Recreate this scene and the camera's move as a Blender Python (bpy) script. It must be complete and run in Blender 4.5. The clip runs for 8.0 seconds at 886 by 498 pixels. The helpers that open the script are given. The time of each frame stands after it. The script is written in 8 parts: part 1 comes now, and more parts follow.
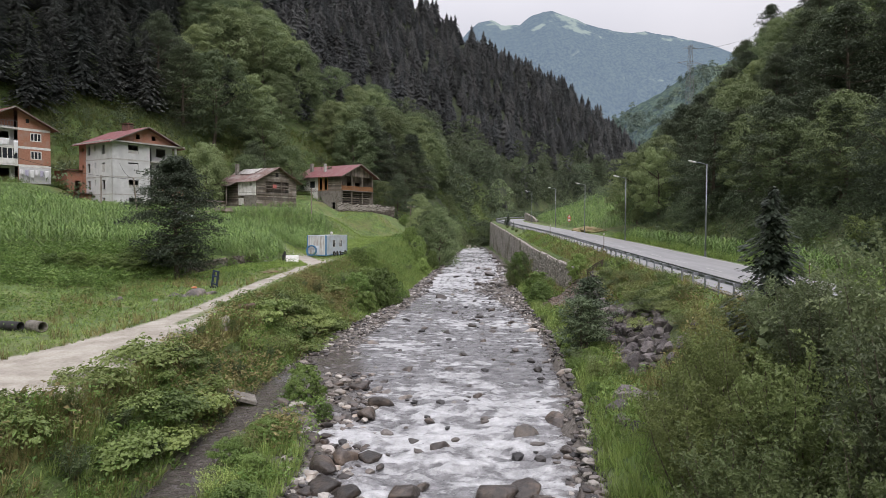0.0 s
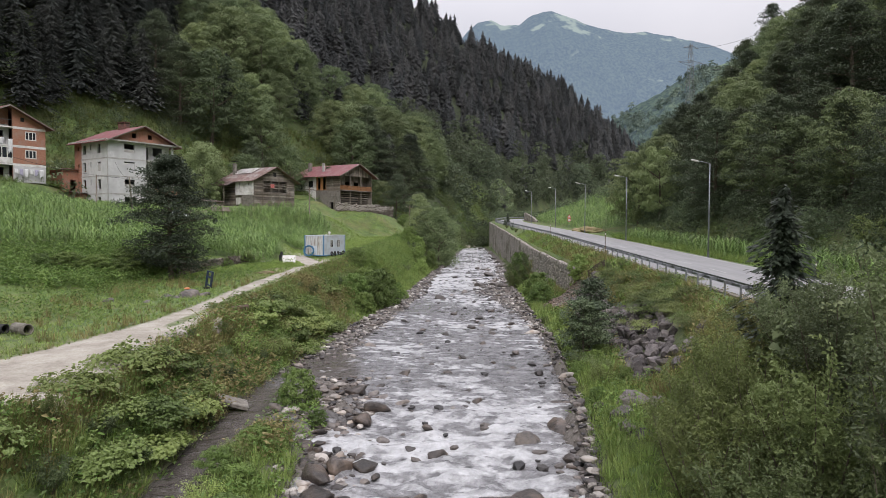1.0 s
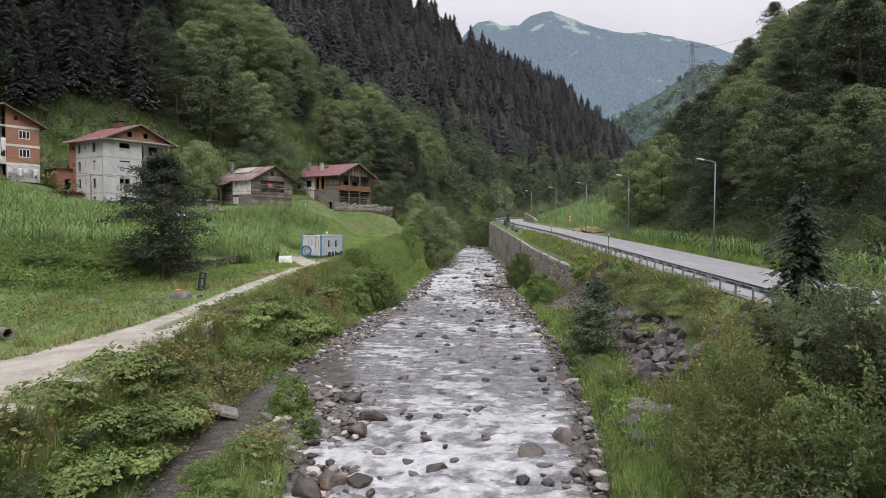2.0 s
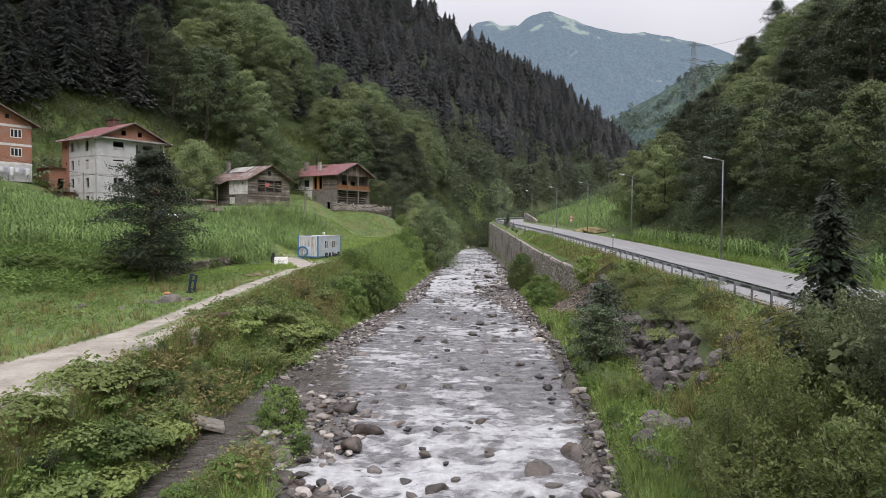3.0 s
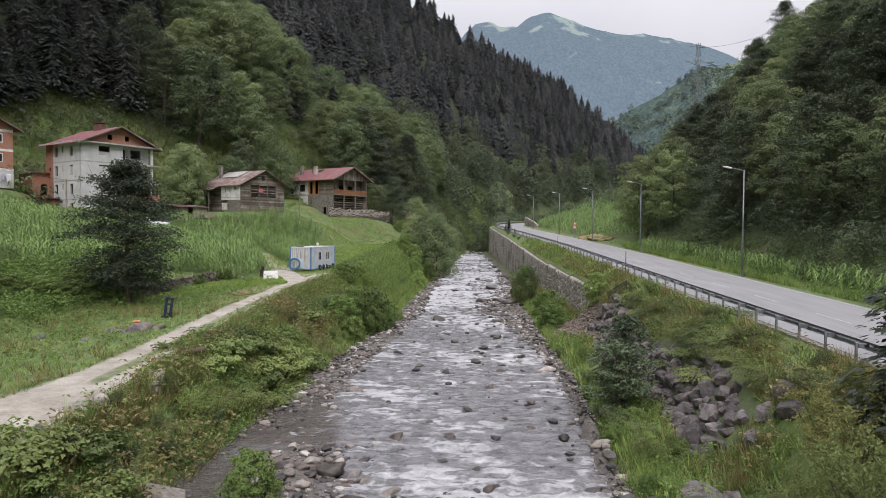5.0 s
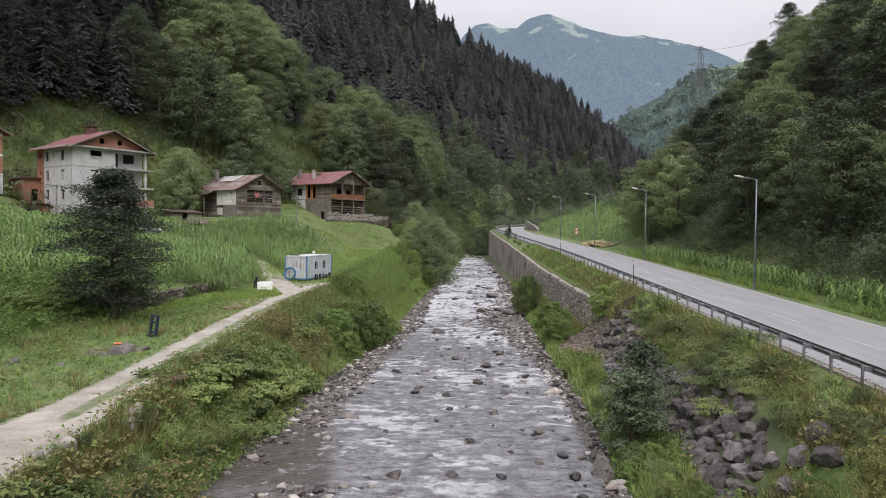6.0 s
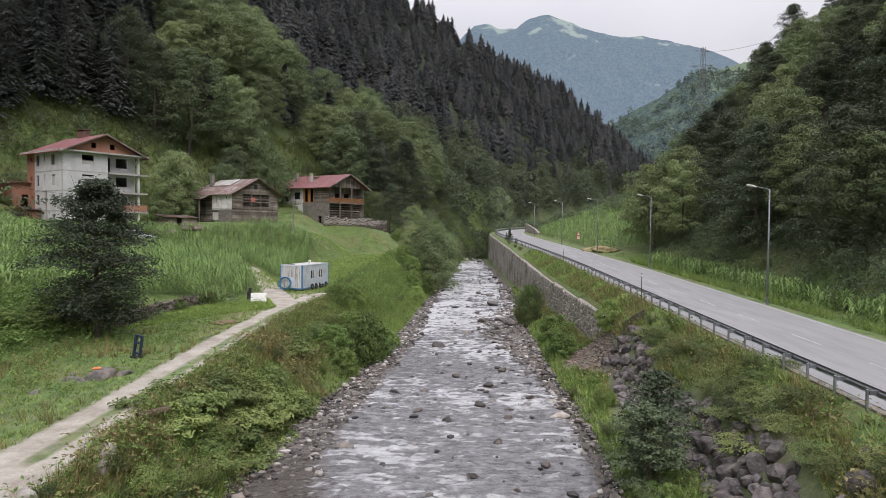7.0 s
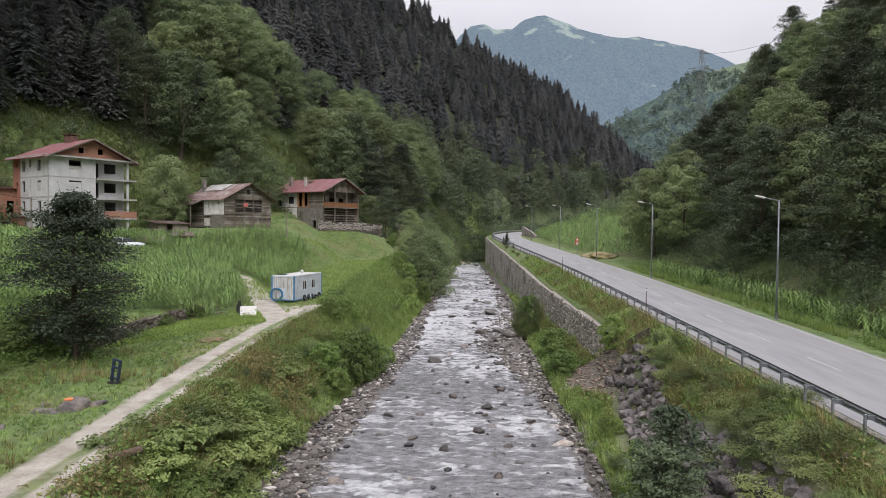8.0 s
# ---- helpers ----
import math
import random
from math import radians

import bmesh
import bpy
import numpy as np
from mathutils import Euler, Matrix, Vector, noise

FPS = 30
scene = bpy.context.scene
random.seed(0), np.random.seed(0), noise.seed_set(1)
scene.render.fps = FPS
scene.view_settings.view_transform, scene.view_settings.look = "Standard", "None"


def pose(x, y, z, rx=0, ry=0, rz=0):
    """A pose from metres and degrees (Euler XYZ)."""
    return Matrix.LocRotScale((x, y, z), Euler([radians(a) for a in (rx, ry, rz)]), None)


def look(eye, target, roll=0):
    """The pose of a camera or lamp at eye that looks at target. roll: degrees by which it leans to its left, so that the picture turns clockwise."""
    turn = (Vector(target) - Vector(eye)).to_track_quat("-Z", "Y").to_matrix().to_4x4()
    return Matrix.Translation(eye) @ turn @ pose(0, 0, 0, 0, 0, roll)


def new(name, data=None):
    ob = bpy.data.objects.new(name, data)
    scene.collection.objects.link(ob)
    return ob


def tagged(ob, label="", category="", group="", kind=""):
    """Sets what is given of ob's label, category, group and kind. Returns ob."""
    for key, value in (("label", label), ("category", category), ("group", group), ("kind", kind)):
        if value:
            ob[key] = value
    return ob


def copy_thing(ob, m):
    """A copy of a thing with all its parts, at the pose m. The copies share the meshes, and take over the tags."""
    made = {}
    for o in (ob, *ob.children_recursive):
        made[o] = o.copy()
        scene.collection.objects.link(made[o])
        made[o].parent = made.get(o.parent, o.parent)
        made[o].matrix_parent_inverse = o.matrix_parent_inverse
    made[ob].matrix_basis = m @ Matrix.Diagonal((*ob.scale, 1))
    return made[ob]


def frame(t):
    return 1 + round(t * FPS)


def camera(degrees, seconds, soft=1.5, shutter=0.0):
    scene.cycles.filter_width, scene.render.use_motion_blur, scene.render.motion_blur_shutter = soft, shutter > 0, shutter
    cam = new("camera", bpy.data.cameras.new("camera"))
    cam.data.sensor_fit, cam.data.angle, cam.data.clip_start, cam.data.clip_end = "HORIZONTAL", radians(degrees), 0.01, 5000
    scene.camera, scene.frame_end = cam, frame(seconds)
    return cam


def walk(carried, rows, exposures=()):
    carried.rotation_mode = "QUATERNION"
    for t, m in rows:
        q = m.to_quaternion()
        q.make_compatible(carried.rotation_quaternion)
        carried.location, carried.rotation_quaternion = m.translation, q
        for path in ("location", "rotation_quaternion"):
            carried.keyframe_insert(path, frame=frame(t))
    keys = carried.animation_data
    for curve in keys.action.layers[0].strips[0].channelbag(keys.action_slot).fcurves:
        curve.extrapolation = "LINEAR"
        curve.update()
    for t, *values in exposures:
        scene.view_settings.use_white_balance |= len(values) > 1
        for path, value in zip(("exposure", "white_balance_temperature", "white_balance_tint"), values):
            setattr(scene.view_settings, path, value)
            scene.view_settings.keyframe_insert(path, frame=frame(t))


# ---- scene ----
cam = camera(67.3, 8.0, soft=0.7)
METRES, EYE, TILT, LEAN, TURN = 15.5, 9.486, 0.0, 0.0, 1.5
ROWS = [
    (0.0, 0.0, 0.0, 0.0, 0.01, -2.05, -0.23),
    (0.5, 0.0014, 0.0269, -0.0006, -0.02, -2.04, -0.24),
    (1.0, 0.0025, 0.0637, -0.0016, -0.05, -2.04, -0.26),
    (1.5, 0.0028, 0.104, -0.0025, -0.07, -2.04, -0.28),
    (3.0, -0.0003, 0.2674, -0.0022, -0.16, -2.01, -0.31),
    (3.5, -0.0022, 0.3298, 0.0079, -0.18, -2.0, -0.33),
    (4.0, -0.0047, 0.3998, 0.0248, -0.2, -1.98, -0.34),
    (4.5, -0.0057, 0.4674, 0.0454, -0.22, -1.96, -0.36),
    (6.0, -0.0144, 0.681, 0.1211, -0.34, -1.83, -0.47),
    (6.5, -0.0181, 0.7491, 0.1466, -0.37, -1.8, -0.5),
    (7.0, -0.0189, 0.8209, 0.1752, -0.41, -1.79, -0.51),
    (7.5, -0.0185, 0.8867, 0.2034, -0.54, -1.77, -0.5),
    (8.0, -0.0193, 0.9577, 0.2354, -0.73, -1.76, -0.48),
]
walk(cam, [(t, pose(0, 0, EYE, TILT, LEAN, TURN) @ pose(METRES * x, METRES * y, METRES * z, 90 + pitch, roll, yaw)) for t, x, y, z, yaw, pitch, roll in ROWS], ((0.0, 0.0, 6500, 16.5), (8.0, 0.0, 6500, 16.5)))

# ---- light ----
world = bpy.data.worlds.new("overcast_sky")
scene.world = world
world.use_nodes = True
wt = world.node_tree
wbg = wt.nodes["Background"]
sky = wt.nodes.new("ShaderNodeTexSky")
sky.sky_type = "NISHITA"
sky.sun_disc = False
sky.sun_elevation = radians(58)
sky.sun_rotation = radians(200)
sky.dust_density = 3.0
# a thick even cloud deck over the clear sky
cloud_co = wt.nodes.new("ShaderNodeTexCoord")
cloud_n = wt.nodes.new("ShaderNodeTexNoise")
cloud_n.inputs["Scale"].default_value = 2.2
cloud_n.inputs["Detail"].default_value = 6
wt.links.new(cloud_co.outputs["Generated"], cloud_n.inputs["Vector"])
cloud_r = wt.nodes.new("ShaderNodeValToRGB")
cloud_r.color_ramp.elements[0].position, cloud_r.color_ramp.elements[0].color = 0.3, (6.6, 6.8, 7.2, 1)
cloud_r.color_ramp.elements[1].position, cloud_r.color_ramp.elements[1].color = 0.7, (8.2, 8.3, 8.5, 1)
wt.links.new(cloud_n.outputs["Fac"], cloud_r.inputs["Fac"])
cloud_m = wt.nodes.new("ShaderNodeMix")
cloud_m.data_type = "RGBA"
cloud_m.inputs["Factor"].default_value = 0.9
wt.links.new(sky.outputs["Color"], cloud_m.inputs["A"])
# an overcast sky is about three times as bright overhead as at the horizon
up_xyz = wt.nodes.new("ShaderNodeSeparateXYZ")
wt.links.new(cloud_co.outputs["Generated"], up_xyz.inputs[0])
up_r = wt.nodes.new("ShaderNodeMapRange")
up_r.inputs["From Min"].default_value, up_r.inputs["From Max"].default_value = 0.25, 0.95
up_r.inputs["To Min"].default_value, up_r.inputs["To Max"].default_value = 1.0, 3.0
wt.links.new(up_xyz.outputs["Z"], up_r.inputs["Value"])
deck = wt.nodes.new("ShaderNodeVectorMath")
deck.operation = "SCALE"
wt.links.new(cloud_r.outputs["Color"], deck.inputs[0])
wt.links.new(up_r.outputs["Result"], deck.inputs["Scale"])
wt.links.new(deck.outputs[0], cloud_m.inputs["B"])
wt.links.new(cloud_m.outputs["Result"], wbg.inputs["Color"])
wbg.inputs["Strength"].default_value = 0.1

sun = new("sun", bpy.data.lights.new("sun", "SUN"))
sun.data.energy = 1.5
sun.data.angle = radians(25)
sun.data.color = (1.0, 0.97, 0.92)
sun.matrix_world = look((30, -60, 110), (0, 40, 0))
scene.view_settings.exposure = 0.0

# ---- number helpers ----
rng = np.random.default_rng(7)


def hash2(ix, iy, seed):
    n = (ix.astype(np.int64) * 374761393 + iy.astype(np.int64) * 668265263 + seed * 1274126177) & 0x7FFFFFFF
    n = ((n ^ (n >> 13)) * 1274126177) & 0x7FFFFFFF
    return ((n ^ (n >> 16)) & 0xFFFF) / 65535.0


def vnoise(x, y, seed=0):
    ix, iy = np.floor(x), np.floor(y)
    fx, fy = x - ix, y - iy
    fx, fy = fx * fx * (3 - 2 * fx), fy * fy * (3 - 2 * fy)
    a, b = hash2(ix, iy, seed), hash2(ix + 1, iy, seed)
    c, d = hash2(ix, iy + 1, seed), hash2(ix + 1, iy + 1, seed)
    return (a * (1 - fx) + b * fx) * (1 - fy) + (c * (1 - fx) + d * fx) * fy


def fbm(x, y, seed=0, octaves=4):
    x, y = np.asarray(x, float), np.asarray(y, float)
    total, amp = 0.0, 0.5
    for k in range(octaves):
        total = total + amp * (vnoise(x, y, seed + k) * 2 - 1)
        x, y, amp = x * 2.03 + 11.3, y * 2.03 + 5.7, amp * 0.5
    return total


def step(a, b, v):
    t = np.clip((v - a) / (b - a), 0, 1)
    return t * t * (3 - 2 * t)


def along(y, ys, vs):
    return np.interp(y, ys, vs)


def smooth_line(points, n=8):
    p = np.array([points[0], *points, points[-1]], float)
    out = []
    for i in range(1, len(p) - 2):
        for k in range(n):
            t = k / n
            a, b, c, d = p[i - 1], p[i], p[i + 1], p[i + 2]
            out.append(0.5 * (2 * b + (c - a) * t + (2 * a - 5 * b + 4 * c - d) * t * t + (3 * b - a - 3 * c + d) * t ** 3))
    out.append(p[-2])
    return np.array(out)


def nearest(x, y, line):
    """Signed distance to a line (positive to its left) and the line's third value at the nearest place."""
    best = np.full(np.shape(x), 1e9)
    side = np.ones(np.shape(x))
    val = np.zeros(np.shape(x))
    for a, b in zip(line[:-1], line[1:]):
        d = b[:2] - a[:2]
        t = np.clip(((x - a[0]) * d[0] + (y - a[1]) * d[1]) / (d @ d), 0, 1)
        px, py = a[0] + t * d[0], a[1] + t * d[1]
        dist = np.hypot(x - px, y - py)
        hit = dist < best
        best = np.where(hit, dist, best)
        side = np.where(hit, np.sign(d[0] * (y - a[1]) - d[1] * (x - a[0]) + 1e-9), side)
        val = np.where(hit, a[2] + t * (b[2] - a[2]), val)
    return best * side, val


def quick_mesh(name, v, f, smooth=False):
    v, f = np.asarray(v, np.float32), np.asarray(f, np.int32)
    me = bpy.data.meshes.new(name)
    me.vertices.add(len(v))
    me.vertices.foreach_set("co", v.ravel())
    me.loops.add(f.size)
    me.loops.foreach_set("vertex_index", f.ravel())
    me.polygons.add(len(f))
    me.polygons.foreach_set("loop_start", np.arange(len(f), dtype=np.int32) * f.shape[1])
    me.polygons.foreach_set("loop_total", np.full(len(f), f.shape[1], np.int32))
    me.polygons.foreach_set("use_smooth", np.full(len(f), smooth))
    me.update(calc_edges=True)
    me.validate()
    return me


def put(name, me, material, parent=None, label="", m=None):
    ob = new(name, me)
    if material is not None and not me.materials:
        me.materials.append(material)
    if parent is not None:
        ob.parent = parent
    if m is not None:
        ob.matrix_basis = m
    if label:
        ob["label"] = label
    return ob


def part(name, bm, material, parent=None, label="", smooth=False):
    me = bpy.data.meshes.new(name)
    bm.normal_update()
    bm.to_mesh(me)
    bm.free()
    if smooth:
        me.polygons.foreach_set("use_smooth", np.full(len(me.polygons), True))
    return put(name, me, material, parent, label)


def float_attr(me, name, values):
    at = me.attributes.new(name, "FLOAT", "POINT")
    at.data.foreach_set("value", np.asarray(values, np.float32).ravel())


def grid_faces(nx, ny):
    i = np.arange(nx * ny).reshape(ny, nx)
    return np.stack([i[:-1, :-1].ravel(), i[:-1, 1:].ravel(), i[1:, 1:].ravel(), i[1:, :-1].ravel()], 1)


# ---- materials ----
def mk(name):
    m = bpy.data.materials.new(name)
    m.use_nodes = True
    return m, m.node_tree, m.node_tree.nodes["Principled BSDF"]


def nd(nt, kind, **values):
    n = nt.nodes.new("ShaderNode" + kind)
    for key, value in values.items():
        n.inputs[key.replace("_", " ")].default_value = value
    return n


def noise_fac(nt, scale, detail=5.0, stretch=(1, 1, 1), world_space=True, lo=0.35, hi=0.65):
    if world_space:
        co = nd(nt, "NewGeometry").outputs["Position"]
    else:
        co = nd(nt, "TexCoord").outputs["Object"]
    mp = nd(nt, "Mapping")
    mp.inputs["Scale"].default_value = stretch
    nt.links.new(co, mp.inputs["Vector"])
    n = nd(nt, "TexNoise", Scale=scale, Detail=detail, Roughness=0.6)
    nt.links.new(mp.outputs["Vector"], n.inputs["Vector"])
    r = nd(nt, "MapRange")
    r.inputs["From Min"].default_value, r.inputs["From Max"].default_value = lo, hi
    nt.links.new(n.outputs["Fac"], r.inputs["Value"])
    return r.outputs["Result"]


def mixc(nt, fac, a, b):
    n = nt.nodes.new("ShaderNodeMix")
    n.data_type = "RGBA"
    for slot, v in (("Factor", fac), ("A", a), ("B", b)):
        if isinstance(v, (int, float)):
            n.inputs[slot].default_value = v
        elif isinstance(v, tuple):
            n.inputs[slot].default_value = (*v, 1)
        else:
            nt.links.new(v, n.inputs[slot])
    return n.outputs["Result"]


def maths(nt, op, a, b=0.0):
    n = nt.nodes.new("ShaderNodeMath")
    n.operation = op
    for k, v in enumerate((a, b)):
        if isinstance(v, (int, float)):
            n.inputs[k].default_value = v
        else:
            nt.links.new(v, n.inputs[k])
    return n.outputs[0]


def add_bump(nt, bsdf, height, strength=0.5, distance=0.02):
    b = nd(nt, "Bump", Strength=strength, Distance=distance)
    nt.links.new(height, b.inputs["Height"])
    nt.links.new(b.outputs["Normal"], bsdf.inputs["Normal"])


def surface(name, c1, c2, scale=6.0, c3=None, scale3=0.6, rough=0.8, bump=0.4, bump_scale=40.0, distance=0.01, metal=0.0,
            stretch=(1, 1, 1), random=0.0, world_space=True):
    """Two-scale weathered surface."""
    m, nt, b = mk(name)
    col = mixc(nt, noise_fac(nt, scale, 6, stretch, world_space), c1, c2)
    if c3 is not None:
        col = mixc(nt, noise_fac(nt, scale3, 4, stretch, world_space, 0.48, 0.68), col, c3)
    if random:
        info = nd(nt, "ObjectInfo").outputs["Random"]
        hsv = nd(nt, "HueSaturation")
        nt.links.new(maths(nt, "ADD", maths(nt, "MULTIPLY", info, 2 * random), 1 - random), hsv.inputs["Value"])
        nt.links.new(col, hsv.inputs["Color"])
        col = hsv.outputs["Color"]
    nt.links.new(col, b.inputs["Base Color"])
    b.inputs["Roughness"].default_value = rough
    b.inputs["Metallic"].default_value = metal
    if bump:
        add_bump(nt, b, noise_fac(nt, bump_scale, 4, stretch, world_space, 0.0, 1.0), bump, distance)
    return m


def leaf_material(name, c1, c2, c3, gloss=0.45, glow_through=0.3):
    """Leaves: each leaf and each plant has its own tone; some light passes through."""
    m, nt, b = mk(name)
    isl = nd(nt, "NewGeometry").outputs["Random Per Island"]
    info = nd(nt, "ObjectInfo").outputs["Random"]
    at = nt.nodes.new("ShaderNodeAttribute")
    at.attribute_name = "tint"
    whole = maths(nt, "FRACT", maths(nt, "ADD", info, at.outputs["Fac"]))
    col = mixc(nt, maths(nt, "ADD", maths(nt, "MULTIPLY", isl, 0.6), 0.2), c1, c2)
    col = mixc(nt, maths(nt, "MULTIPLY", whole, 0.75), col, c3)
    tone = nd(nt, "HueSaturation")
    nt.links.new(maths(nt, "ADD", maths(nt, "MULTIPLY", maths(nt, "FRACT", maths(nt, "MULTIPLY", whole, 7.3)), 0.8), 0.65), tone.inputs["Value"])
    nt.links.new(col, tone.inputs["Color"])
    col = tone.outputs["Color"]
    nt.links.new(col, b.inputs["Base Color"])
    b.inputs["Roughness"].default_value = gloss
    b.inputs["Specular IOR Level"].default_value = 0.3
    tr = nd(nt, "BsdfTranslucent")
    nt.links.new(col, tr.inputs["Color"])
    mix = nd(nt, "MixShader")
    mix.inputs[0].default_value = glow_through
    nt.links.new(b.outputs[0], mix.inputs[1])
    nt.links.new(tr.outputs[0], mix.inputs[2])
    nt.links.new(mix.outputs[0], nt.nodes["Material Output"].inputs["Surface"])
    return m


M_leaf = leaf_material("broad_leaves", (0.080, 0.116, 0.058), (0.155, 0.205, 0.098), (0.225, 0.268, 0.118), 0.5, 0.3)
M_leaf_dark = leaf_material("dark_leaves", (0.050, 0.068, 0.046), (0.090, 0.115, 0.070), (0.120, 0.145, 0.080), 0.5, 0.32)
M_leaf_mid = leaf_material("mid_green_leaves", (0.061, 0.090, 0.056), (0.115, 0.153, 0.086), (0.155, 0.192, 0.10), 0.5, 0.3)
M_leaf_sun = leaf_material("yellow_green_leaves", (0.100, 0.142, 0.042), (0.180, 0.236, 0.066), (0.255, 0.30, 0.085), 0.5, 0.3)
M_lone = leaf_material("blackish_leaves", (0.030, 0.044, 0.030), (0.056, 0.074, 0.047), (0.072, 0.092, 0.054), 0.5, 0.2)
M_alder = leaf_material("alder_leaves", (0.10, 0.138, 0.056), (0.17, 0.21, 0.09), (0.205, 0.24, 0.082), 0.45, 0.4)
M_bramble = leaf_material("bramble_leaves", (0.075, 0.145, 0.036), (0.14, 0.235, 0.062), (0.20, 0.275, 0.08), 0.5, 0.28)
# haze is put into the needle colours: both blued, the far copy paler
M_needle = leaf_material("spruce_needles", (0.048, 0.056, 0.055), (0.080, 0.092, 0.082), (0.096, 0.101, 0.092), 0.9, 0.4)
M_needle_far = leaf_material("hazed_spruce_needles", (0.054, 0.060, 0.064), (0.085, 0.091, 0.092), (0.106, 0.105, 0.102), 0.9, 0.42)
M_bright = leaf_material("bright_leaves", (0.095, 0.16, 0.045), (0.165, 0.245, 0.07), (0.22, 0.29, 0.085), 0.45, 0.32)
M_grass = leaf_material("grass_blades", (0.13, 0.21, 0.05), (0.21, 0.31, 0.085), (0.29, 0.34, 0.115), 0.6, 0.3)
M_dry = leaf_material("dry_grass", (0.20, 0.17, 0.075), (0.30, 0.25, 0.12), (0.19, 0.19, 0.07), 0.7)
M_corn = leaf_material("corn_leaves", (0.094, 0.17, 0.044), (0.162, 0.26, 0.075), (0.22, 0.305, 0.105), 0.5)
M_bark = surface("bark", (0.07, 0.055, 0.04), (0.14, 0.11, 0.085), 9, rough=0.9, bump=0.8, distance=0.03)
M_rock = surface("river_stone", (0.07, 0.062, 0.058), (0.16, 0.142, 0.13), 5, (0.20, 0.165, 0.135), 1.4, 0.6, 0.9, 10, 0.05, random=0.45)
M_wetrock = surface("wet_stone", (0.022, 0.018, 0.016), (0.062, 0.050, 0.044), 5, (0.105, 0.078, 0.060), 1.6, 0.42, 0.9, 10, 0.05, random=0.5)
M_riprap = surface("quarry_stone", (0.060, 0.052, 0.054), (0.140, 0.124, 0.124), 5, (0.215, 0.19, 0.175), 1.3, 0.85, 1.0, 9, 0.07, random=0.45)
M_wallstone = surface("wall_stone", (0.23, 0.205, 0.185), (0.36, 0.325, 0.295), 3, (0.42, 0.385, 0.35), 0.7, 0.9, 0.5, 20, 0.02, random=0.3)
M_mortar = surface("grey_mortar", (0.20, 0.18, 0.16), (0.29, 0.265, 0.24), 5, rough=0.95)
M_asphalt = surface("old_asphalt", (0.21, 0.21, 0.215), (0.27, 0.27, 0.275), 1.2, (0.24, 0.235, 0.23), 0.15, 0.85, 0.3, 120, 0.004, stretch=(1, 0.15, 1))
M_line = surface("road_paint", (0.31, 0.31, 0.31), (0.44, 0.44, 0.43), 9, (0.27, 0.27, 0.275), 2.5, 0.8, 0)
M_steel = surface("galvanised_steel", (0.20, 0.215, 0.24), (0.30, 0.315, 0.335), 5, (0.17, 0.17, 0.18), 1.5, 0.5, 0.1, metal=0.6)
M_concrete = surface("concrete", (0.36, 0.35, 0.33), (0.47, 0.46, 0.44), 3, (0.27, 0.26, 0.24), 0.7, 0.9, 0.3, 60, 0.005)
M_plaster = surface("grey_white_blocks", (0.50, 0.50, 0.50), (0.60, 0.60, 0.60), 2.0, (0.42, 0.42, 0.42), 0.5, 0.9, 0.2, 30, 0.01)
M_brick = surface("hollow_brick", (0.30, 0.135, 0.085), (0.40, 0.20, 0.135), 6, (0.34, 0.21, 0.16), 0.9, 0.9, 0.4, 30, 0.01)
M_redroof = surface("red_sheet_roof", (0.15, 0.045, 0.048), (0.22, 0.075, 0.078), 3, (0.22, 0.13, 0.13), 0.8, 0.55, 0.2)
M_wood, nt, b = mk("weathered_wood")
c_ = mixc(nt, noise_fac(nt, 3, 6, (1, 1, 6)), (0.12, 0.095, 0.075), (0.25, 0.21, 0.175))
c_ = mixc(nt, noise_fac(nt, 0.7, 4, lo=0.48, hi=0.68), c_, (0.32, 0.29, 0.255))
plank = nd(nt, "HueSaturation")
nt.links.new(maths(nt, "ADD", maths(nt, "MULTIPLY", nd(nt, "NewGeometry").outputs["Random Per Island"], 0.95), 0.5), plank.inputs["Value"])
nt.links.new(c_, plank.inputs["Color"])
nt.links.new(plank.outputs["Color"], b.inputs["Base Color"])
b.inputs["Roughness"].default_value = 0.9
add_bump(nt, b, noise_fac(nt, 30, 4, (1, 1, 6), lo=0, hi=1), 0.5, 0.01)
M_freshwood = surface("orange_wood", (0.30, 0.13, 0.05), (0.42, 0.20, 0.09), 4, rough=0.7, random=0.25)
M_white = surface("whitewash", (0.62, 0.61, 0.58), (0.74, 0.73, 0.71), 2, (0.5, 0.48, 0.44), 0.9, 0.9, 0.2)
# near-black for dark parts; also puts the shade of openings and recesses into colour
M_dark = surface("black_and_shade", (0.012, 0.012, 0.012), (0.03, 0.028, 0.026), 2, rough=0.9, bump=0)
M_glass, _nt, _b = mk("window_glass")
_b.inputs["Base Color"].default_value = (0.03, 0.035, 0.04, 1)
_b.inputs["Roughness"].default_value = 0.05

# ---- plan: river, road, terraces, hills ----
RL_Y, RL_X = (-80, 10, 20, 33, 38, 46, 51, 61, 79, 104, 160, 246, 330), (-12, -10.2, -9.9, -9.8, -9.5, -9.4, -8.8, -7.2, -6.1, -4.8, -1.9, 2.4, 12)
RR_Y, RR_X = (-80, 10, 20, 32, 48, 68, 86, 106, 118, 162, 236, 330), (3, 4.0, 4.3, 5.5, 6.5, 6.5, 7.0, 8.2, 8.7, 9.0, 7.9, 18)
BAR_Y, BAR_X = (0, 20, 30, 44, 55, 65, 79, 104, 160, 250), (-3.9, -3.8, -4.0, -6.6, -5.9, -5.3, -4.0, -3.7, -1.2, 3)
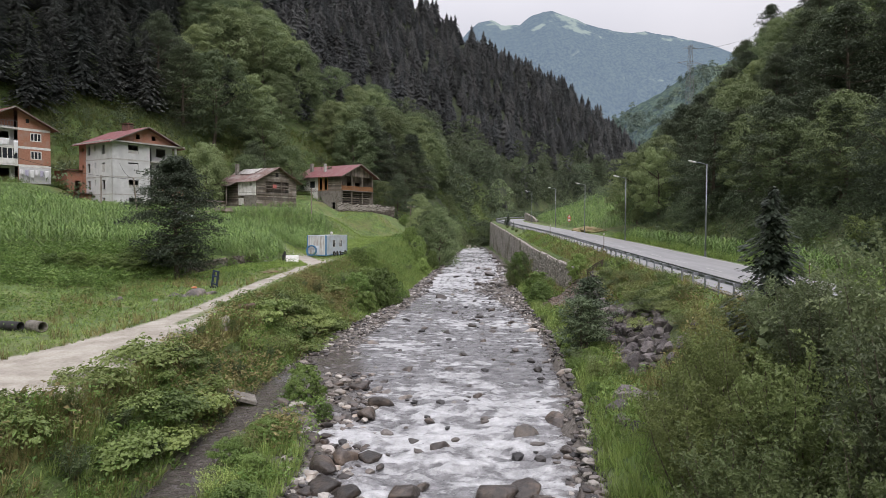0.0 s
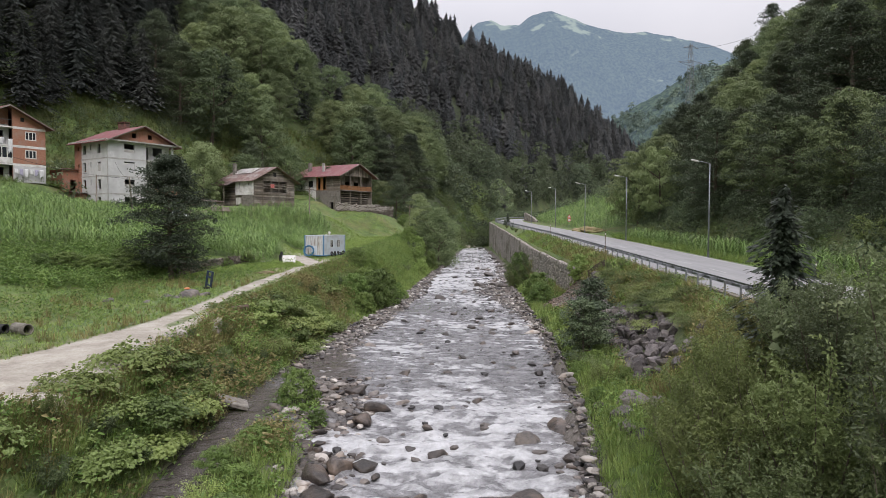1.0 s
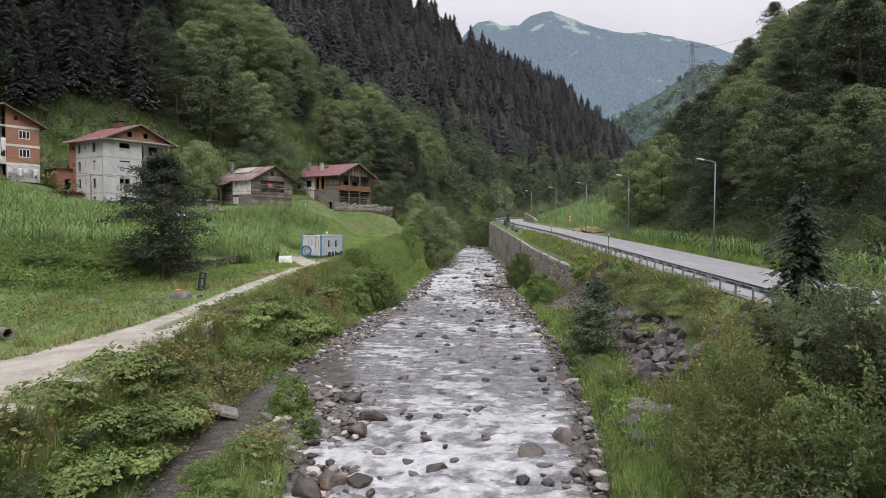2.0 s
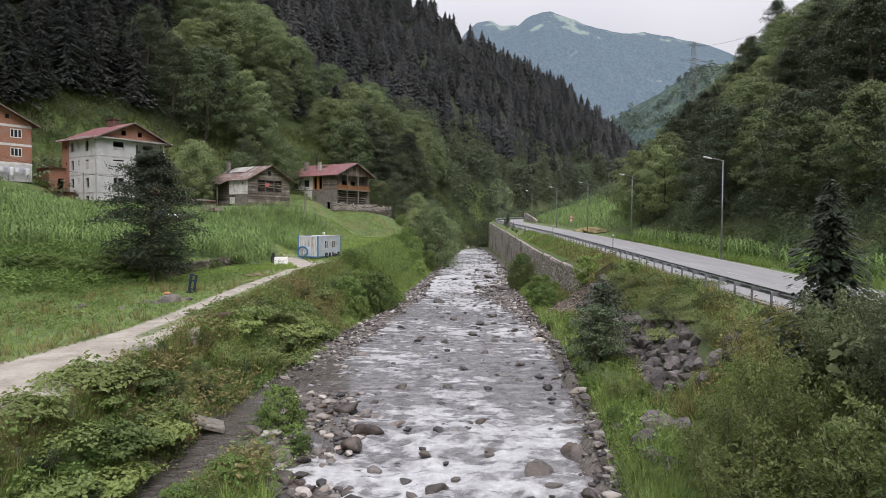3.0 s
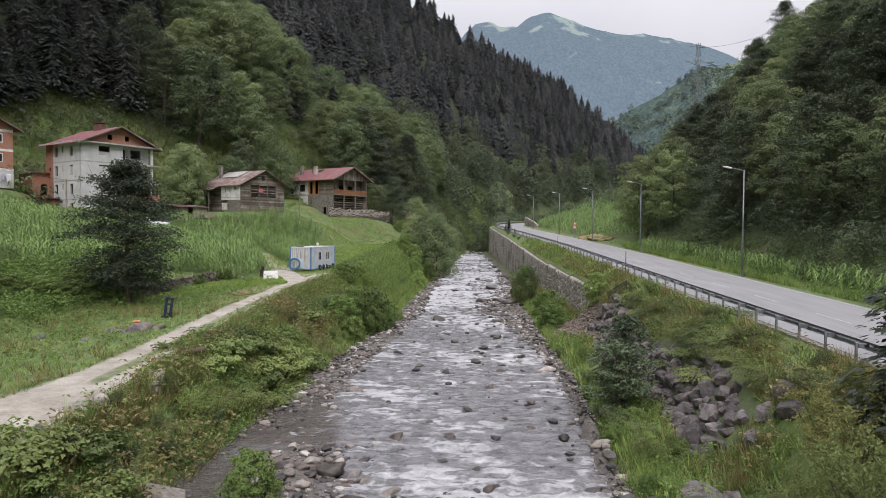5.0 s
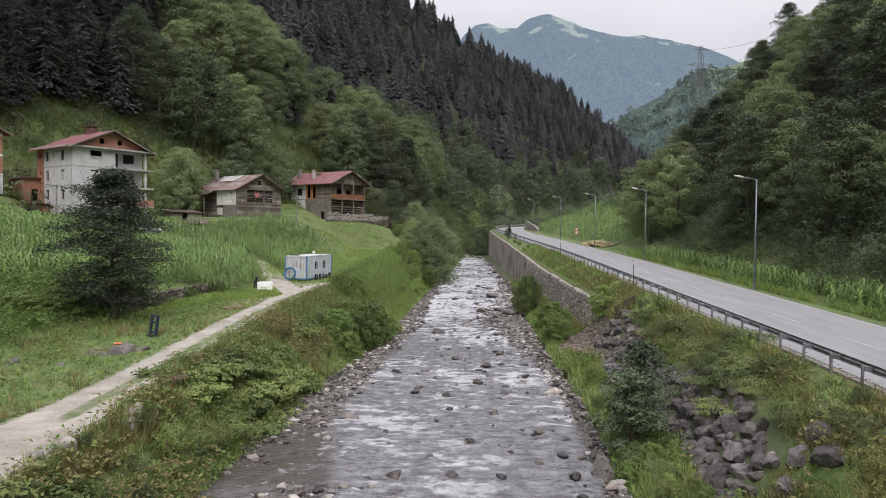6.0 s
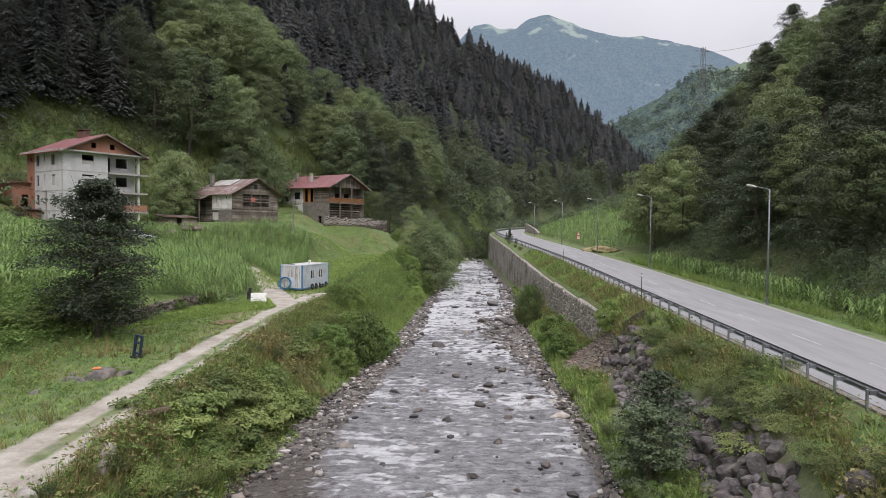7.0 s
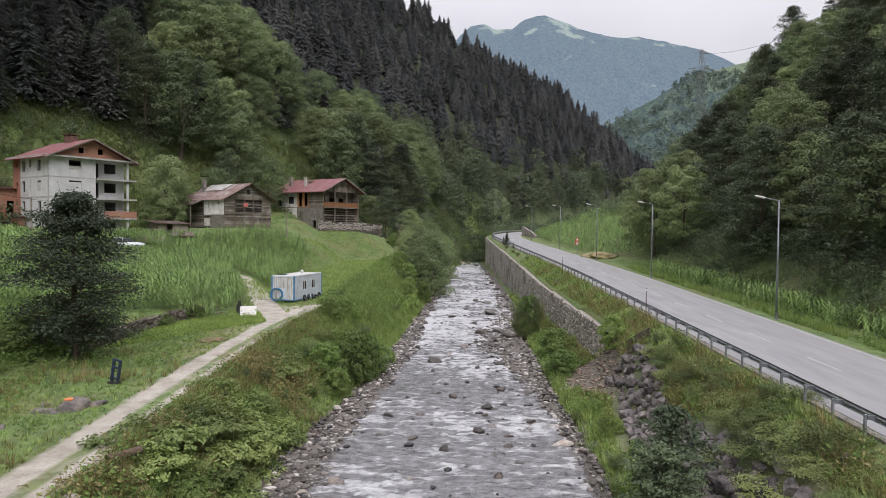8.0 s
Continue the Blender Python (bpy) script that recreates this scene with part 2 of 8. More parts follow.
RBAR_Y, RBAR_X = (0, 20, 34, 38, 42, 52, 62, 72, 78, 82, 92, 98, 104, 130, 180, 260), (3.3, 3.5, 5.4, 5.8, 5.9, 6.0, 5.3, 4.0, 2.6, 1.6, 2.7, 4.8, 5.9, 7.2, 8.2, 9)
ROAD = smooth_line([(20.5, -300), (19.2, -60), (18.8, 0), (18.7, 40), (18.7, 70), (18.6, 100), (17.4, 142), (15.9, 185), (15.8, 210), (18.5, 235), (26, 254), (40, 266), (70, 278), (120, 300), (200, 360)])
ROAD_LEN = np.concatenate([[0], np.cumsum(np.hypot(*np.diff(ROAD, axis=0).T))])
ROAD_Z = 6.0 + 0.0279 * (np.interp(ROAD_LEN, ROAD_LEN, ROAD_LEN) - np.interp(40, ROAD[:60, 1], ROAD_LEN[:60]))
ROAD_Z = np.minimum(ROAD_Z, 12.3)
ROAD3 = np.column_stack([ROAD, ROAD_Z])
PATH = smooth_line([(-26, 4), (-18.7, 14), (-15.95, 23), (-14.85, 32), (-14.85, 40), (-15.2, 52), (-15.3, 63), (-14.9, 72), (-13.6, 80)])
PATH3 = np.column_stack([PATH, np.zeros(len(PATH))])
SIDE3 = np.column_stack([smooth_line([(-15.2, 71), (-18.5, 79), (-20.5, 84), (-24, 93), (-28, 101)]), np.zeros(33)])
WALL = smooth_line([(11.45, 67), (11.2, 76), (10.6, 100), (10.2, 140), (9.8, 180), (9.6, 215), (11.5, 240), (18, 262)])
FOOT_L = np.array([(-130, -200, 16), (-90, 20, 16), (-72, 90, 16.5), (-60, 118, 16), (-48, 142, 17), (-30, 163, 15), (-10, 200, 8), (8, 252, 6), (30, 310, 12), (90, 400, 18), (190, 520, 24)], float)
RIDGE_L = np.array([(-420, -200, 300), (-330, 200, 300), (-180, 310, 235), (-60, 385, 158), (5, 430, 124), (72, 490, 108), (125, 525, 74), (190, 570, 34), (260, 610, 24)], float)
FOOT_R = np.array([(36, -200, 5), (31, 0, 5.5), (29.5, 60, 7.5), (30.5, 95, 9), (33, 118, 10), (40, 140, 14), (52, 165, 20), (75, 190, 24), (120, 215, 26), (200, 260, 30)], float)
RIDGE_R = np.array([(190, -200, 150), (170, 20, 135), (130, 110, 100), (96, 150, 78), (76, 172, 50), (84, 192, 40), (130, 205, 30), (210, 250, 32)], float)

PLOTS = ((-55.6, 110.5, 11.0, 8.5, 20), (-40.6, 133.5, 12.9, 8.0, 22), (-28.7, 158.7, 12.5, 9.5, 20), (-37.5, 153.0, 16.4, 2.5, 8), (-33, 148.5, 14.8, 1.0, 6), (-71.8, 101.5, 15.6, 7.5, 14))


def water_z(y):
    y = np.asarray(y, float)
    return 1.3 + 0.003 * (y - 37) - 0.55 * step(31, 21, y) - 0.03 * np.clip(21 - y, 0, 60)


def terrace_z(y):
    return np.minimum(4.2 + 0.0246 * (np.asarray(y, float) - 32), 9.5)


def hill(x, y, foot, ridge, flip, base, power=1.0):
    df, zf = nearest(x, y, foot)
    dr, zr = nearest(x, y, ridge)
    df, dr = df * flip, dr * flip
    w = np.clip(df, 0, None) / (np.clip(df, 0, None) + np.abs(dr) + 1e-6)
    up = zf + (zr - zf) * w ** power
    over = zr - 0.55 * np.clip(dr, 0, None)
    z = np.where(dr > 0, over, up)
    return np.where(df > 0, z, -50.0), df


def height(x, y):
    x, y = np.asarray(x, float), np.asarray(y, float)
    xl, xr, zw, zt = along(y, RL_Y, RL_X), along(y, RR_Y, RR_X), water_z(y), terrace_z(y)
    dr, zr = nearest(x, y, ROAD3)
    n1 = fbm(x * 0.25, y * 0.25, 3)
    n2 = fbm(x * 1.1, y * 1.1, 9)
    # bed and left bank
    mid = (x - xl) / (xr - xl)
    z = zw - 0.45 - 0.25 * np.sin(np.clip(mid, 0, 1) * math.pi) + 0.25 * n2
    wl_ = along(y, BAR_Y, BAR_X) + 0.5 * n1
    bar = step(0.5, -0.6, x - wl_) * along(y, (34, 37, 40, 43.5), (1, 0, 0, 1)) * np.where(y < 38, step(-8.5, -7.8, x + 0.2 * n1), 1)
    z = z + bar * (0.52 + 0.3 * n1 + np.where(y < 36, 0.3 * step(-4.6, -5.8, x), 0.12))
    z = z - 0.55 * np.exp(-((x + 8.1) / 0.8) ** 2 - ((y - 52.8) / 1.2) ** 2)
    z = z + step(-0.7, 0.5, x - along(y, RBAR_Y, RBAR_X) + 0.6 * n1) * (0.50 + 0.35 * n1)
    z = z + 0.45 * step(-0.9, 0.0, x - xr + 0.4 * n1) * (x < xr)
    edge = np.minimum(along(y, (0, 40, 60, 85, 110, 200), (-13.2, -13.2, -13.2, -11.5, -12, -8)), xl - 2.5)
    t = np.clip((xl - x) / (xl - edge), 0, 1)
    bank = (zw - 0.3) + (zt - zw + 0.3) * (0.35 * t + 0.65 * step(0, 1, t)) + 0.3 * n2 * step(0, 0.2, t) * step(1.0, 0.7, t)
    z = np.where(x < xl, bank, z)
    fx = along(y, (0, 35, 57, 66, 70, 75, 100, 140, 200), (-30, -27, -25.0, -24.1, -23.5, -21.8, -24, -20, -14))
    rise = along(y, (0, 50, 100, 150, 220), (0.15, 0.165, 0.185, 0.25, 0.2))
    field = np.clip(fx - x, 0, None)
    z = z + np.where(x < fx, rise * np.minimum(field, 60) + 0.6 * step(0, 1.2, field) * step(52, 62, y) * step(92, 80, y) + 0.1 * n1, 0) + np.where(x < edge, 0.08 * n1 * step(0, 3, edge - x), 0)
    # right bank
    far = step(65, 69, y)
    wx = np.interp(y, WALL[:, 1], WALL[:, 0])
    top = zr - along(y, (60, 100, 150, 210), (1.7, 1.6, 1.0, 0.5))
    s = np.clip((x - xr) / (14.2 - xr), 0, 1)
    open_bank = zw - 0.3 + (zr - 0.35 - zw + 0.3) * np.interp(s, (0, 0.12, 0.36, 0.46, 0.72, 1), (0, 0.13, 0.2, 0.27, 0.8, 1)) + 0.25 * n2 * step(0, .2, s) * step(1, .8, s)
    low = np.interp(np.clip((x - xr) / np.maximum(wx - xr, 0.3), 0, 1), (0, .2, 1), (-0.3, 0.3, 1.2)) * along(y, (60, 110, 125), (1, 1, 0.3)) + zw + 0.15 * n2
    high = top + (zr - 0.3 - top) * np.clip((x - wx) / np.maximum(13.9 - wx, 1.0), 0, 1)
    walled = np.where(x < wx + 0.25, low, high)
    right = np.where(x > 14.2, zr - 0.35 + 0.1 * n1, open_bank * (1 - far) + walled * far)
    z = np.where(x > xr, right, z)
    # beyond the river's bend the valley floor closes up
    shut = step(238, 262, y) * step(60, 20, np.abs(x - 5))
    z = np.maximum(z, np.where(y > 236, 2 + 9.5 * shut, -50))
    # sloping field inside the road's bend
    plot = np.clip(x - np.interp(y, ROAD[20:80, 1], ROAD[20:80, 0]) - 8.5, 0, 60) * step(112, 150, y)
    z = z + np.where(x > 16, np.minimum(along(y, (130, 165, 200), (0.22, 0.28, 0.36)) * plot, 14) * step(285, 235, y), 0)
    hl, fl = hill(x, y, FOOT_L, RIDGE_L, 1, z, 0.95)
    hr, fr = hill(x, y, FOOT_R, RIDGE_R, -1, z, 0.9)
    amp = 3.0 * fbm(x * 0.03, y * 0.03, 21) + 0.8 * n1
    z = np.maximum(z, np.where(fl > 0, hl + amp * step(0, 30, fl), -50))
    z = np.maximum(z, np.where(fr > 0, hr + amp * step(0, 30, fr), -50))
    # level house plots
    for hx, hy, hz, r0, r1 in PLOTS:
        k = step(r1, r0, np.hypot(x - hx, y - hy))
        z = z * (1 - k) + hz * k
    # road bed
    z = np.where(np.abs(dr) < 4.35, zr - 0.12, np.where(np.abs(dr) < 6.5, zr - 0.12 + (z - zr + 0.12) * step(4.35, 6.5, np.abs(dr)), z))
    dist = np.hypot(x, y - 200)
    return z * step(3000, 900, dist) + 20 * step(900, 3000, dist)


def axis(lo, hi, a, b, fine, grow):
    inner = list(np.arange(a, b, fine))
    right, s, v = [], fine, b
    while v < hi:
        right.append(v)
        s *= grow
        v += s
    left, s, v = [], fine * grow, a - fine * grow
    while v > lo:
        left.append(v)
        s *= grow
        v -= s
    return np.array([lo] + left[::-1] + inner + right + [hi])


gx = axis(-4000, 4000, -15, 15, 0.4, 1.05)
gy = axis(-1500, 4800, 16, 80, 0.5, 1.032)
X, Y = np.meshgrid(gx, gy)
Z = height(X, Y)
ground_me = quick_mesh("ground", np.stack([X, Y, Z], -1).reshape(-1, 3), grid_faces(len(gx), len(gy)), True)


def cover(x, y):
    """How much gravel, trodden dirt, dry growth and shade-darkened forest floor lies at a place."""
    xl, xr = along(y, RL_Y, RL_X), along(y, RR_Y, RR_X)
    n = fbm(x * 0.4, y * 0.4, 31)
    gravel = step(-1.0, -0.2, x - xl + 0.5 * n) * step(1.0, 0.2, x - xr + 0.5 * n) * step(236, 228, y)
    gravel = np.maximum(gravel, 0.9 * step(2.2, 1.3, np.hypot((x - 9.6) / 1.2, (y - 63) / 3.0) + 0.5 * n))
    gravel = np.maximum(gravel, 0.4 * step(1.8, 1.2, np.abs(x - 10.3 - 0.6 * np.sin(y * 0.35))) * step(32, 34.5, y) * step(61, 58, y))
    dp = np.abs(nearest(x, y, PATH3)[0])
    ds = np.abs(nearest(x, y, SIDE3)[0])
    yard = np.hypot((x + 16.3) / 1.35, y - 77.8)
    track = np.minimum(np.minimum(dp - along(y, (10, 22, 30, 38), (4.0, 3.6, 2.15, 1.42)), ds - 1.2), yard - 2.6)
    middle = np.where(yard < 4.2, 2.0, dp + 3 * step(35, 28, y))
    fl = nearest(x, y, FOOT_L)[0]
    fr = -nearest(x, y, FOOT_R)[0]
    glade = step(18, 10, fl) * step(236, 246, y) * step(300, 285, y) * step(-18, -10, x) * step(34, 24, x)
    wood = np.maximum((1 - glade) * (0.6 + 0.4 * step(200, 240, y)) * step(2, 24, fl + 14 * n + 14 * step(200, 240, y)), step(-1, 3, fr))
    return gravel, np.clip(track, -4, 4), np.clip(middle, 0, 4), wood


gravel, track, middle, wood = cover(X, Y)
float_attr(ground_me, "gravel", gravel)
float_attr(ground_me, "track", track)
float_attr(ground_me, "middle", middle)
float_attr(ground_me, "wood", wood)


def attr(nt, name):
    a = nt.nodes.new("ShaderNodeAttribute")
    a.attribute_name = name
    return a.outputs["Fac"]


M_ground, nt, b = mk("meadow_ground")
g = mixc(nt, noise_fac(nt, 2.5, 8), (0.080, 0.130, 0.036), (0.155, 0.225, 0.064))
g = mixc(nt, noise_fac(nt, 0.7, 6, lo=0.45, hi=0.65), g, (0.06, 0.10, 0.03))
g = mixc(nt, noise_fac(nt, 0.25, 4, lo=0.45, hi=0.7), g, (0.15, 0.15, 0.06))
g = mixc(nt, maths(nt, "MULTIPLY", noise_fac(nt, 1.1, 9, lo=0.5, hi=0.62), 0.4), g, (0.042, 0.066, 0.02))
# forest floor near black: the shade under the trees is put into its colour
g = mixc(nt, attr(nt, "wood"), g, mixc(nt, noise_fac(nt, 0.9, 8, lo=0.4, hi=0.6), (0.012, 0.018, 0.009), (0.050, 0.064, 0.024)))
g = mixc(nt, attr(nt, "gravel"), g, mixc(nt, noise_fac(nt, 7, 6), (0.07, 0.06, 0.05), (0.17, 0.155, 0.14)))
wobble = maths(nt, "MULTIPLY", maths(nt, "SUBTRACT", noise_fac(nt, 1.3, 7, lo=0.2, hi=0.8), 0.5), 0.55)
worn = nd(nt, "MapRange")
worn.inputs["From Min"].default_value, worn.inputs["From Max"].default_value = 0.22, -0.12
nt.links.new(maths(nt, "ADD", attr(nt, "track"), wobble), worn.inputs["Value"])
strip = nd(nt, "MapRange")
strip.inputs["From Min"].default_value, strip.inputs["From Max"].default_value = 0.18, 0.42
strip.inputs["To Min"].default_value = 0.08
nt.links.new(maths(nt, "ADD", attr(nt, "middle"), maths(nt, "MULTIPLY", wobble, 0.45)), strip.inputs["Value"])
near_track = nd(nt, "MapRange")
near_track.inputs["From Min"].default_value, near_track.inputs["From Max"].default_value = 3.2, 0.6
nt.links.new(attr(nt, "track"), near_track.inputs["Value"])
bare = maths(nt, "MULTIPLY", near_track.outputs[0], noise_fac(nt, 0.55, 5, lo=0.56, hi=0.66))
g = mixc(nt, maths(nt, "MULTIPLY", bare, 0.7), g, (0.27, 0.24, 0.17))
g = mixc(nt, maths(nt, "MULTIPLY", worn.outputs[0], strip.outputs[0]), g, mixc(nt, noise_fac(nt, 0.8, 9, lo=0.38, hi=0.62), mixc(nt, noise_fac(nt, 6, 8), (0.235, 0.21, 0.175), (0.33, 0.30, 0.255)), mixc(nt, noise_fac(nt, 9, 6), (0.36, 0.33, 0.285), (0.45, 0.42, 0.37))))
nt.links.new(g, b.inputs["Base Color"])
b.inputs["Roughness"].default_value = 0.95
add_bump(nt, b, noise_fac(nt, 9, 6, lo=0, hi=1), 0.7, 0.08)
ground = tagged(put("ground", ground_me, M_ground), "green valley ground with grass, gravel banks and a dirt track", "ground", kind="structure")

# ---- road ----
def ribbon(line, a, b, dz, thick=0.0, count=2):
    """A strip along a line with third value z, from a to b metres to its right."""
    p = np.asarray(line, float)
    d = np.gradient(p[:, :2], axis=0)
    d /= np.linalg.norm(d, axis=1)[:, None]
    side = np.column_stack([d[:, 1], -d[:, 0]])
    cols = [np.column_stack([p[:, :2] + side * o, p[:, 2] + dz]) for o in np.linspace(a, b, count)]
    if thick:
        cols = [cols[0] - (0, 0, thick)] + cols + [cols[-1] - (0, 0, thick)]
    v = np.stack(cols, 1)
    return quick_mesh("strip", v.reshape(-1, 3), grid_faces(v.shape[1], v.shape[0]))


road = tagged(put("road", ribbon(ROAD3, -4.05, 4.05, 0.0, 0.25, 9), M_asphalt), "pale grey worn asphalt road with dashed white centre line", "road", kind="structure")

# ---- river ----
wy = np.concatenate([np.arange(-78, 8, 0.8), np.arange(8, 62, 0.17), np.arange(62, 120, 0.35), np.arange(120, 262, 0.8)])
wu = np.linspace(0, 1, 92)
U, WY = np.meshgrid(wu, wy)
WX = (along(WY, RL_Y, RL_X) - 0.5) * (1 - U) + (along(WY, RR_Y, RR_X) + 0.5) * U


def ripples(x, y):
    rough = along(y, (15, 24, 33, 40, 60, 110, 250), (1.7, 1.6, 1.3, 1.0, 0.9, 0.9, 0.8))
    a = fbm(x * 0.5, y * 0.7 + 0.5 * fbm(x * 0.3, y * 0.3, 5), 41, 3)
    c = 1 - np.abs(fbm(x * 0.45 + 7, y * 1.1, 47, 3)) * 2.8
    f = fbm(x * 1.3, y * 3.4, 53, 3)
    return rough * (0.12 * a + 0.10 * c * np.clip(c, 0, 1) + 0.075 * f), rough, c, f


RIP, ROUGH, CREST, FINE = ripples(WX, WY)
calm = step(0, 0.14, U) * step(1, 0.9, U)
side = step(-7.2, -8.4, WX) * step(36, 33, WY)
RIP = RIP * (0.25 + 0.75 * calm) * (1 - 0.8 * side)
W_ = water_z(WY) + RIP
water_me = quick_mesh("water", np.stack([WX, WY, W_], -1).reshape(-1, 3), grid_faces(len(wu), len(wy)), True)
swell = fbm(WX * 0.22 + 3, WY * 0.16, 61, 3)
# foam breaks along short crests that lie across the stream
LIP = np.clip(1 - np.abs(fbm(WX * 0.42 + 0.6 * FINE + 7, WY * 0.85, 65, 3)) * 3.4, 0, 1) ** 1.5
# far foam also carries the sky's white reflection on the water beyond y 62
race = along(WY, (8, 26, 33, 42, 62, 72, 90, 260), (0.34, 0.32, 0.20, 0.0, 0.0, 0.16, 0.36, 0.42))
foam = np.clip(race + 0.42 * swell + LIP * np.clip(0.48 + 0.9 * swell + race, 0, 1.1) + 0.22 * FINE, 0, 1.4) * (0.15 + 0.85 * calm) * (1 - 0.9 * side)
float_attr(water_me, "foam", foam)
shallow = np.maximum(np.maximum(step(0.5, -0.9, WX - along(WY, BAR_Y, BAR_X)) * np.where(WY < 36, 0.6, 1), 0.8 * step(-0.9, 0.4, WX - along(WY, RBAR_Y, RBAR_X))), side)
float_attr(water_me, "shallow", shallow)
M_water, nt, b = mk("river_water")
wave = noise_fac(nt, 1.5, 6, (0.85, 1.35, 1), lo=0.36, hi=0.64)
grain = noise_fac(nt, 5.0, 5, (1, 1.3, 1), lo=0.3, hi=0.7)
lace = noise_fac(nt, 1.9, 9, (0.8, 1.3, 1), lo=0.36, hi=0.64)
ffr = nd(nt, "MapRange")
ffr.inputs["From Min"].default_value, ffr.inputs["From Max"].default_value = 0.36, 1.12
nt.links.new(maths(nt, "ADD", attr(nt, "foam"), maths(nt, "MULTIPLY", maths(nt, "SUBTRACT", lace, 0.42), 0.75)), ffr.inputs["Value"])
ff = ffr.outputs[0]
# ripples are shaded in the colour: the bump's own masks lighten crests, darken troughs
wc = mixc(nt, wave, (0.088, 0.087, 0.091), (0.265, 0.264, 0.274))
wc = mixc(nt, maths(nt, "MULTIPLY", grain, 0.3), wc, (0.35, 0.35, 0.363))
wc = mixc(nt, maths(nt, "MULTIPLY", attr(nt, "shallow"), 0.85), wc, (0.075, 0.062, 0.050))
wc = mixc(nt, ff, wc, mixc(nt, noise_fac(nt, 2.6, 7, (1, 1.5, 1), lo=0.35, hi=0.65), (0.42, 0.425, 0.44), (0.62, 0.625, 0.64)))
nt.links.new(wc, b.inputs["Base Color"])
rgh = nd(nt, "MapRange")
rgh.inputs["To Min"].default_value, rgh.inputs["To Max"].default_value = 0.09, 0.6
nt.links.new(ff, rgh.inputs["Value"])
nt.links.new(rgh.outputs[0], b.inputs["Roughness"])
b.inputs["IOR"].default_value = 1.33
add_bump(nt, b, maths(nt, "ADD", wave, maths(nt, "MULTIPLY", grain, 0.35)), 0.85, 0.16)
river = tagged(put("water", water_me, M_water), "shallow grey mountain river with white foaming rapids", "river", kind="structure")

# ---- far mountains ----
def mountain(name, skyline, y_crest, y_foot, label, material, seed, rough, z_foot=10.0):
    """A range whose crest runs through (x, z) pairs at y_crest and falls to a foot nearer by."""
    sx = np.array([p[0] for p in skyline], float)
    sz = np.array([p[1] for p in skyline], float)
    us = np.linspace(sx[0], sx[-1], 170)
    vs = np.concatenate([np.linspace(0, 1, 90), np.linspace(1.03, 1.5, 12)])
    A, V = np.meshgrid(us, vs)
    y = y_foot + (y_crest - y_foot) * V
    x = A * (0.55 + 0.45 * V)
    crest = np.interp(A, sx, sz) + rough * 0.035 * fbm(A * 6 / rough, A * 0, seed + 3)
    rib = 1 - np.abs(fbm(x * 1.1 / rough + 3, y * 0.5 / rough, seed)) * 2
    prof = np.where(V <= 1, V ** 1.15, np.clip(2 - V, 0, 1))
    z = z_foot + (crest - z_foot) * prof + rough * 0.55 * (rib - 0.5) * np.sin(np.clip(V, 0, 1) * math.pi) + rough * 0.10 * fbm(x * 6 / rough, y * 6 / rough, seed + 9) * np.sin(np.clip(V, 0, 1) * math.pi)
    me = quick_mesh(name, np.stack([x, y, z], -1).reshape(-1, 3), grid_faces(len(us), len(vs)), True)
    return tagged(put(name, me, material), label, "mountain", kind="structure")


def far_material(name, c1, c2, meadow, haze_glow, scale, hi, share):
    """Backdrop of distant wooded slopes, with their haze put in as a blue glow."""
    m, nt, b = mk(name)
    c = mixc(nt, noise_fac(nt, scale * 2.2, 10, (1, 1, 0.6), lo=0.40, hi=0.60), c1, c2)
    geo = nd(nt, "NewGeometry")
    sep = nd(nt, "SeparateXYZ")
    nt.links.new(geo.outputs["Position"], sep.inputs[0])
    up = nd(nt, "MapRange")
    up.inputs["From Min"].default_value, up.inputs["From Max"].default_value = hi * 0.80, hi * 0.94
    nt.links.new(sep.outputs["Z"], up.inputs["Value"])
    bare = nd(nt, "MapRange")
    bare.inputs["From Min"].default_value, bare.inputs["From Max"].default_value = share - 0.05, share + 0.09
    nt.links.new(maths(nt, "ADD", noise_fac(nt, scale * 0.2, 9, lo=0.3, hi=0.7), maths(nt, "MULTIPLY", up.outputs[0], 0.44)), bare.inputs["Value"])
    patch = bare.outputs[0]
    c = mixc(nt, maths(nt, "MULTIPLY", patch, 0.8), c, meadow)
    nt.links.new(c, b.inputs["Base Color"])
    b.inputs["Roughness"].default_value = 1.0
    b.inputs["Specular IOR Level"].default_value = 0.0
    # even bluish emission stands for the haze in front of the slopes
    b.inputs["Emission Color"].default_value = (*haze_glow, 1)
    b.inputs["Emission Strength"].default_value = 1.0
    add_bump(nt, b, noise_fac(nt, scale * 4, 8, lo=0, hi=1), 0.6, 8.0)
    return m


M_far = far_material("hazed_mountain", (0.016, 0.024, 0.016), (0.060, 0.078, 0.048), (0.20, 0.23, 0.15), (0.143, 0.196, 0.285), 0.055, 830, 0.90)
M_mid = far_material("hazed_hill", (0.010, 0.018, 0.010), (0.060, 0.085, 0.042), (0.13, 0.165, 0.075), (0.062, 0.086, 0.105), 0.08, 240, 0.74)
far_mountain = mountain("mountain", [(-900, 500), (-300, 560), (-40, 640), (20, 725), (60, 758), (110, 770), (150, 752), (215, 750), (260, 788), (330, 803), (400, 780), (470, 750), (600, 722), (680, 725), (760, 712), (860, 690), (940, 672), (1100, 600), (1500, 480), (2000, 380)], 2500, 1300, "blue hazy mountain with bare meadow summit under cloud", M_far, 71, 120)
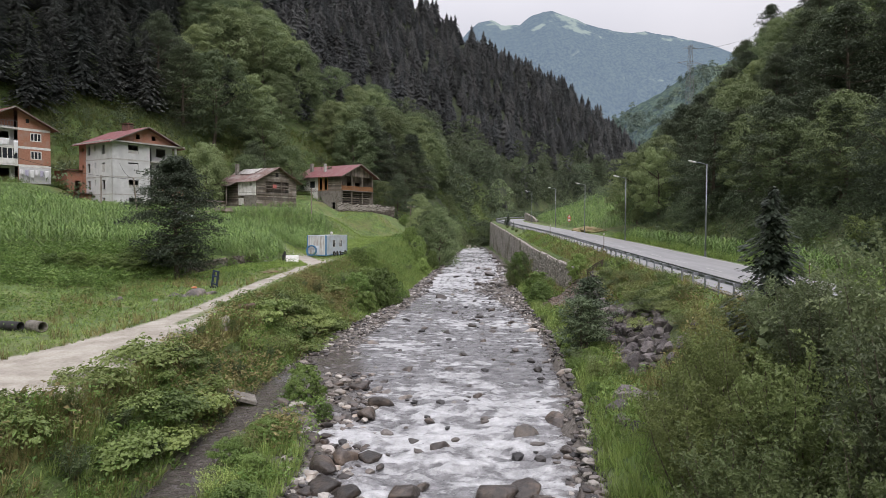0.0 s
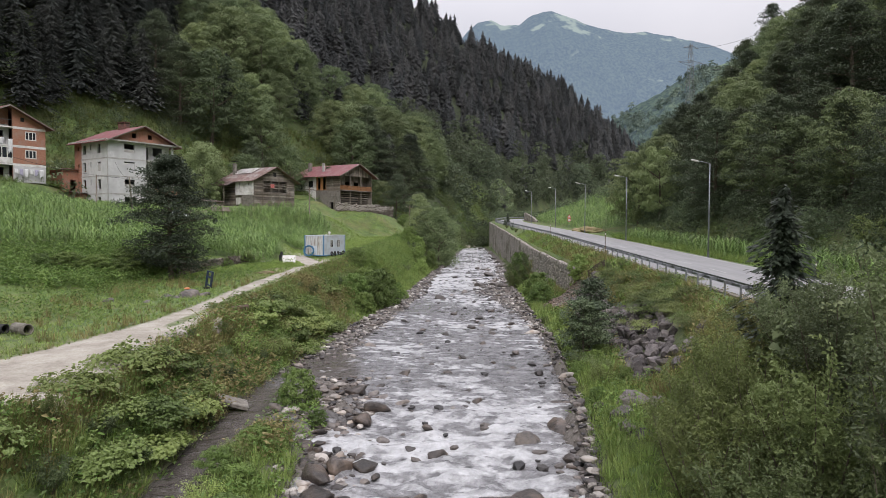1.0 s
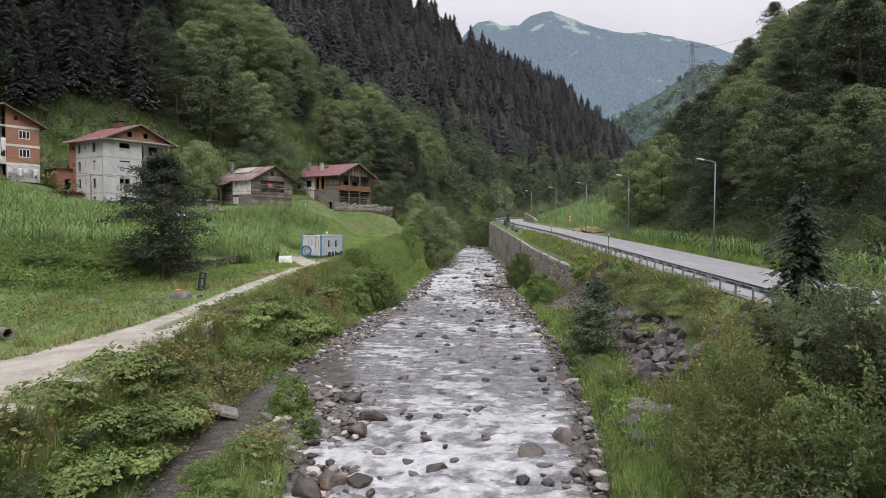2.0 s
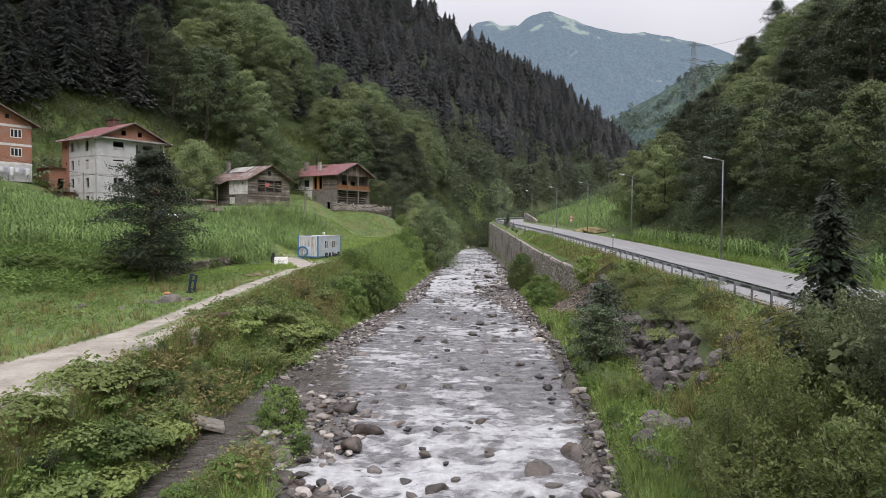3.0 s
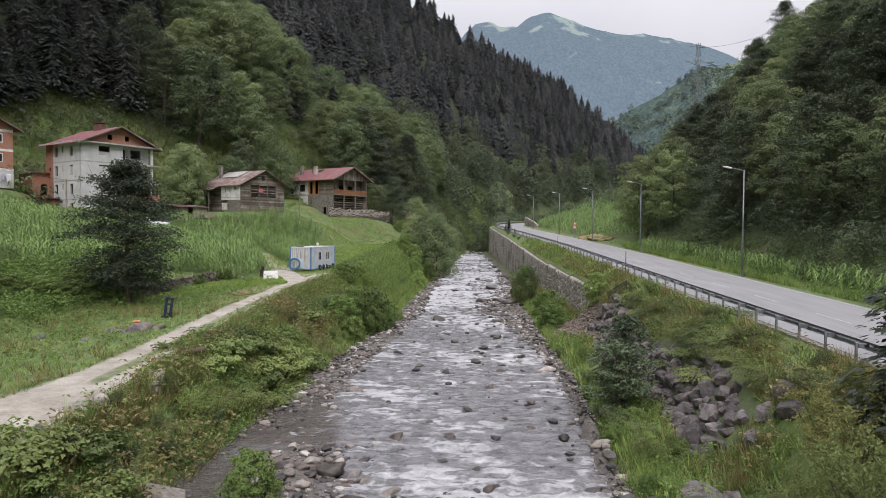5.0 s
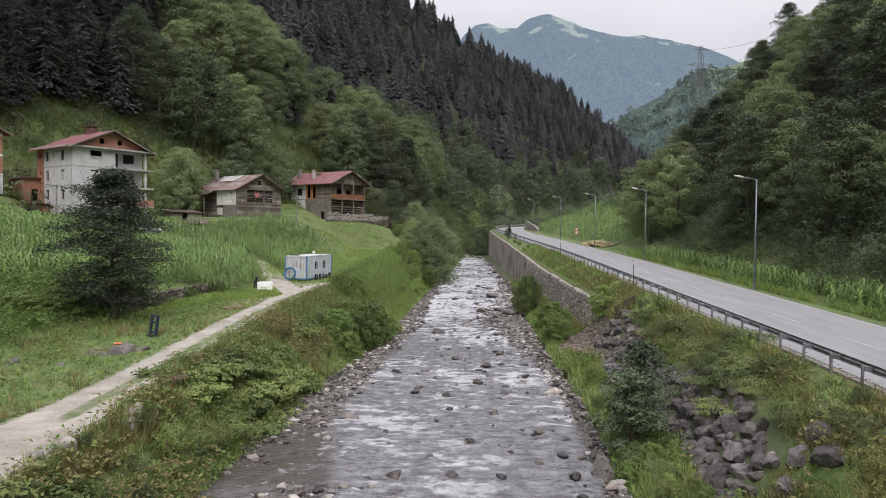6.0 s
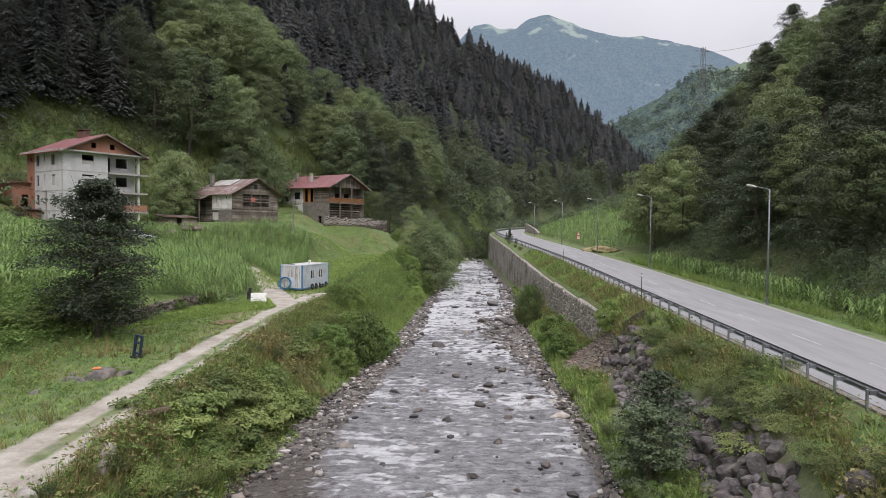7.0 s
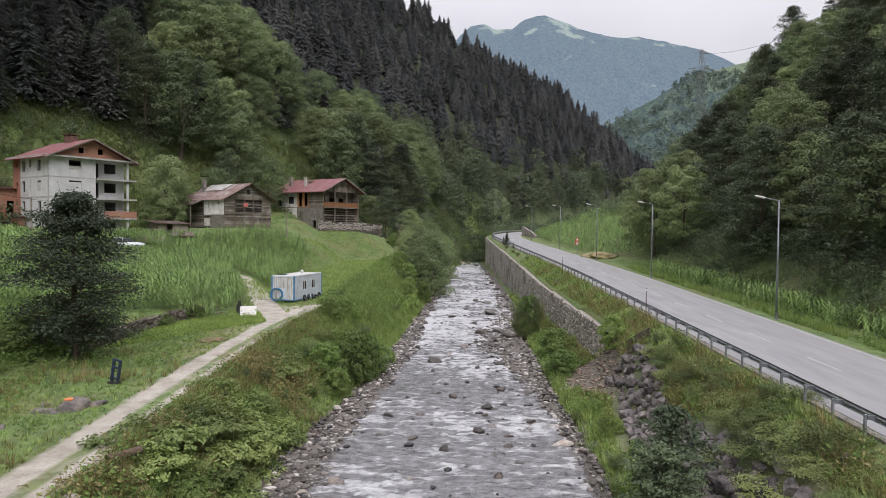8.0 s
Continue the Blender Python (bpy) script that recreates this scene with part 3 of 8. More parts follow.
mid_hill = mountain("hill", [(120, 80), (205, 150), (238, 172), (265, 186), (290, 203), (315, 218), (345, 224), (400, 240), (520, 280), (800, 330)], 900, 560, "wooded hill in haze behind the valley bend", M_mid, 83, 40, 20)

# ---- plant builders ----
def unit(n, r):
    v = r.normal(size=(n, 3))
    return v / np.linalg.norm(v, axis=1)[:, None]


def leaf_quads(c, nrm, size, r, slim=0.55):
    """Diamond leaves at c, facing about nrm."""
    n = len(c)
    a = np.cross(nrm, unit(n, r))
    a /= np.linalg.norm(a, axis=1)[:, None] + 1e-9
    b = np.cross(nrm, a)
    s = (size * (0.65 + 0.7 * r.random(n)))[:, None]
    fold = nrm * s * 0.18
    v = np.stack([c - a * s * 0.5, c - b * s * slim * 0.5 + fold, c + a * s * 0.5, c + b * s * slim * 0.5 + fold], 1).reshape(-1, 3)
    return v, np.arange(4 * n).reshape(n, 4)


def crown(seed, h0, h1, rad, clumps, leaves, size, shape=0.5, skew=1.0, spread=0.25):
    """A crown of leafy clumps, most of them near its outside, whose leaves face outwards and up; triangles."""
    r = np.random.default_rng(seed)
    t = (np.arange(clumps) + r.random(clumps)) / clumps
    prof = np.sin(np.clip(0.14 + 0.83 * t, 0, 1) ** skew * math.pi) ** shape
    ang = np.arange(clumps) * 2.4 + r.random(clumps) * 1.2
    lobe = 1 + 0.16 * np.sin(2 * ang + seed) + 0.10 * np.sin(3 * ang + 2 * seed)
    rr = rad * prof * lobe * (1 - 0.7 * r.random(clumps) ** 2.2) * 0.85
    cr = rad * spread * (0.7 + 0.7 * r.random(clumps)) * (0.65 + 0.35 * prof)
    c = np.column_stack([np.cos(ang) * rr, np.sin(ang) * rr, h0 + (h1 - h0) * t])
    per = max(4, leaves // clumps)
    k = np.repeat(np.arange(clumps), per)
    n = len(k)
    u = unit(n, r)
    u[:, 2] = np.where(u[:, 2] < -0.3, -u[:, 2], u[:, 2])
    p = c[k] + u * (cr[k] * (0.68 + 0.38 * r.random(n)))[:, None] * (1, 1, 0.7)
    heart = np.array([0, 0, h0 + 0.42 * (h1 - h0)])
    out = (p - heart) / (rad, rad, 0.55 * (h1 - h0))
    out /= np.linalg.norm(out, axis=1)[:, None] + 1e-6
    nrm = out * 0.35 + u * 1.0 + unit(n, r) * 0.3
    nrm /= np.linalg.norm(nrm, axis=1)[:, None]
    v, f = leaf_quads(p, nrm, np.full(n, size), r, 0.62)
    f = np.concatenate([f[:, (0, 1, 2)], f[:, (0, 2, 3)]])
    return v, f


def limb(p0, p1, r0, r1, sides=6, bend=0.0, segs=3):
    p0, p1 = np.array(p0, float), np.array(p1, float)
    d = p1 - p0
    a = np.cross(d, (0.3, 0.9, 0.1))
    a /= np.linalg.norm(a)
    b = np.cross(d, a) / np.linalg.norm(d)
    vs = []
    for k in range(segs + 1):
        t = k / segs
        c = p0 + d * t + a * bend * math.sin(t * math.pi)
        rr = r0 + (r1 - r0) * t
        for s in range(sides):
            q = 2 * math.pi * s / sides
            vs.append(c + (a * math.cos(q) + b * math.sin(q)) * rr)
    f = []
    for k in range(segs):
        for s in range(sides):
            i, j = k * sides + s, k * sides + (s + 1) % sides
            f.append((i, j, j + sides, i + sides))
    return np.array(vs), np.array(f)


def join(pieces):
    vs, fs, n = [], [], 0
    for v, f in pieces:
        vs.append(v)
        fs.append(f + n)
        n += len(v)
    return np.concatenate(vs), np.concatenate(fs)


def trunk(seed, h, rad, limbs=5, spread=0.4):
    r = np.random.default_rng(seed)
    pieces = [limb((0, 0, -0.5), (0.1 * h * (r.random() - 0.5), 0.1 * h * (r.random() - 0.5), h * 0.85), rad, rad * 0.25, 7, 0.03 * h, 5)]
    for k in range(limbs):
        z = h * (0.3 + 0.45 * r.random())
        q = k * 2.4 + r.random()
        L = h * spread * (0.6 + 0.4 * r.random())
        pieces.append(limb((0, 0, z), (math.cos(q) * L, math.sin(q) * L, z + L * 0.7), rad * 0.4, rad * 0.1, 5, 0.1, 3))
    return join(pieces)


def spread_copies(v, f, xyz, scale, turn, tint, lean=0.0):
    """Many copies of one small mesh, joined: vertices, faces and a tint for each vertex."""
    n, k = len(xyz), len(v)
    c, s = np.cos(turn)[:, None], np.sin(turn)[:, None]
    sc = scale[:, None] if scale.ndim == 1 else None
    sx, sz = (sc, sc) if sc is not None else (scale[:, :1], scale[:, 1:])
    x = (v[None, :, 0] * c - v[None, :, 1] * s) * sx + xyz[:, :1]
    y = (v[None, :, 0] * s + v[None, :, 1] * c) * sx + xyz[:, 1:2]
    z = v[None, :, 2] * sz + xyz[:, 2:3]
    V = np.stack([x, y, z], -1).reshape(-1, 3)
    F = (f[None] + (np.arange(n) * k)[:, None, None]).reshape(-1, f.shape[1])
    return V, F, np.repeat(tint, k)


def stuff(name, groups, material, label, category):
    """One joined object from several (v, f, xyz, scale, turn, tint) groups."""
    vs, fs, ts, n = [], [], [], 0
    for gset in groups:
        v, f, t = spread_copies(*gset)
        vs.append(v)
        fs.append(f + n)
        ts.append(t)
        n += len(v)
    me = quick_mesh(name, np.concatenate(vs), np.concatenate(fs))
    float_attr(me, "tint", np.concatenate(ts))
    return tagged(put(name, me, material), label, category, kind="stuff")


def plant_tree(name, leaf_me, leaf_mat, wood_me, label, category, group, x, y, z, scale=1.0, turn=0.0, foliage="crown"):
    ob = tagged(new(name), label, category, group)
    ob.matrix_basis = Matrix.Translation((x, y, z)) @ Matrix.Rotation(turn, 4, "Z") @ Matrix.Diagonal((scale, scale, scale, 1))
    put("trunk", wood_me, M_bark, ob)
    put(foliage, leaf_me, leaf_mat, ob)
    return ob


def tree_meshes(tag, seeds, maker, wood):
    return [(quick_mesh(tag + "_crown", *maker(s)), quick_mesh(tag + "_trunk", *wood(s))) for s in seeds]


# ---- hillside woods ----
hs = np.random.default_rng(11)


def candidates(n, x0, x1, y0, y1, gap, r, jitter=0.9):
    """Scattered places with a least spacing, on a jittered grid."""
    nx, ny = int((x1 - x0) / gap), int((y1 - y0) / gap)
    A, B = np.meshgrid(np.arange(nx), np.arange(ny))
    x = x0 + (A + 0.5 + (r.random(A.shape) - 0.5) * jitter) * gap
    y = y0 + (B + 0.5 + (r.random(A.shape) - 0.5) * jitter) * gap
    return x.ravel(), y.ravel()


def layered(seed, h, h0, rad, boughs, sprays, per, size, peak=0.3, droop=0.3, slim=0.55, wide=0.14):
    """A tree of layered boughs that carry flat leaf sprays, with gaps between the layers: leaves and wood."""
    r = np.random.default_rng(seed)
    t = (np.arange(boughs) + r.random(boughs)) / boughs
    prof = np.where(t < peak, 0.6 + 0.4 * t / peak, ((1 - t) / (1 - peak)) ** 0.7)
    L = rad * np.clip(prof, 0.1, 1) * (0.6 + 0.5 * r.random(boughs))
    a = np.arange(boughs) * 2.4 + r.random(boughs) * 1.5
    rise = 0.12 + 0.75 * t + 0.15 * r.normal(size=boughs)
    z0 = h0 + (h - h0) * t
    lean = r.normal(size=2) * 0.03 * h

    def along_bough(k, s, side):
        x = np.cos(a[k]) * L[k] * s - np.sin(a[k]) * side + lean[0] * t[k]
        y = np.sin(a[k]) * L[k] * s + np.cos(a[k]) * side + lean[1] * t[k]
        return np.column_stack([x, y, z0[k] + L[k] * (rise[k] * s - droop * s * s)])

    k = np.repeat(np.arange(boughs), sprays)
    s_ = 0.22 + 0.82 * r.random(len(k)) ** 0.75
    c = along_bough(k, s_, (r.random(len(k)) - 0.5) * 0.65 * s_ * L[k])
    q = rad * wide * (0.6 + 0.7 * r.random(len(k)))
    i = np.repeat(np.arange(len(k)), per)
    n = len(i)
    ang, d = r.random(n) * 6.2832, np.sqrt(r.random(n)) * q[i]
    p = c[i] + np.column_stack([np.cos(ang) * d, np.sin(ang) * d, r.normal(size=n) * 0.22 * q[i] - 0.25 * d * d / q[i]])
    nrm = np.column_stack([np.cos(ang) * d / q[i] * 0.5, np.sin(ang) * d / q[i] * 0.5, np.full(n, 0.8)]) + unit(n, r) * 0.55
    nrm /= np.linalg.norm(nrm, axis=1)[:, None]
    wood = [limb((0, 0, -0.4), (lean[0], lean[1], h * 0.95), 0.022 * h, 0.004 * h, 7, 0.015 * h, 5)]
    for j in range(0, boughs, 2):
        ends = along_bough(np.array([j, j]), np.array([0.0, 0.8]), np.zeros(2))
        wood.append(limb(ends[0] - (0, 0, 0.1), ends[1], 0.007 * h * (1.2 - t[j]), 0.0015 * h, 4, 0.03 * L[j], 2))
    return leaf_quads(p, nrm, np.full(n, size), r, slim), join(wood)


def layered_meshes(tag, seeds, *a, **kw):
    out = []
    for q in seeds:
        lv, wd = layered(q, *a, **kw)
        out.append((quick_mesh(tag + "_crown", *lv), quick_mesh(tag + "_trunk", *wd)))
    return out


BROAD = tree_meshes("broadleaf", (101, 102, 103, 104, 105), lambda s: crown(s, 1.2, 10.8, 4.4, 84, 10500, 0.25, 0.5, 1.0, 0.25), lambda s: trunk(s, 8.5, 0.24))
DARKB = layered_meshes("dark_broadleaf", (111, 112, 113, 114), 11.8, 0.5, 4.6, 80, 9, 14, 0.25, wide=0.17)


def tiers(seed, h, rad, count, points, power=0.8):
    """A spruce as ragged boughs in flat drooping skirts, one above the other; triangles."""
    r = np.random.default_rng(seed)
    n = count * points
    k = np.repeat(np.arange(count), points)
    t = np.clip((k + 0.9 * r.random(n)) / count, 0, 0.985)
    rr = (rad * (1 - t) ** power + 0.10) * (0.6 + 0.6 * r.random(n))
    a = r.random(n) * 6.2832
    z = h * (0.05 + 0.93 * t)
    w = rr * (0.17 + 0.14 * r.random(n))
    drop = rr * (0.28 + 0.3 * r.random(n))
    c, s_ = np.cos(a), np.sin(a)
    v = np.stack([np.column_stack([0 * c, 0 * c, z + 0.25 * rr + 0.1]), np.column_stack([c * rr * 0.6 - s_ * w, s_ * rr * 0.6 + c * w, z - 0.75 * drop]), np.column_stack([c * rr, s_ * rr, z - drop]), np.column_stack([c * rr * 0.6 + s_ * w, s_ * rr * 0.6 - c * w, z - 0.75 * drop])], 1).reshape(-1, 3)
    i = np.arange(n)[:, None] * 4
    f = np.concatenate([i + (0, 1, 2), i + (0, 2, 3)])
    m = 4 * n
    hv = np.array([(0, 0, h)] + [(math.cos(p) * rad * 0.42, math.sin(p) * rad * 0.42, h * 0.06) for p in np.arange(6) * 1.0472])
    hf = np.array([(m, m + 1 + p, m + 1 + (p + 1) % 6) for p in range(6)])
    return np.concatenate([v, hv]), np.concatenate([f, hf])


def spruce_boughs(seed, h, rad, count, points, per, size):
    """A near spruce: drooping boughs, each hung with needle sprays; triangles."""
    r = np.random.default_rng(seed)
    n = count * points
    t = (np.repeat(np.arange(count), points) + 0.9 * r.random(n)) / count
    R = (rad * (1 - t) ** 0.75 + 0.12) * (0.55 + 0.6 * r.random(n))
    a = r.random(n) * 6.2832
    k = np.repeat(np.arange(n), per)
    m = len(k)
    s_ = 0.15 + 0.88 * r.random(m)
    side = (r.random(m) - 0.5) * 0.55 * R[k] * s_
    d = np.column_stack([np.cos(a[k]), np.sin(a[k]), np.zeros(m)])
    e = np.column_stack([-d[:, 1], d[:, 0], np.zeros(m)])
    c = d * (R[k] * s_)[:, None] + e * side[:, None]
    c[:, 2] = h * (0.06 + 0.92 * t[k]) + 0.1 * R[k] - R[k] * (0.42 * s_ ** 1.5) + 0.06 * r.normal(size=m)
    ln = (size * (0.6 + 0.7 * r.random(m)) * (1 - 0.45 * t[k]))[:, None]
    u = d * 0.9 + e * (np.sign(side) * (0.3 + 0.5 * r.random(m)))[:, None]
    u[:, 2] = -0.3 - 0.35 * r.random(m)
    w = np.cross(u, unit(m, r) * 0.35 + (0, 0, 1))
    w /= np.linalg.norm(w, axis=1)[:, None] + 1e-9
    v = np.stack([c - u * ln * 0.5, c - w * ln * 0.22, c + u * ln * 0.5, c + w * ln * 0.22], 1).reshape(-1, 3)
    i = np.arange(m)[:, None] * 4
    return v, np.concatenate([i + (0, 1, 2), i + (0, 2, 3)])


SPRUCE = tree_meshes("spruce", (121, 122, 123, 124), lambda s: join([tiers(s, 16, 2.2, 26, 7), spruce_boughs(s, 16, 4.9, 26, 9, 15, 0.8)]), lambda s: limb((0, 0, -0.6), (0, 0, 15.5), 0.25, 0.04, 6))
FAR_SPRUCE = [tiers(s, 10.5 + 1.0 * k, 3.2 + 0.25 * k, 18, 9, 0.7) for k, s in enumerate((131, 132, 133))]
FAR_BROAD = [crown(s, 0.6, 9.8, 4.2, 34, 520, 0.74, 0.5, 1.0, 0.27) for s in (141, 142, 143)]

far_sp, far_br = [[], [], []], [[], [], []]
left_broad, right_broad, near_spruce = [], [], []


def woods(gap, x0, x1, y0, y1, jitter=1.2):
    x, y = candidates(0, x0, x1, y0, y1, gap, hs, jitter)
    k = np.abs(x) < (y + 8) * 0.78 + 12
    x, y = x[k], y[k]
    return x, y, height(x, y), nearest(x, y, FOOT_L)[0], nearest(x, y, RIDGE_L)[0], -nearest(x, y, FOOT_R)[0], fbm(x * 0.018, y * 0.018, 91, 3), fbm(x * 0.03 + 4, y * 0.03, 97, 3)


def dark_line(x, y, pt):
    return np.interp(x / y, (-0.62, -0.50, -0.447, -0.39, -0.315, -0.235, -0.171, -0.09, 0.03, 0.156), (9, 13, 22, 46, 60, 55, 46, 40, 32, 20)) * (1 + 0.7 * pt)


for x, y, z, dfl, drl, dfr, pt, md in zip(*woods(4.9, -330, 260, 60, 600)):
    if dfl > 3:
        if drl > 14 and y > 120:
            continue
        if y < 182 and dfl < np.interp(x / y, (-0.6, -0.46, -0.42, -0.29, -0.26, -0.22, -0.2), (9, 10, 4, 4, 9, 9, 4)) + 5 * md:
            continue
        if y > 205 and -14 < x < 24 and dfl < 10 + 9 * md and hs.random() < 0.8:
            continue
        if any(math.hypot(x - p[0], y - p[1]) < p[3] + 3 for p in PLOTS):
            continue
        if dfl > dark_line(x, y, pt) or hs.random() < 0.06:
            if y < 215:
                near_spruce.append((x, y, z))
        elif hs.random() < (0.34 if y < 200 else 0.55):
            (left_broad if y < 245 else far_br[int(hs.random() * 3)]).append((x, y, z))
    elif dfr > 2.0 and y < 260:
        if pt > 0.3:
            near_spruce.append((x, y, z))
        elif hs.random() < 0.58:
            right_broad.append((x, y, z))
# the far spruce woods stand closer
for x, y, z, dfl, drl, dfr, pt, md in zip(*woods(4.3, -330, 200, 215, 600, 2.2)):
    if dfl > 3 and drl < 14 and (dfl > dark_line(x, y, pt) or hs.random() < 0.05):
        far_sp[int(hs.random() * 3)].append((x, y, z))


def spill(near, far, limit):
    """Keeps the nearest as trees of their own and moves the rest into the joined woods."""
    near.sort(key=lambda p: (p[0] * p[0] + p[1] * p[1]))
    for k, p in enumerate(near[limit:]):
        far[k % 3].append(p)
    return near[:limit]


left_broad = spill(left_broad, far_br, 210)
right_broad = spill(right_broad, far_br, 200)
near_spruce = spill(near_spruce, far_sp, 170)
for group, places, grow in (("left slope broadleaf trees", left_broad, 1.45), ("right slope broadleaf trees", right_broad, 0.95)):
    for k, p in enumerate(places):
        tone = fbm(p[0] * 0.05, p[1] * 0.05, 77, 2) + 0.25 * (hs.random() - 0.5)
        sunny = -0.41 < p[0] / p[1] < -0.22 and p[1] < 235
        if p[0] < 0:
            kind_ = 0 if tone < (0.34 if sunny else -0.22) else 1 if tone < (0.42 if sunny else 0.08) else 2
        else:
            kind_ = 0 if tone < 0.04 else 1 if tone < 0.26 else 2
            if p[1] < 92 and p[0] < 52:
                kind_ = 2
            elif p[0] < 38 and kind_ == 0:
                kind_ = 1
        layer = kind_ == 2 or (p[0] > 0 and k % 3 > 0)
        crown_me, trunk_me = (DARKB if layer else BROAD)[k % (4 if layer else 5)]
        plant_tree("beech_tree" if layer else "broadleaf_tree", crown_me, (M_leaf if p[0] < 0 else M_leaf_sun, M_leaf_mid, M_leaf_dark)[kind_], trunk_me, ("bright green", "mid green", "dark green")[kind_] + " broadleaf tree on the steep slope", "tree", group, p[0], p[1], p[2] - 0.3, grow * (0.7 + 0.6 * hs.random()), hs.random() * 6.28)
# tall trees on the end of the spur
for k, (x, y, s_) in enumerate(((67.5, 176, 1.25), (70.5, 179, 1.5), (73.5, 177, 1.4), (76.5, 181, 1.45), (80, 178, 1.3), (72, 172, 1.2), (84, 176, 1.35), (78, 171, 1.2))):
    crown_me, trunk_me = DARKB[k % 4]
    plant_tree("beech_tree", crown_me, M_leaf_dark if k % 3 else M_leaf_mid, trunk_me, "tall dark beech on the end of the spur", "tree", "spur beeches", x, y, float(height(np.array([float(x)]), np.array([float(y)]))[0]) - 0.3, s_, k * 1.9)
for k, p in enumerate(near_spruce):
    crown_me, trunk_me = SPRUCE[k % 4]
    plant_tree("spruce_tree", crown_me, M_needle, trunk_me, "tall dark spruce on the steep slope", "tree", "hillside spruces", p[0], p[1], p[2] - 0.3, 0.75 + 0.45 * hs.random(), hs.random() * 6.28, "crown")


def bundle(shapes, places, lo, hi):
    out = []
    for shape, pl in zip(shapes, places):
        if pl:
            p = np.array(pl)
            n = len(p)
            out.append((*shape, p - (0, 0, 0.3), lo + (hi - lo) * hs.random(n), hs.random(n) * 6.28, hs.random(n)))
    return out


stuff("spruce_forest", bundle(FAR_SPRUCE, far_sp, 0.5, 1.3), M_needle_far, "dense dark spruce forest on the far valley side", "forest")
dark_br = [[p for p in pl if fbm(p[0] * 0.06, p[1] * 0.06, 79, 2) > -0.22] for pl in far_br]
light_br = [[p for p in pl if fbm(p[0] * 0.06, p[1] * 0.06, 79, 2) <= -0.22] for pl in far_br]
stuff("broadleaf_forest", bundle(FAR_BROAD, light_br, 0.75, 1.55), M_leaf_mid, "light green broadleaf woods on the valley side", "forest")
stuff("beech_forest", bundle(FAR_BROAD, dark_br, 0.75, 1.55), M_leaf_dark, "dark blue-green broadleaf woods on the valley side", "forest")

# trees on the distant hill; haze is put into their pale blue-green leaf colour
M_hazeleaf = leaf_material("hazed_leaves", (0.105, 0.15, 0.14), (0.165, 0.215, 0.185), (0.19, 0.24, 0.175), 0.9, 0.2)
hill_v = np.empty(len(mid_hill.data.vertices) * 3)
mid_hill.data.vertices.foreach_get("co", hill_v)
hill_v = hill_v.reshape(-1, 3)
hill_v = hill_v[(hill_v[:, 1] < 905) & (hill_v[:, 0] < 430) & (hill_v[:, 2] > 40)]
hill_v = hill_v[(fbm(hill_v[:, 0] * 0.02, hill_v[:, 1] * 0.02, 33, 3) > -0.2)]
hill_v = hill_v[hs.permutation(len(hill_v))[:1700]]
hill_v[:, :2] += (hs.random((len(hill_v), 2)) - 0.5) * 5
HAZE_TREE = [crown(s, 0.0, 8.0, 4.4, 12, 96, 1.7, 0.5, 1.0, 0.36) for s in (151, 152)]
stuff("hill_woods", [(*HAZE_TREE[k], hill_v[k::2] - (0, 0, 1.5), 0.7 + 0.7 * hs.random(len(hill_v[k::2])), hs.random(len(hill_v[k::2])) * 6.28, hs.random(len(hill_v[k::2]))) for k in range(2)], M_hazeleaf, "woods on the hill behind the bend, leaves tinted blue-green for haze", "forest")

# ---- building helpers ----
def box(bm, x0, x1, y0, y1, z0, z1, m=None):
    v = [bm.verts.new(p) for p in ((x0, y0, z0), (x1, y0, z0), (x1, y1, z0), (x0, y1, z0), (x0, y0, z1), (x1, y0, z1), (x1, y1, z1), (x0, y1, z1))]
    for f in ((3, 2, 1, 0), (4, 5, 6, 7), (0, 1, 5, 4), (1, 2, 6, 5), (2, 3, 7, 6), (3, 0, 4, 7)):
        bm.faces.new([v[i] for i in f])
    if m is not None:
        bmesh.ops.transform(bm, matrix=m, verts=v)
    return v


def boxes(name, items, material, parent, label="", bevel=0.0):
    bm = bmesh.new()
    for it in items:
        box(bm, *it)
    if bevel:
        bmesh.ops.bevel(bm, geom=bm.edges[:], offset=bevel, segments=1, affect="EDGES")
    return part(name, bm, material, parent, label)


def tube(bm, p0, p1, r0, r1=None, sides=10):
    p0, p1 = Vector(p0), Vector(p1)
    d = p1 - p0
    m = Matrix.Translation((p0 + p1) / 2) @ d.to_track_quat("Z", "Y").to_matrix().to_4x4()
    bmesh.ops.create_cone(bm, cap_ends=True, segments=sides, radius1=r0, radius2=r0 if r1 is None else r1, depth=d.length, matrix=m)


def torus(bm, m, R, r, n=24, k=8):
    ring = [[bm.verts.new(m @ Vector(((R + r * math.cos(b * 6.2832 / k)) * math.cos(a * 6.2832 / n), (R + r * math.cos(b * 6.2832 / k)) * math.sin(a * 6.2832 / n), r * math.sin(b * 6.2832 / k)))) for b in range(k)] for a in range(n)]
    for a in range(n):
        for b in range(k):
            bm.faces.new((ring[a][b], ring[(a + 1) % n][b], ring[(a + 1) % n][(b + 1) % k], ring[a][(b + 1) % k]))


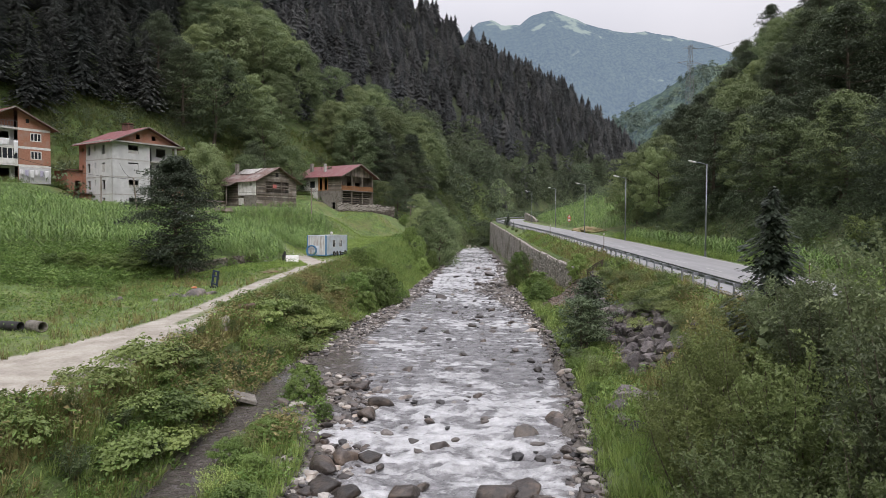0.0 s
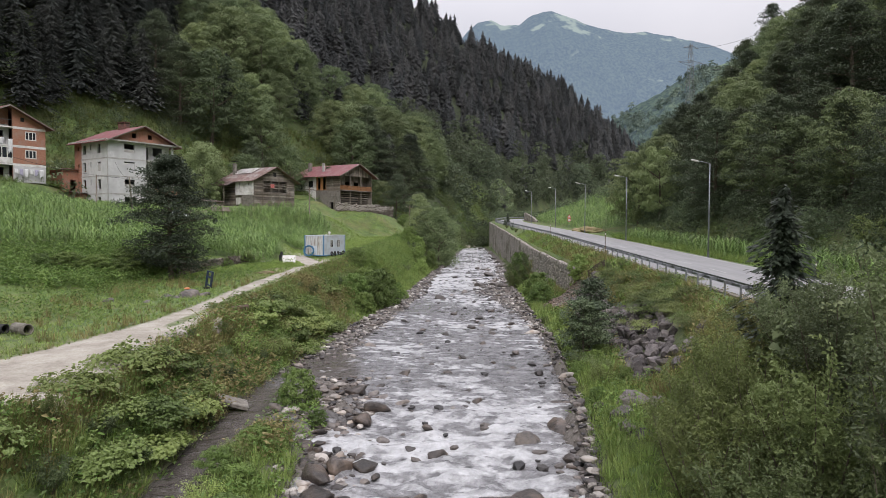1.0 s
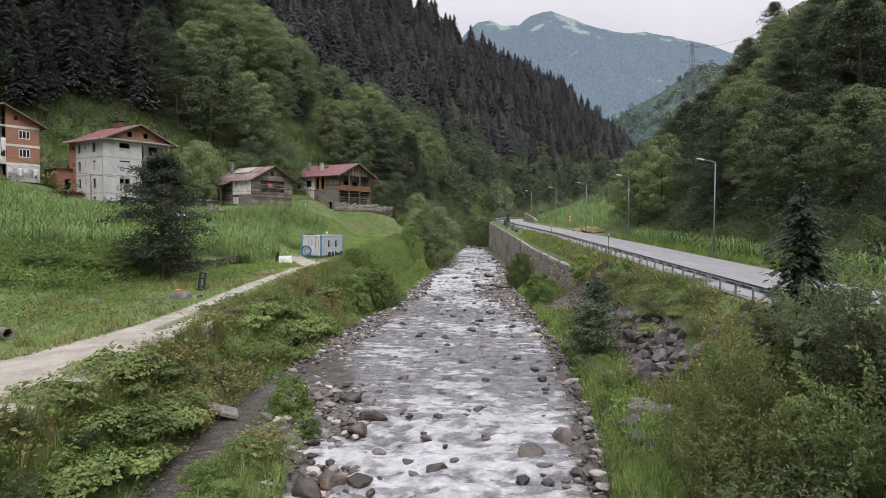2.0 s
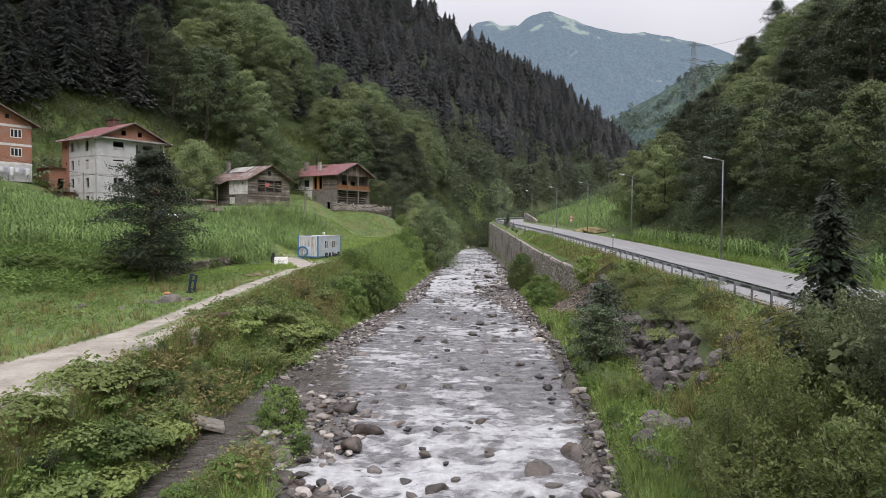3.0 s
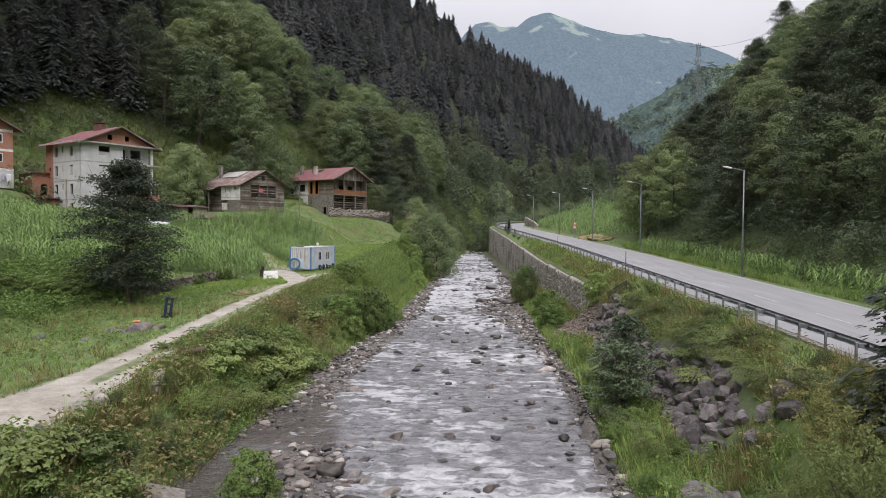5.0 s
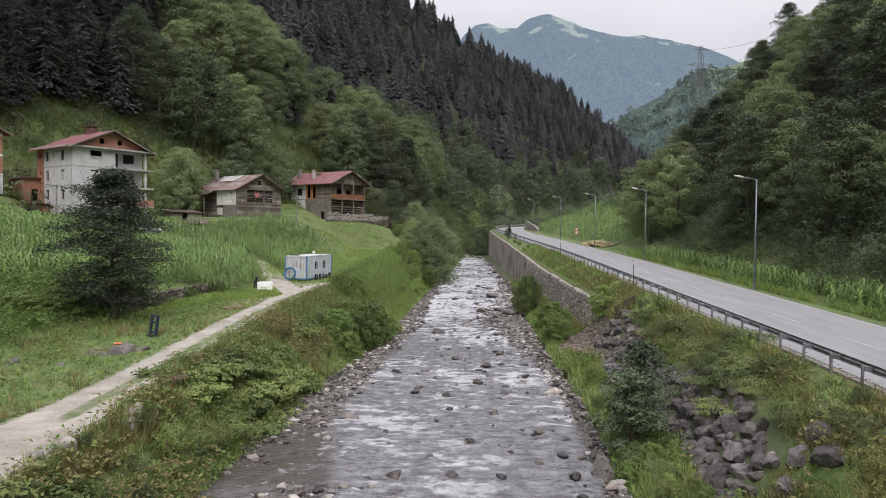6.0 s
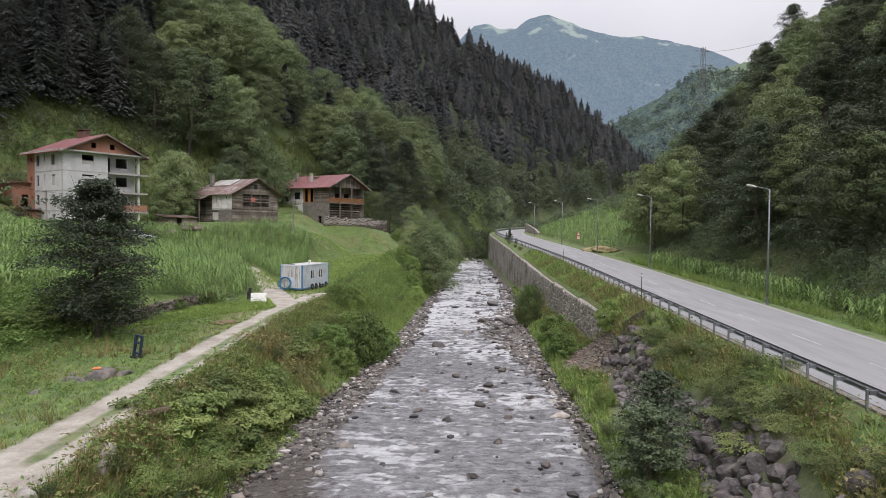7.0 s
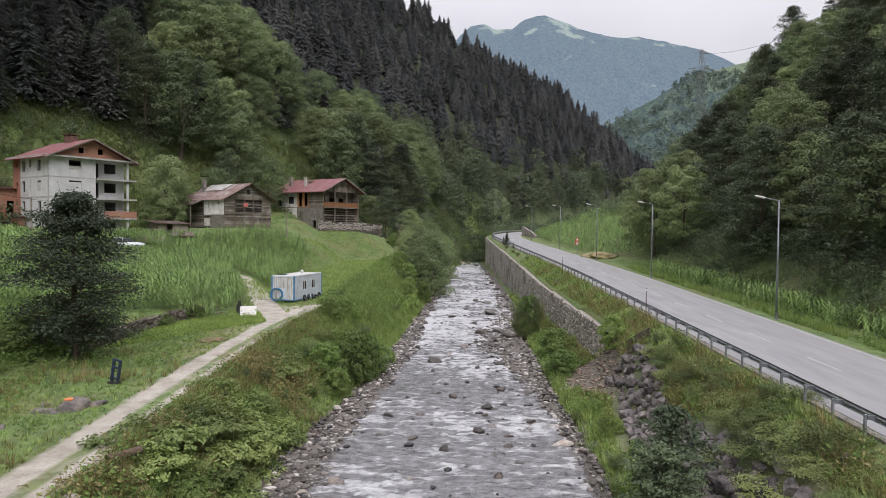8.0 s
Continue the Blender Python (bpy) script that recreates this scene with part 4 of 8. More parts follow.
def wall_bm(length, h, t, holes, base=0.0):
    """A wall along x with its outer face at y = 0, with openings (x0, x1, z0, z1) right through."""
    bm = bmesh.new()
    xs = sorted({0.0, length, *[v for o in holes for v in o[:2]]})
    zs = sorted({base, h, *[v for o in holes for v in o[2:]]})
    for xa, xb in zip(xs[:-1], xs[1:]):
        run = None
        for za, zb in zip(zs[:-1], zs[1:]):
            cx, cz = (xa + xb) / 2, (za + zb) / 2
            hole = any(o[0] < cx < o[1] and o[2] < cz < o[3] for o in holes)
            if hole:
                if run:
                    box(bm, xa, xb, 0, t, *run)
                run = None
            else:
                run = (run[0], zb) if run else (za, zb)
        if run:
            box(bm, xa, xb, 0, t, *run)
    return bm


def wall_part(name, length, h, t, holes, material, parent, m, label="", base=0.0):
    bm = wall_bm(length, h, t, holes, base)
    bmesh.ops.transform(bm, matrix=m, verts=bm.verts[:])
    return part(name, bm, material, parent, label)


def prism(name, poly, t, material, parent, m, label=""):
    """An upright slab with outline poly in x, z and thickness t towards +y."""
    bm = bmesh.new()
    a = [bm.verts.new((p[0], 0, p[1])) for p in poly]
    b = [bm.verts.new((p[0], t, p[1])) for p in poly]
    bm.faces.new(a)
    bm.faces.new(b[::-1])
    n = len(poly)
    for i in range(n):
        bm.faces.new((a[i], b[i], b[(i + 1) % n], a[(i + 1) % n]))
    bmesh.ops.transform(bm, matrix=m, verts=bm.verts[:])
    return part(name, bm, material, parent, label)


def window(parent, x0, x1, z0, z1, m, frame_mat, bars=1, depth=0.1, w=0.06):
    bm = bmesh.new()
    for it in ((x0, x1, z0, z0 + w), (x0, x1, z1 - w, z1), (x0, x0 + w, z0 + w, z1 - w), (x1 - w, x1, z0 + w, z1 - w)):
        box(bm, it[0], it[1], depth, depth + 0.06, it[2], it[3])
    bmesh.ops.remove_doubles(bm, verts=bm.verts[:], dist=0.001)
    bmesh.ops.transform(bm, matrix=m, verts=bm.verts[:])
    fr = part("window", bm, frame_mat, parent)
    for k in range(bars):
        c = x0 + (x1 - x0) * (k + 1) / (bars + 1)
        bm = bmesh.new()
        box(bm, c - w / 2, c + w / 2, depth, depth + 0.06, z0 + w, z1 - w)
        bmesh.ops.transform(bm, matrix=m, verts=bm.verts[:])
        part("glazing_bar", bm, frame_mat, fr)
    bm = bmesh.new()
    box(bm, x0 + w, x1 - w, depth + 0.02, depth + 0.035, z0 + w, z1 - w)
    bmesh.ops.transform(bm, matrix=m, verts=bm.verts[:])
    part("pane", bm, M_glass, fr)


def roof_side(name, W, L, eave, ridge, over_f, over_b, over_s, left, material, parent, sheets=9, t=0.06, lift=0.0, label="", sag=0.0):
    """One slope of a gable roof whose ridge runs along y, made of overlapping ribbed sheets."""
    bm = bmesh.new()
    run = W / 2
    slope = (ridge - eave) / run
    xe = -over_s
    ze = eave - slope * over_s
    span = L + over_f + over_b
    n = sheets * 6
    rows = 5
    grid = []
    for j in range(rows + 1):
        q = j / rows
        line = []
        for i in range(n + 1):
            yy = -over_f + span * i / n
            zz = ze + (ridge - ze) * q + (0.035 if i % 2 else 0.0) + lift - sag * math.sin(q * math.pi) * (0.5 + 0.5 * math.sin(yy * 1.3))
            xx = xe + (run - xe) * q
            line.append((xx if left else W - xx, yy, zz))
        grid.append(line)
    top = [[bm.verts.new(p) for p in line] for line in grid]
    low = [[bm.verts.new((p[0], p[1], p[2] - t)) for p in line] for line in grid]
    for j in range(rows):
        for i in range(n):
            bm.faces.new((top[j][i], top[j][i + 1], top[j + 1][i + 1], top[j + 1][i]))
            bm.faces.new((low[j][i], low[j + 1][i], low[j + 1][i + 1], low[j][i + 1]))
    for i in range(n):
        bm.faces.new((top[0][i], low[0][i], low[0][i + 1], top[0][i + 1]))
    for j in range(rows):
        for i in (0, n):
            bm.faces.new((top[j][i], top[j + 1][i], low[j + 1][i], low[j][i]))
    return part(name, bm, material, parent, label)


def boards(name, length, h, m, material, parent, size=0.22, gap=0.02, upright=False, t=0.05, clip=None, label="", base=0.0, seed=1):
    """Weathered boarding with open joints and uneven ends, on the plane y = 0."""
    r = random.Random(seed)
    bm = bmesh.new()
    if upright:
        x = 0.0
        while x < length - 0.05:
            w = min(size * r.uniform(0.8, 1.2), length - x)
            top = clip(x + w / 2) if clip else h
            box(bm, x, x + w - gap, r.uniform(-0.02, 0.01), t, base + r.uniform(-0.05, 0.03), top)
            x += w
    else:
        z = base
        while z < h - 0.05:
            w = min(size * r.uniform(0.8, 1.2), h - z)
            a, b = clip(z + w / 2) if clip else (0, length)
            if b > a:
                box(bm, a + r.uniform(-0.06, 0.04), b + r.uniform(-0.04, 0.06), r.uniform(-0.02, 0.01), t, z, z + w - gap)
            z += w
    bmesh.ops.transform(bm, matrix=m, verts=bm.verts[:])
    return tagged(part(name, bm, material, parent, label), kind="stuff")


FRONT = Matrix.Identity(4)


def side_left(L):
    """Places a wall built along x on the left side of a house, outer face outwards, x running from the front to the back."""
    return Matrix(((0, 1, 0, 0), (1, 0, 0, 0), (0, 0, 1, 0), (0, 0, 0, 1)))


def side_right(W):
    return Matrix(((0, -1, 0, W), (1, 0, 0, 0), (0, 0, 1, 0), (0, 0, 0, 1)))


def back(W, L):
    return Matrix(((-1, 0, 0, W), (0, -1, 0, L), (0, 0, 1, 0), (0, 0, 0, 1)))


def house_root(x, y, z, turn, label):
    ob = tagged(new("house"), label, "house", "village houses")
    ob.matrix_basis = pose(x, y, z, 0, 0, turn)
    return ob


# ---- unfinished four-storey house ----
M_darkbrick = surface("sooty_brick", (0.11, 0.055, 0.045), (0.18, 0.09, 0.07), 6, (0.07, 0.05, 0.045), 1.0, 0.9)
def unfinished_house():
    W, L, H, R, S = 11.3, 10.2, 11.1, 13.7, 2.775
    ob = house_root(-54.4, 103, 11.5, 57, "unfinished four-storey house of pale blocks and red brick")
    holes = [(2.6, 4.3, k * S + 0.95, k * S + 2.25) for k in range(1, 4)] + [(2.6, 4.6, 0.3, 2.2)]
    wall_part("wall", 6.3, H, 0.25, holes, M_plaster, ob, FRONT)
    # the recessed loggia beside it
    lo = [(0.35, 1.15, k * S + 0.1, k * S + 2.2) for k in range(4)] + [(2.0, 3.7, k * S + 0.85, k * S + 2.25) for k in range(4)]
    wall_part("wall", 5.0, H, 0.22, lo, M_plaster, ob, pose(6.3, 1.4, 0))
    wall_part("wall", 1.4, H, 0.22, [], M_plaster, ob, Matrix.Translation((6.08, 0.25, 0)) @ side_left(0))
    left = [(2.0, 2.9, k * S + 0.7, k * S + 2.15) for k in range(4)] + [(6.4, 7.25, k * S + 0.7, k * S + 2.15) for k in range(4)] + [(4.7, 5.1, k * S + 1.3, k * S + 2.2) for k in range(1, 4)]
    wall_part("wall", 7.7, H, 0.25, [o for o in left], M_plaster, ob, side_left(L) @ pose(0.25, 0, 0))
    wall_part("wall", 2.2, H, 0.25, [(0.7, 1.3, k * S + 1.4, k * S + 2.0) for k in range(1, 4)], M_brick, ob, side_left(L) @ pose(7.95, 0.0, 0), "red hollow-brick wall")
    wall_part("wall", L - 1.9, H, 0.25, [], M_plaster, ob, Matrix.Translation((0, 1.65, 0)) @ side_right(W))
    wall_part("wall", W - 0.5, H, 0.25, [], M_plaster, ob, Matrix.Translation((-0.25, 0, 0)) @ back(W, L))
    for k in range(1, 5):
        z = k * S
        boxes("floor_slab", [(0.26, W - 0.26, 1.65, L - 0.26, z - 0.22, z - 0.01)], M_concrete, ob)
        if k < 4:
            boxes("balcony_slab", [(6.31, W + 0.95, -0.35, 1.64, z - 0.24, z + 0.0)], M_concrete, ob)
        # ring beams show as bands
        boxes("ring_beam", [(-0.03, 6.32, -0.03, 0.1, z - 0.2, z - 0.02), (-0.03, 0.1, 0.1, 8.1, z - 0.2, z - 0.02)], M_concrete, ob)
    boxes("column", [(W - 0.35, W - 0.05, 0.05, 0.35, 0, H - 0.25)], M_plaster, ob)
    boxes("parapet", [(7.4, W + 0.9, -0.34, -0.18, S + 0.01, S + 0.95), (W + 0.75, W + 0.93, -0.17, 1.6, S + 0.01, S + 0.95)], M_brick, ob, "red hollow-brick balcony parapet")
    # partly filled openings
    for k in (1, 3):
        boxes("infill", [(2.62, 4.28, 0.06, 0.2, k * S + 0.96, k * S + 1.45)], M_concrete, ob)
    boxes("infill", [(2.62, 4.28, 0.06, 0.2, 2 * S + 0.96, 2 * S + 2.05)], M_plaster, ob)
    boxes("infill", [(0.06, 0.2, 2.27, 3.13, 2 * S + 0.71, 2 * S + 1.9)], M_concrete, ob)
    # gable of brick with two square openings
    m = W / 2

    def roofline(x):
        return H + (R - H) * (1 - abs(x - m) / m) - 0.1
    for xa, xb in ((0.1, m - 1.7), (m - 1.0, m + 1.0), (m + 1.7, W - 0.1)):
        poly = [(xa, H + 0.0), (xb, H + 0.0), (xb, roofline(xb))] + ([(m, roofline(m))] if xa < m < xb else []) + [(xa, roofline(xa))]
        prism("gable", poly, 0.2, M_brick, ob, pose(0, 0.02, 0), "red hollow-brick gable")
    for xa, xb in ((m - 1.7, m - 1.0), (m + 1.0, m + 1.7)):
        prism("gable", [(xa, H), (xb, H), (xb, H + 0.55), (xa, H + 0.55)], 0.2, M_brick, ob, pose(0, 0.02, 0))
        prism("gable", [(xa, H + 1.3), (xb, H + 1.3), (xb, roofline(xb)), (xa, roofline(xa))], 0.2, M_brick, ob, pose(0, 0.02, 0))
    prism("gable", [(0.1, H), (W - 0.1, H), (m, R - 0.1)], 0.2, M_brick, ob, pose(0, L - 0.25, 0))
    boxes("eave_slab", [(-0.7, W + 0.95, -0.75, L + 0.5, H - 0.23, H - 0.02)], M_concrete, ob)
    for lf in (True, False):
        roof_side("roof", W, L, H + 0.06, R, 0.95, 0.6, 0.95, lf, M_redroof, ob)
        sg = 1 if lf else -1
        x0 = -0.95 if lf else W + 0.95
        zz = H + 0.06 - (R - H) / m * 0.95
        bm = bmesh.new()
        tube(bm, (x0 - 0.06 * sg, -0.95, zz - 0.04), (x0 - 0.06 * sg, L + 0.6, zz - 0.04), 0.07)
        part("gutter", bm, M_redroof, ob)
        prism("bargeboard", [(x0, zz - 0.16), (x0, zz + 0.04), (m, R + 0.05), (m, R - 0.15)], 0.05, M_wood, ob, pose(0, -1.02, 0))
    boxes("chimney", [(m - 0.5, m + 0.5, 4.4, 6.2, R - 0.9, R + 0.75)], M_darkbrick, ob, "sooty brick chimney", 0.02)
    boxes("chimney_cap", [(m - 0.62, m + 0.62, 4.28, 6.32, R + 0.95, R + 1.05)] + [(m - 0.5 + a, m - 0.38 + a, 4.4 + c, 4.52 + c, R + 0.75, R + 0.95) for a in (0, 0.88) for c in (0, 1.68)], M_darkbrick, ob)
    bm = bmesh.new()
    tube(bm, (-0.09, 0.06, 0.0), (-0.09, 0.06, H - 0.3), 0.06)
    tube(bm, (-0.09, 0.06, H - 0.3), (-0.8, -0.2, H - 0.05), 0.06)
    part("drainpipe", bm, M_concrete, ob)
    return ob


unfinished_house()


# ---- brick house ----
def brick_house():
    W, L, H, R = 10.5, 12, 8.6, 11.3
    ob = house_root(-69.7, 93.8, 15.6, 57, "three-storey red brick house with balconies and white windows")
    S = 2.75
    win = [(7.6, 9.2, k * S + 0.9, k * S + 2.2) for k in (1, 2)]
    wall_part("wall", 4.6, H, 0.25, win and [(o[0] - 5.9, o[1] - 5.9, o[2], o[3]) for o in win], M_brick, ob, pose(5.9, 0, 0))
    wall_part("wall", 5.9, H, 0.25, [(0.6, 1.8, k * S + 0.1, k * S + 2.2) for k in range(3)] + [(2.6, 5.2, k * S + 0.6, k * S + 2.2) for k in range(3)], M_plaster, ob, pose(0, 1.3, 0))
    wall_part("wall", L, H, 0.25, [], M_brick, ob, side_left(L) @ pose(0, 0, 0))
    wall_part("wall", L - 0.25, H, 0.25, [], M_brick, ob, Matrix.Translation((0, 0.25, 0)) @ side_right(W))
    wall_part("wall", W - 0.5, H, 0.25, [], M_brick, ob, Matrix.Translation((-0.25, 0, 0)) @ back(W, L))
    for o in win:
        window(ob, *o, FRONT, M_white, 2, 0.02, 0.13)
    boxes("render_coat", [(5.9, W, -0.04, -0.004, 0, S - 0.32)], M_plaster, ob, "grey rendered ground storey")
    for k in range(1, 4):
        boxes("floor_slab", [(0.26, W - 0.26, 1.56, L - 0.26, k * S - 0.2, k * S - 0.02)], M_concrete, ob)
        boxes("floor_band", [(5.88, W + 0.02, -0.03, 0.1, k * S - 0.3, k * S + 0.05)], M_white, ob, "pale concrete band")
        if k < 4:
            boxes("balcony_slab", [(0.3, 5.88, -0.1, 1.29, k * S - 0.2, k * S)], M_white, ob)
            bm = bmesh.new()
            for q in range(14):
                tube(bm, (0.4 + q * 0.41, -0.02, k * S), (0.4 + q * 0.41, -0.02, k * S + 0.95), 0.015, sides=5)
            tube(bm, (0.3, -0.02, k * S + 0.95), (5.85, -0.02, k * S + 0.95), 0.03, sides=6)
            part("balcony_rail", bm, M_white if k == 1 else M_steel, ob)
    wall_part("glazed_balcony", 4.4, S * 2 - 0.25, 0.06, [(0.15 + 0.72 * q, 0.75 + 0.72 * q, S + 0.85, S * 2 - 0.4) for q in range(6)], M_white, ob, pose(1.4, -0.12, 0), "white framed balcony glazing", S + 0.05)
    boxes("balcony_pane", [(1.5, 5.7, -0.09, -0.07, S + 0.85, S * 2 - 0.4)], M_glass, ob)
    m = W / 2
    prism("gable", [(5.9, H), (W - 0.05, H), (5.9, R - 0.35)], 0.2, M_brick, ob, pose(0, 0.02, 0))
    prism("gable", [(0.05, H), (5.9, H), (5.9, R - 0.35), (m, R - 0.1)], 0.2, M_brick, ob, pose(0, 1.32, 0))
    # near-black panel on the closed gable, for the shade of an opening
    boxes("gable_shade_panel", [(7.0, 7.5, 0.0, 0.05, H + 0.5, H + 1.1)], M_dark, ob)
    for lf in (True, False):
        roof_side("roof", W, L, H + 0.1, R, 1.0, 0.6, 0.9, lf, M_redroof, ob)
        x0 = -0.9 if lf else W + 0.9
        zz = H + 0.1 - (R - H) / m * 0.9
        prism("bargeboard", [(x0, zz - 0.16), (x0, zz + 0.04), (m, R + 0.05), (m, R - 0.15)], 0.05, M_wood, ob, pose(0, -1.06, 0))
    return ob


brick = brick_house()


def hung_cloth(w, h, m, material, label, seed):
    """A washed cloth hanging in folds."""
    r = random.Random(seed)
    nx, nz = 9, 7
    vs = []
    for j in range(nz):
        for i in range(nx):
            u, v = i / (nx - 1), j / (nz - 1)
            vs.append(((u - 0.5) * w * (1 - 0.12 * v), 0.05 * math.sin(u * 14 + seed) * (0.3 + v) + 0.03 * r.random(), -h * v * (1 + 0.08 * math.sin(u * 5 + seed))))
    ob = tagged(put("laundry", quick_mesh("laundry", vs, grid_faces(nx, nz), True), material), label, "laundry", "washing on the brick house")
    ob.modifiers.new("thickness", "SOLIDIFY").thickness = 0.012
    ob.matrix_basis = m


M_linen = surface("white_linen", (0.66, 0.66, 0.67), (0.76, 0.76, 0.77), 5, rough=0.9, bump=0.1)
M_lilac = surface("lilac_linen", (0.36, 0.34, 0.46), (0.46, 0.44, 0.55), 5, rough=0.9, bump=0.1)
hung_cloth(1.5, 1.0, brick.matrix_basis @ pose(3.9, -0.2, 6.5), M_linen, "white sheet hung over the balcony rail", 1)
hung_cloth(0.6, 2.0, brick.matrix_basis @ pose(5.5, -0.22, 6.3), M_linen, "long white sheet hung over the balcony rail", 2)
for q in range(6):
    hung_cloth(0.5, 0.7 + 0.25 * (q % 3), brick.matrix_basis @ pose(6.1 + 0.72 * q, -0.5, 2.0), M_lilac if q % 3 == 1 else M_linen, "small washed cloth drying under the overhang", 3 + q)


# ---- old timber house ----
M_rustroof = surface("patched_rusty_roof", (0.13, 0.075, 0.065), (0.21, 0.14, 0.12), 2.0, (0.28, 0.26, 0.25), 0.5, 0.8, 0.4)
M_rubble = surface("rubble_masonry", (0.16, 0.145, 0.125), (0.27, 0.25, 0.22), 5, (0.10, 0.09, 0.08), 2.2, 0.95, 1.0, 9, 0.06)


def timber_house():
    W, L, H, R = 10.2, 10.5, 5.1, 7.7
    ob = house_root(-39.0, 126.3, 13.0, 57, "old weathered timber house with patched rusty roof")
    m = W / 2
    boards("boarding", W, 2.3, pose(0, 0, 0), M_wood, ob, 0.3, 0.05, seed=3)
    boards("boarding", 2.2, 4.9, pose(0, 0, 0), M_wood, ob, 0.22, 0.02, seed=4, base=2.4)
    boards("boarding", 2.0, 4.9, pose(W - 2.0, 0, 0), M_wood, ob, 0.22, 0.02, seed=5, base=2.4)
    boards("slat_screen", 6.0, 4.7, pose(2.2, 0.02, 0), M_wood, ob, 0.5, 0.34, seed=6, base=2.5)
    for q in (2.2, 4.2, 6.2, 8.2):
        boxes("post", [(q - 0.08, q + 0.08, -0.06, 0.1, 0, 5.0)], M_wood, ob)
    boxes("beam", [(-0.1, W + 0.1, -0.08, 0.12, 2.28, 2.46)], M_wood, ob)
    boxes("beam", [(-0.1, W + 0.1, -0.08, 0.12, 4.86, 5.04)], M_wood, ob)

    def tri(z):
        k = (z - H) / (R - H) * m
        return (k, W - k)
    boards("gable_boarding", W, R - 0.1, pose(0, -0.02, 0), M_wood, ob, 0.22, 0.02, clip=tri, base=H - 0.05, seed=8)
    # near-black panel over the boarding draws a shaded opening
    boxes("gable_shade_panel", [(m - 0.35, m + 0.35, -0.06, -0.045, H + 0.7, H + 1.5)], M_dark, ob)
    boxes("inner_wall", [(0.2, W - 0.2, 3.0, 3.1, 0, H)], M_wood, ob)
    boards("boarding", L, H, side_left(L), M_wood, ob, 0.25, 0.02, seed=9)
    boards("boarding", L, H, side_right(W), M_wood, ob, 0.25, 0.02, seed=10)
    boards("boarding", W, H, back(W, L), M_wood, ob, 0.25, 0.02, seed=11)
    boxes("floor_slab", [(0.1, W - 0.1, 0.15, L - 0.1, 2.25, 2.38)], M_wood, ob)
    # whitewashed room on the valley side
    wall_part("white_wall", 4.6, 4.9, 0.15, [(0.7, 1.1, 3.9, 4.4), (3.4, 3.65, 3.3, 4.6)], M_white, ob, Matrix.Translation((-0.35, 0.0, 0)) @ side_left(L) @ pose(0.2, 0, 0), "whitewashed wall", 2.1)
    boxes("white_wall", [(-0.34, -0.02, 0.02, 0.19, 2.1, 4.9), (-0.34, -0.02, 4.81, 4.95, 2.1, 4.9)], M_white, ob)
    boxes("stone_base", [(-0.3, 0.0, 0.1, 3.0, -1.0, 2.09)], M_rubble, ob, "rubble stone base")
    boxes("white_wall", [(-0.32, -0.02, 3.6, 4.8, 0.3, 1.6)], M_white, ob)
    for q in (6.0, 8.0, 10.2, 12.6, 14.8):
        boxes("post", [(-2.3, -2.16, q - 0.07, q + 0.07, -1.4, 4.2)], M_wood, ob)
    for lf in (True, False):
        roof_side("roof", W, L, H + 0.05, R, 0.9, 0.8, 1.0, lf, M_rustroof, ob, sag=0.12)
    # lean-to roof beyond the white room
    bm = bmesh.new()
    v = [bm.verts.new(p) for p in ((-2.6, 4.6, 3.9), (-2.6, 15.4, 3.8), (-0.2, 15.4, 4.9), (-0.2, 4.6, 5.0))]
    bm.faces.new(v)
    bmesh.ops.solidify(bm, geom=bm.faces[:], thickness=0.07)
    part("lean_to_roof", bm, M_rustroof, ob)
    bm = bmesh.new()
    sl = (R - H) / m
    for y0, y1, xa, xb in ((3.6, 9.3, 2.4, 4.7),):
        v = [bm.verts.new(p) for p in ((xa, y0, H + 0.19 + sl * xa), (xa, y1, H + 0.19 + sl * xa), (xb, y1, H + 0.19 + sl * xb), (xb, y0, H + 0.19 + sl * xb))]
        bm.faces.new(v)
    bmesh.ops.solidify(bm, geom=bm.faces[:], thickness=0.03)
    part("roof_patch", bm, M_white, ob, "pale sheet-metal roof patch")
    boxes("chimney", [(2.4, 2.95, 8.6, 9.2, 6.0, 8.6)], M_rubble, ob)
    boxes("chimney_cap", [(2.2, 3.15, 8.4, 9.4, 9.0, 9.08)], M_dark, ob)
    bm = bmesh.new()
    box(bm, 4.0, 4.9, -0.16, -0.1, 3.6, 4.3)
    bmesh.ops.subdivide_edges(bm, edges=bm.edges[:], cuts=2)
    for vv in bm.verts:
        vv.co.y += 0.05 * math.sin(vv.co.x * 7)
    part("cloth", bm, surface("red_cloth", (0.5, 0.08, 0.08), (0.6, 0.25, 0.22), 6, rough=0.9), ob, "red and white cloth on the slats")
    return ob


timber_house()


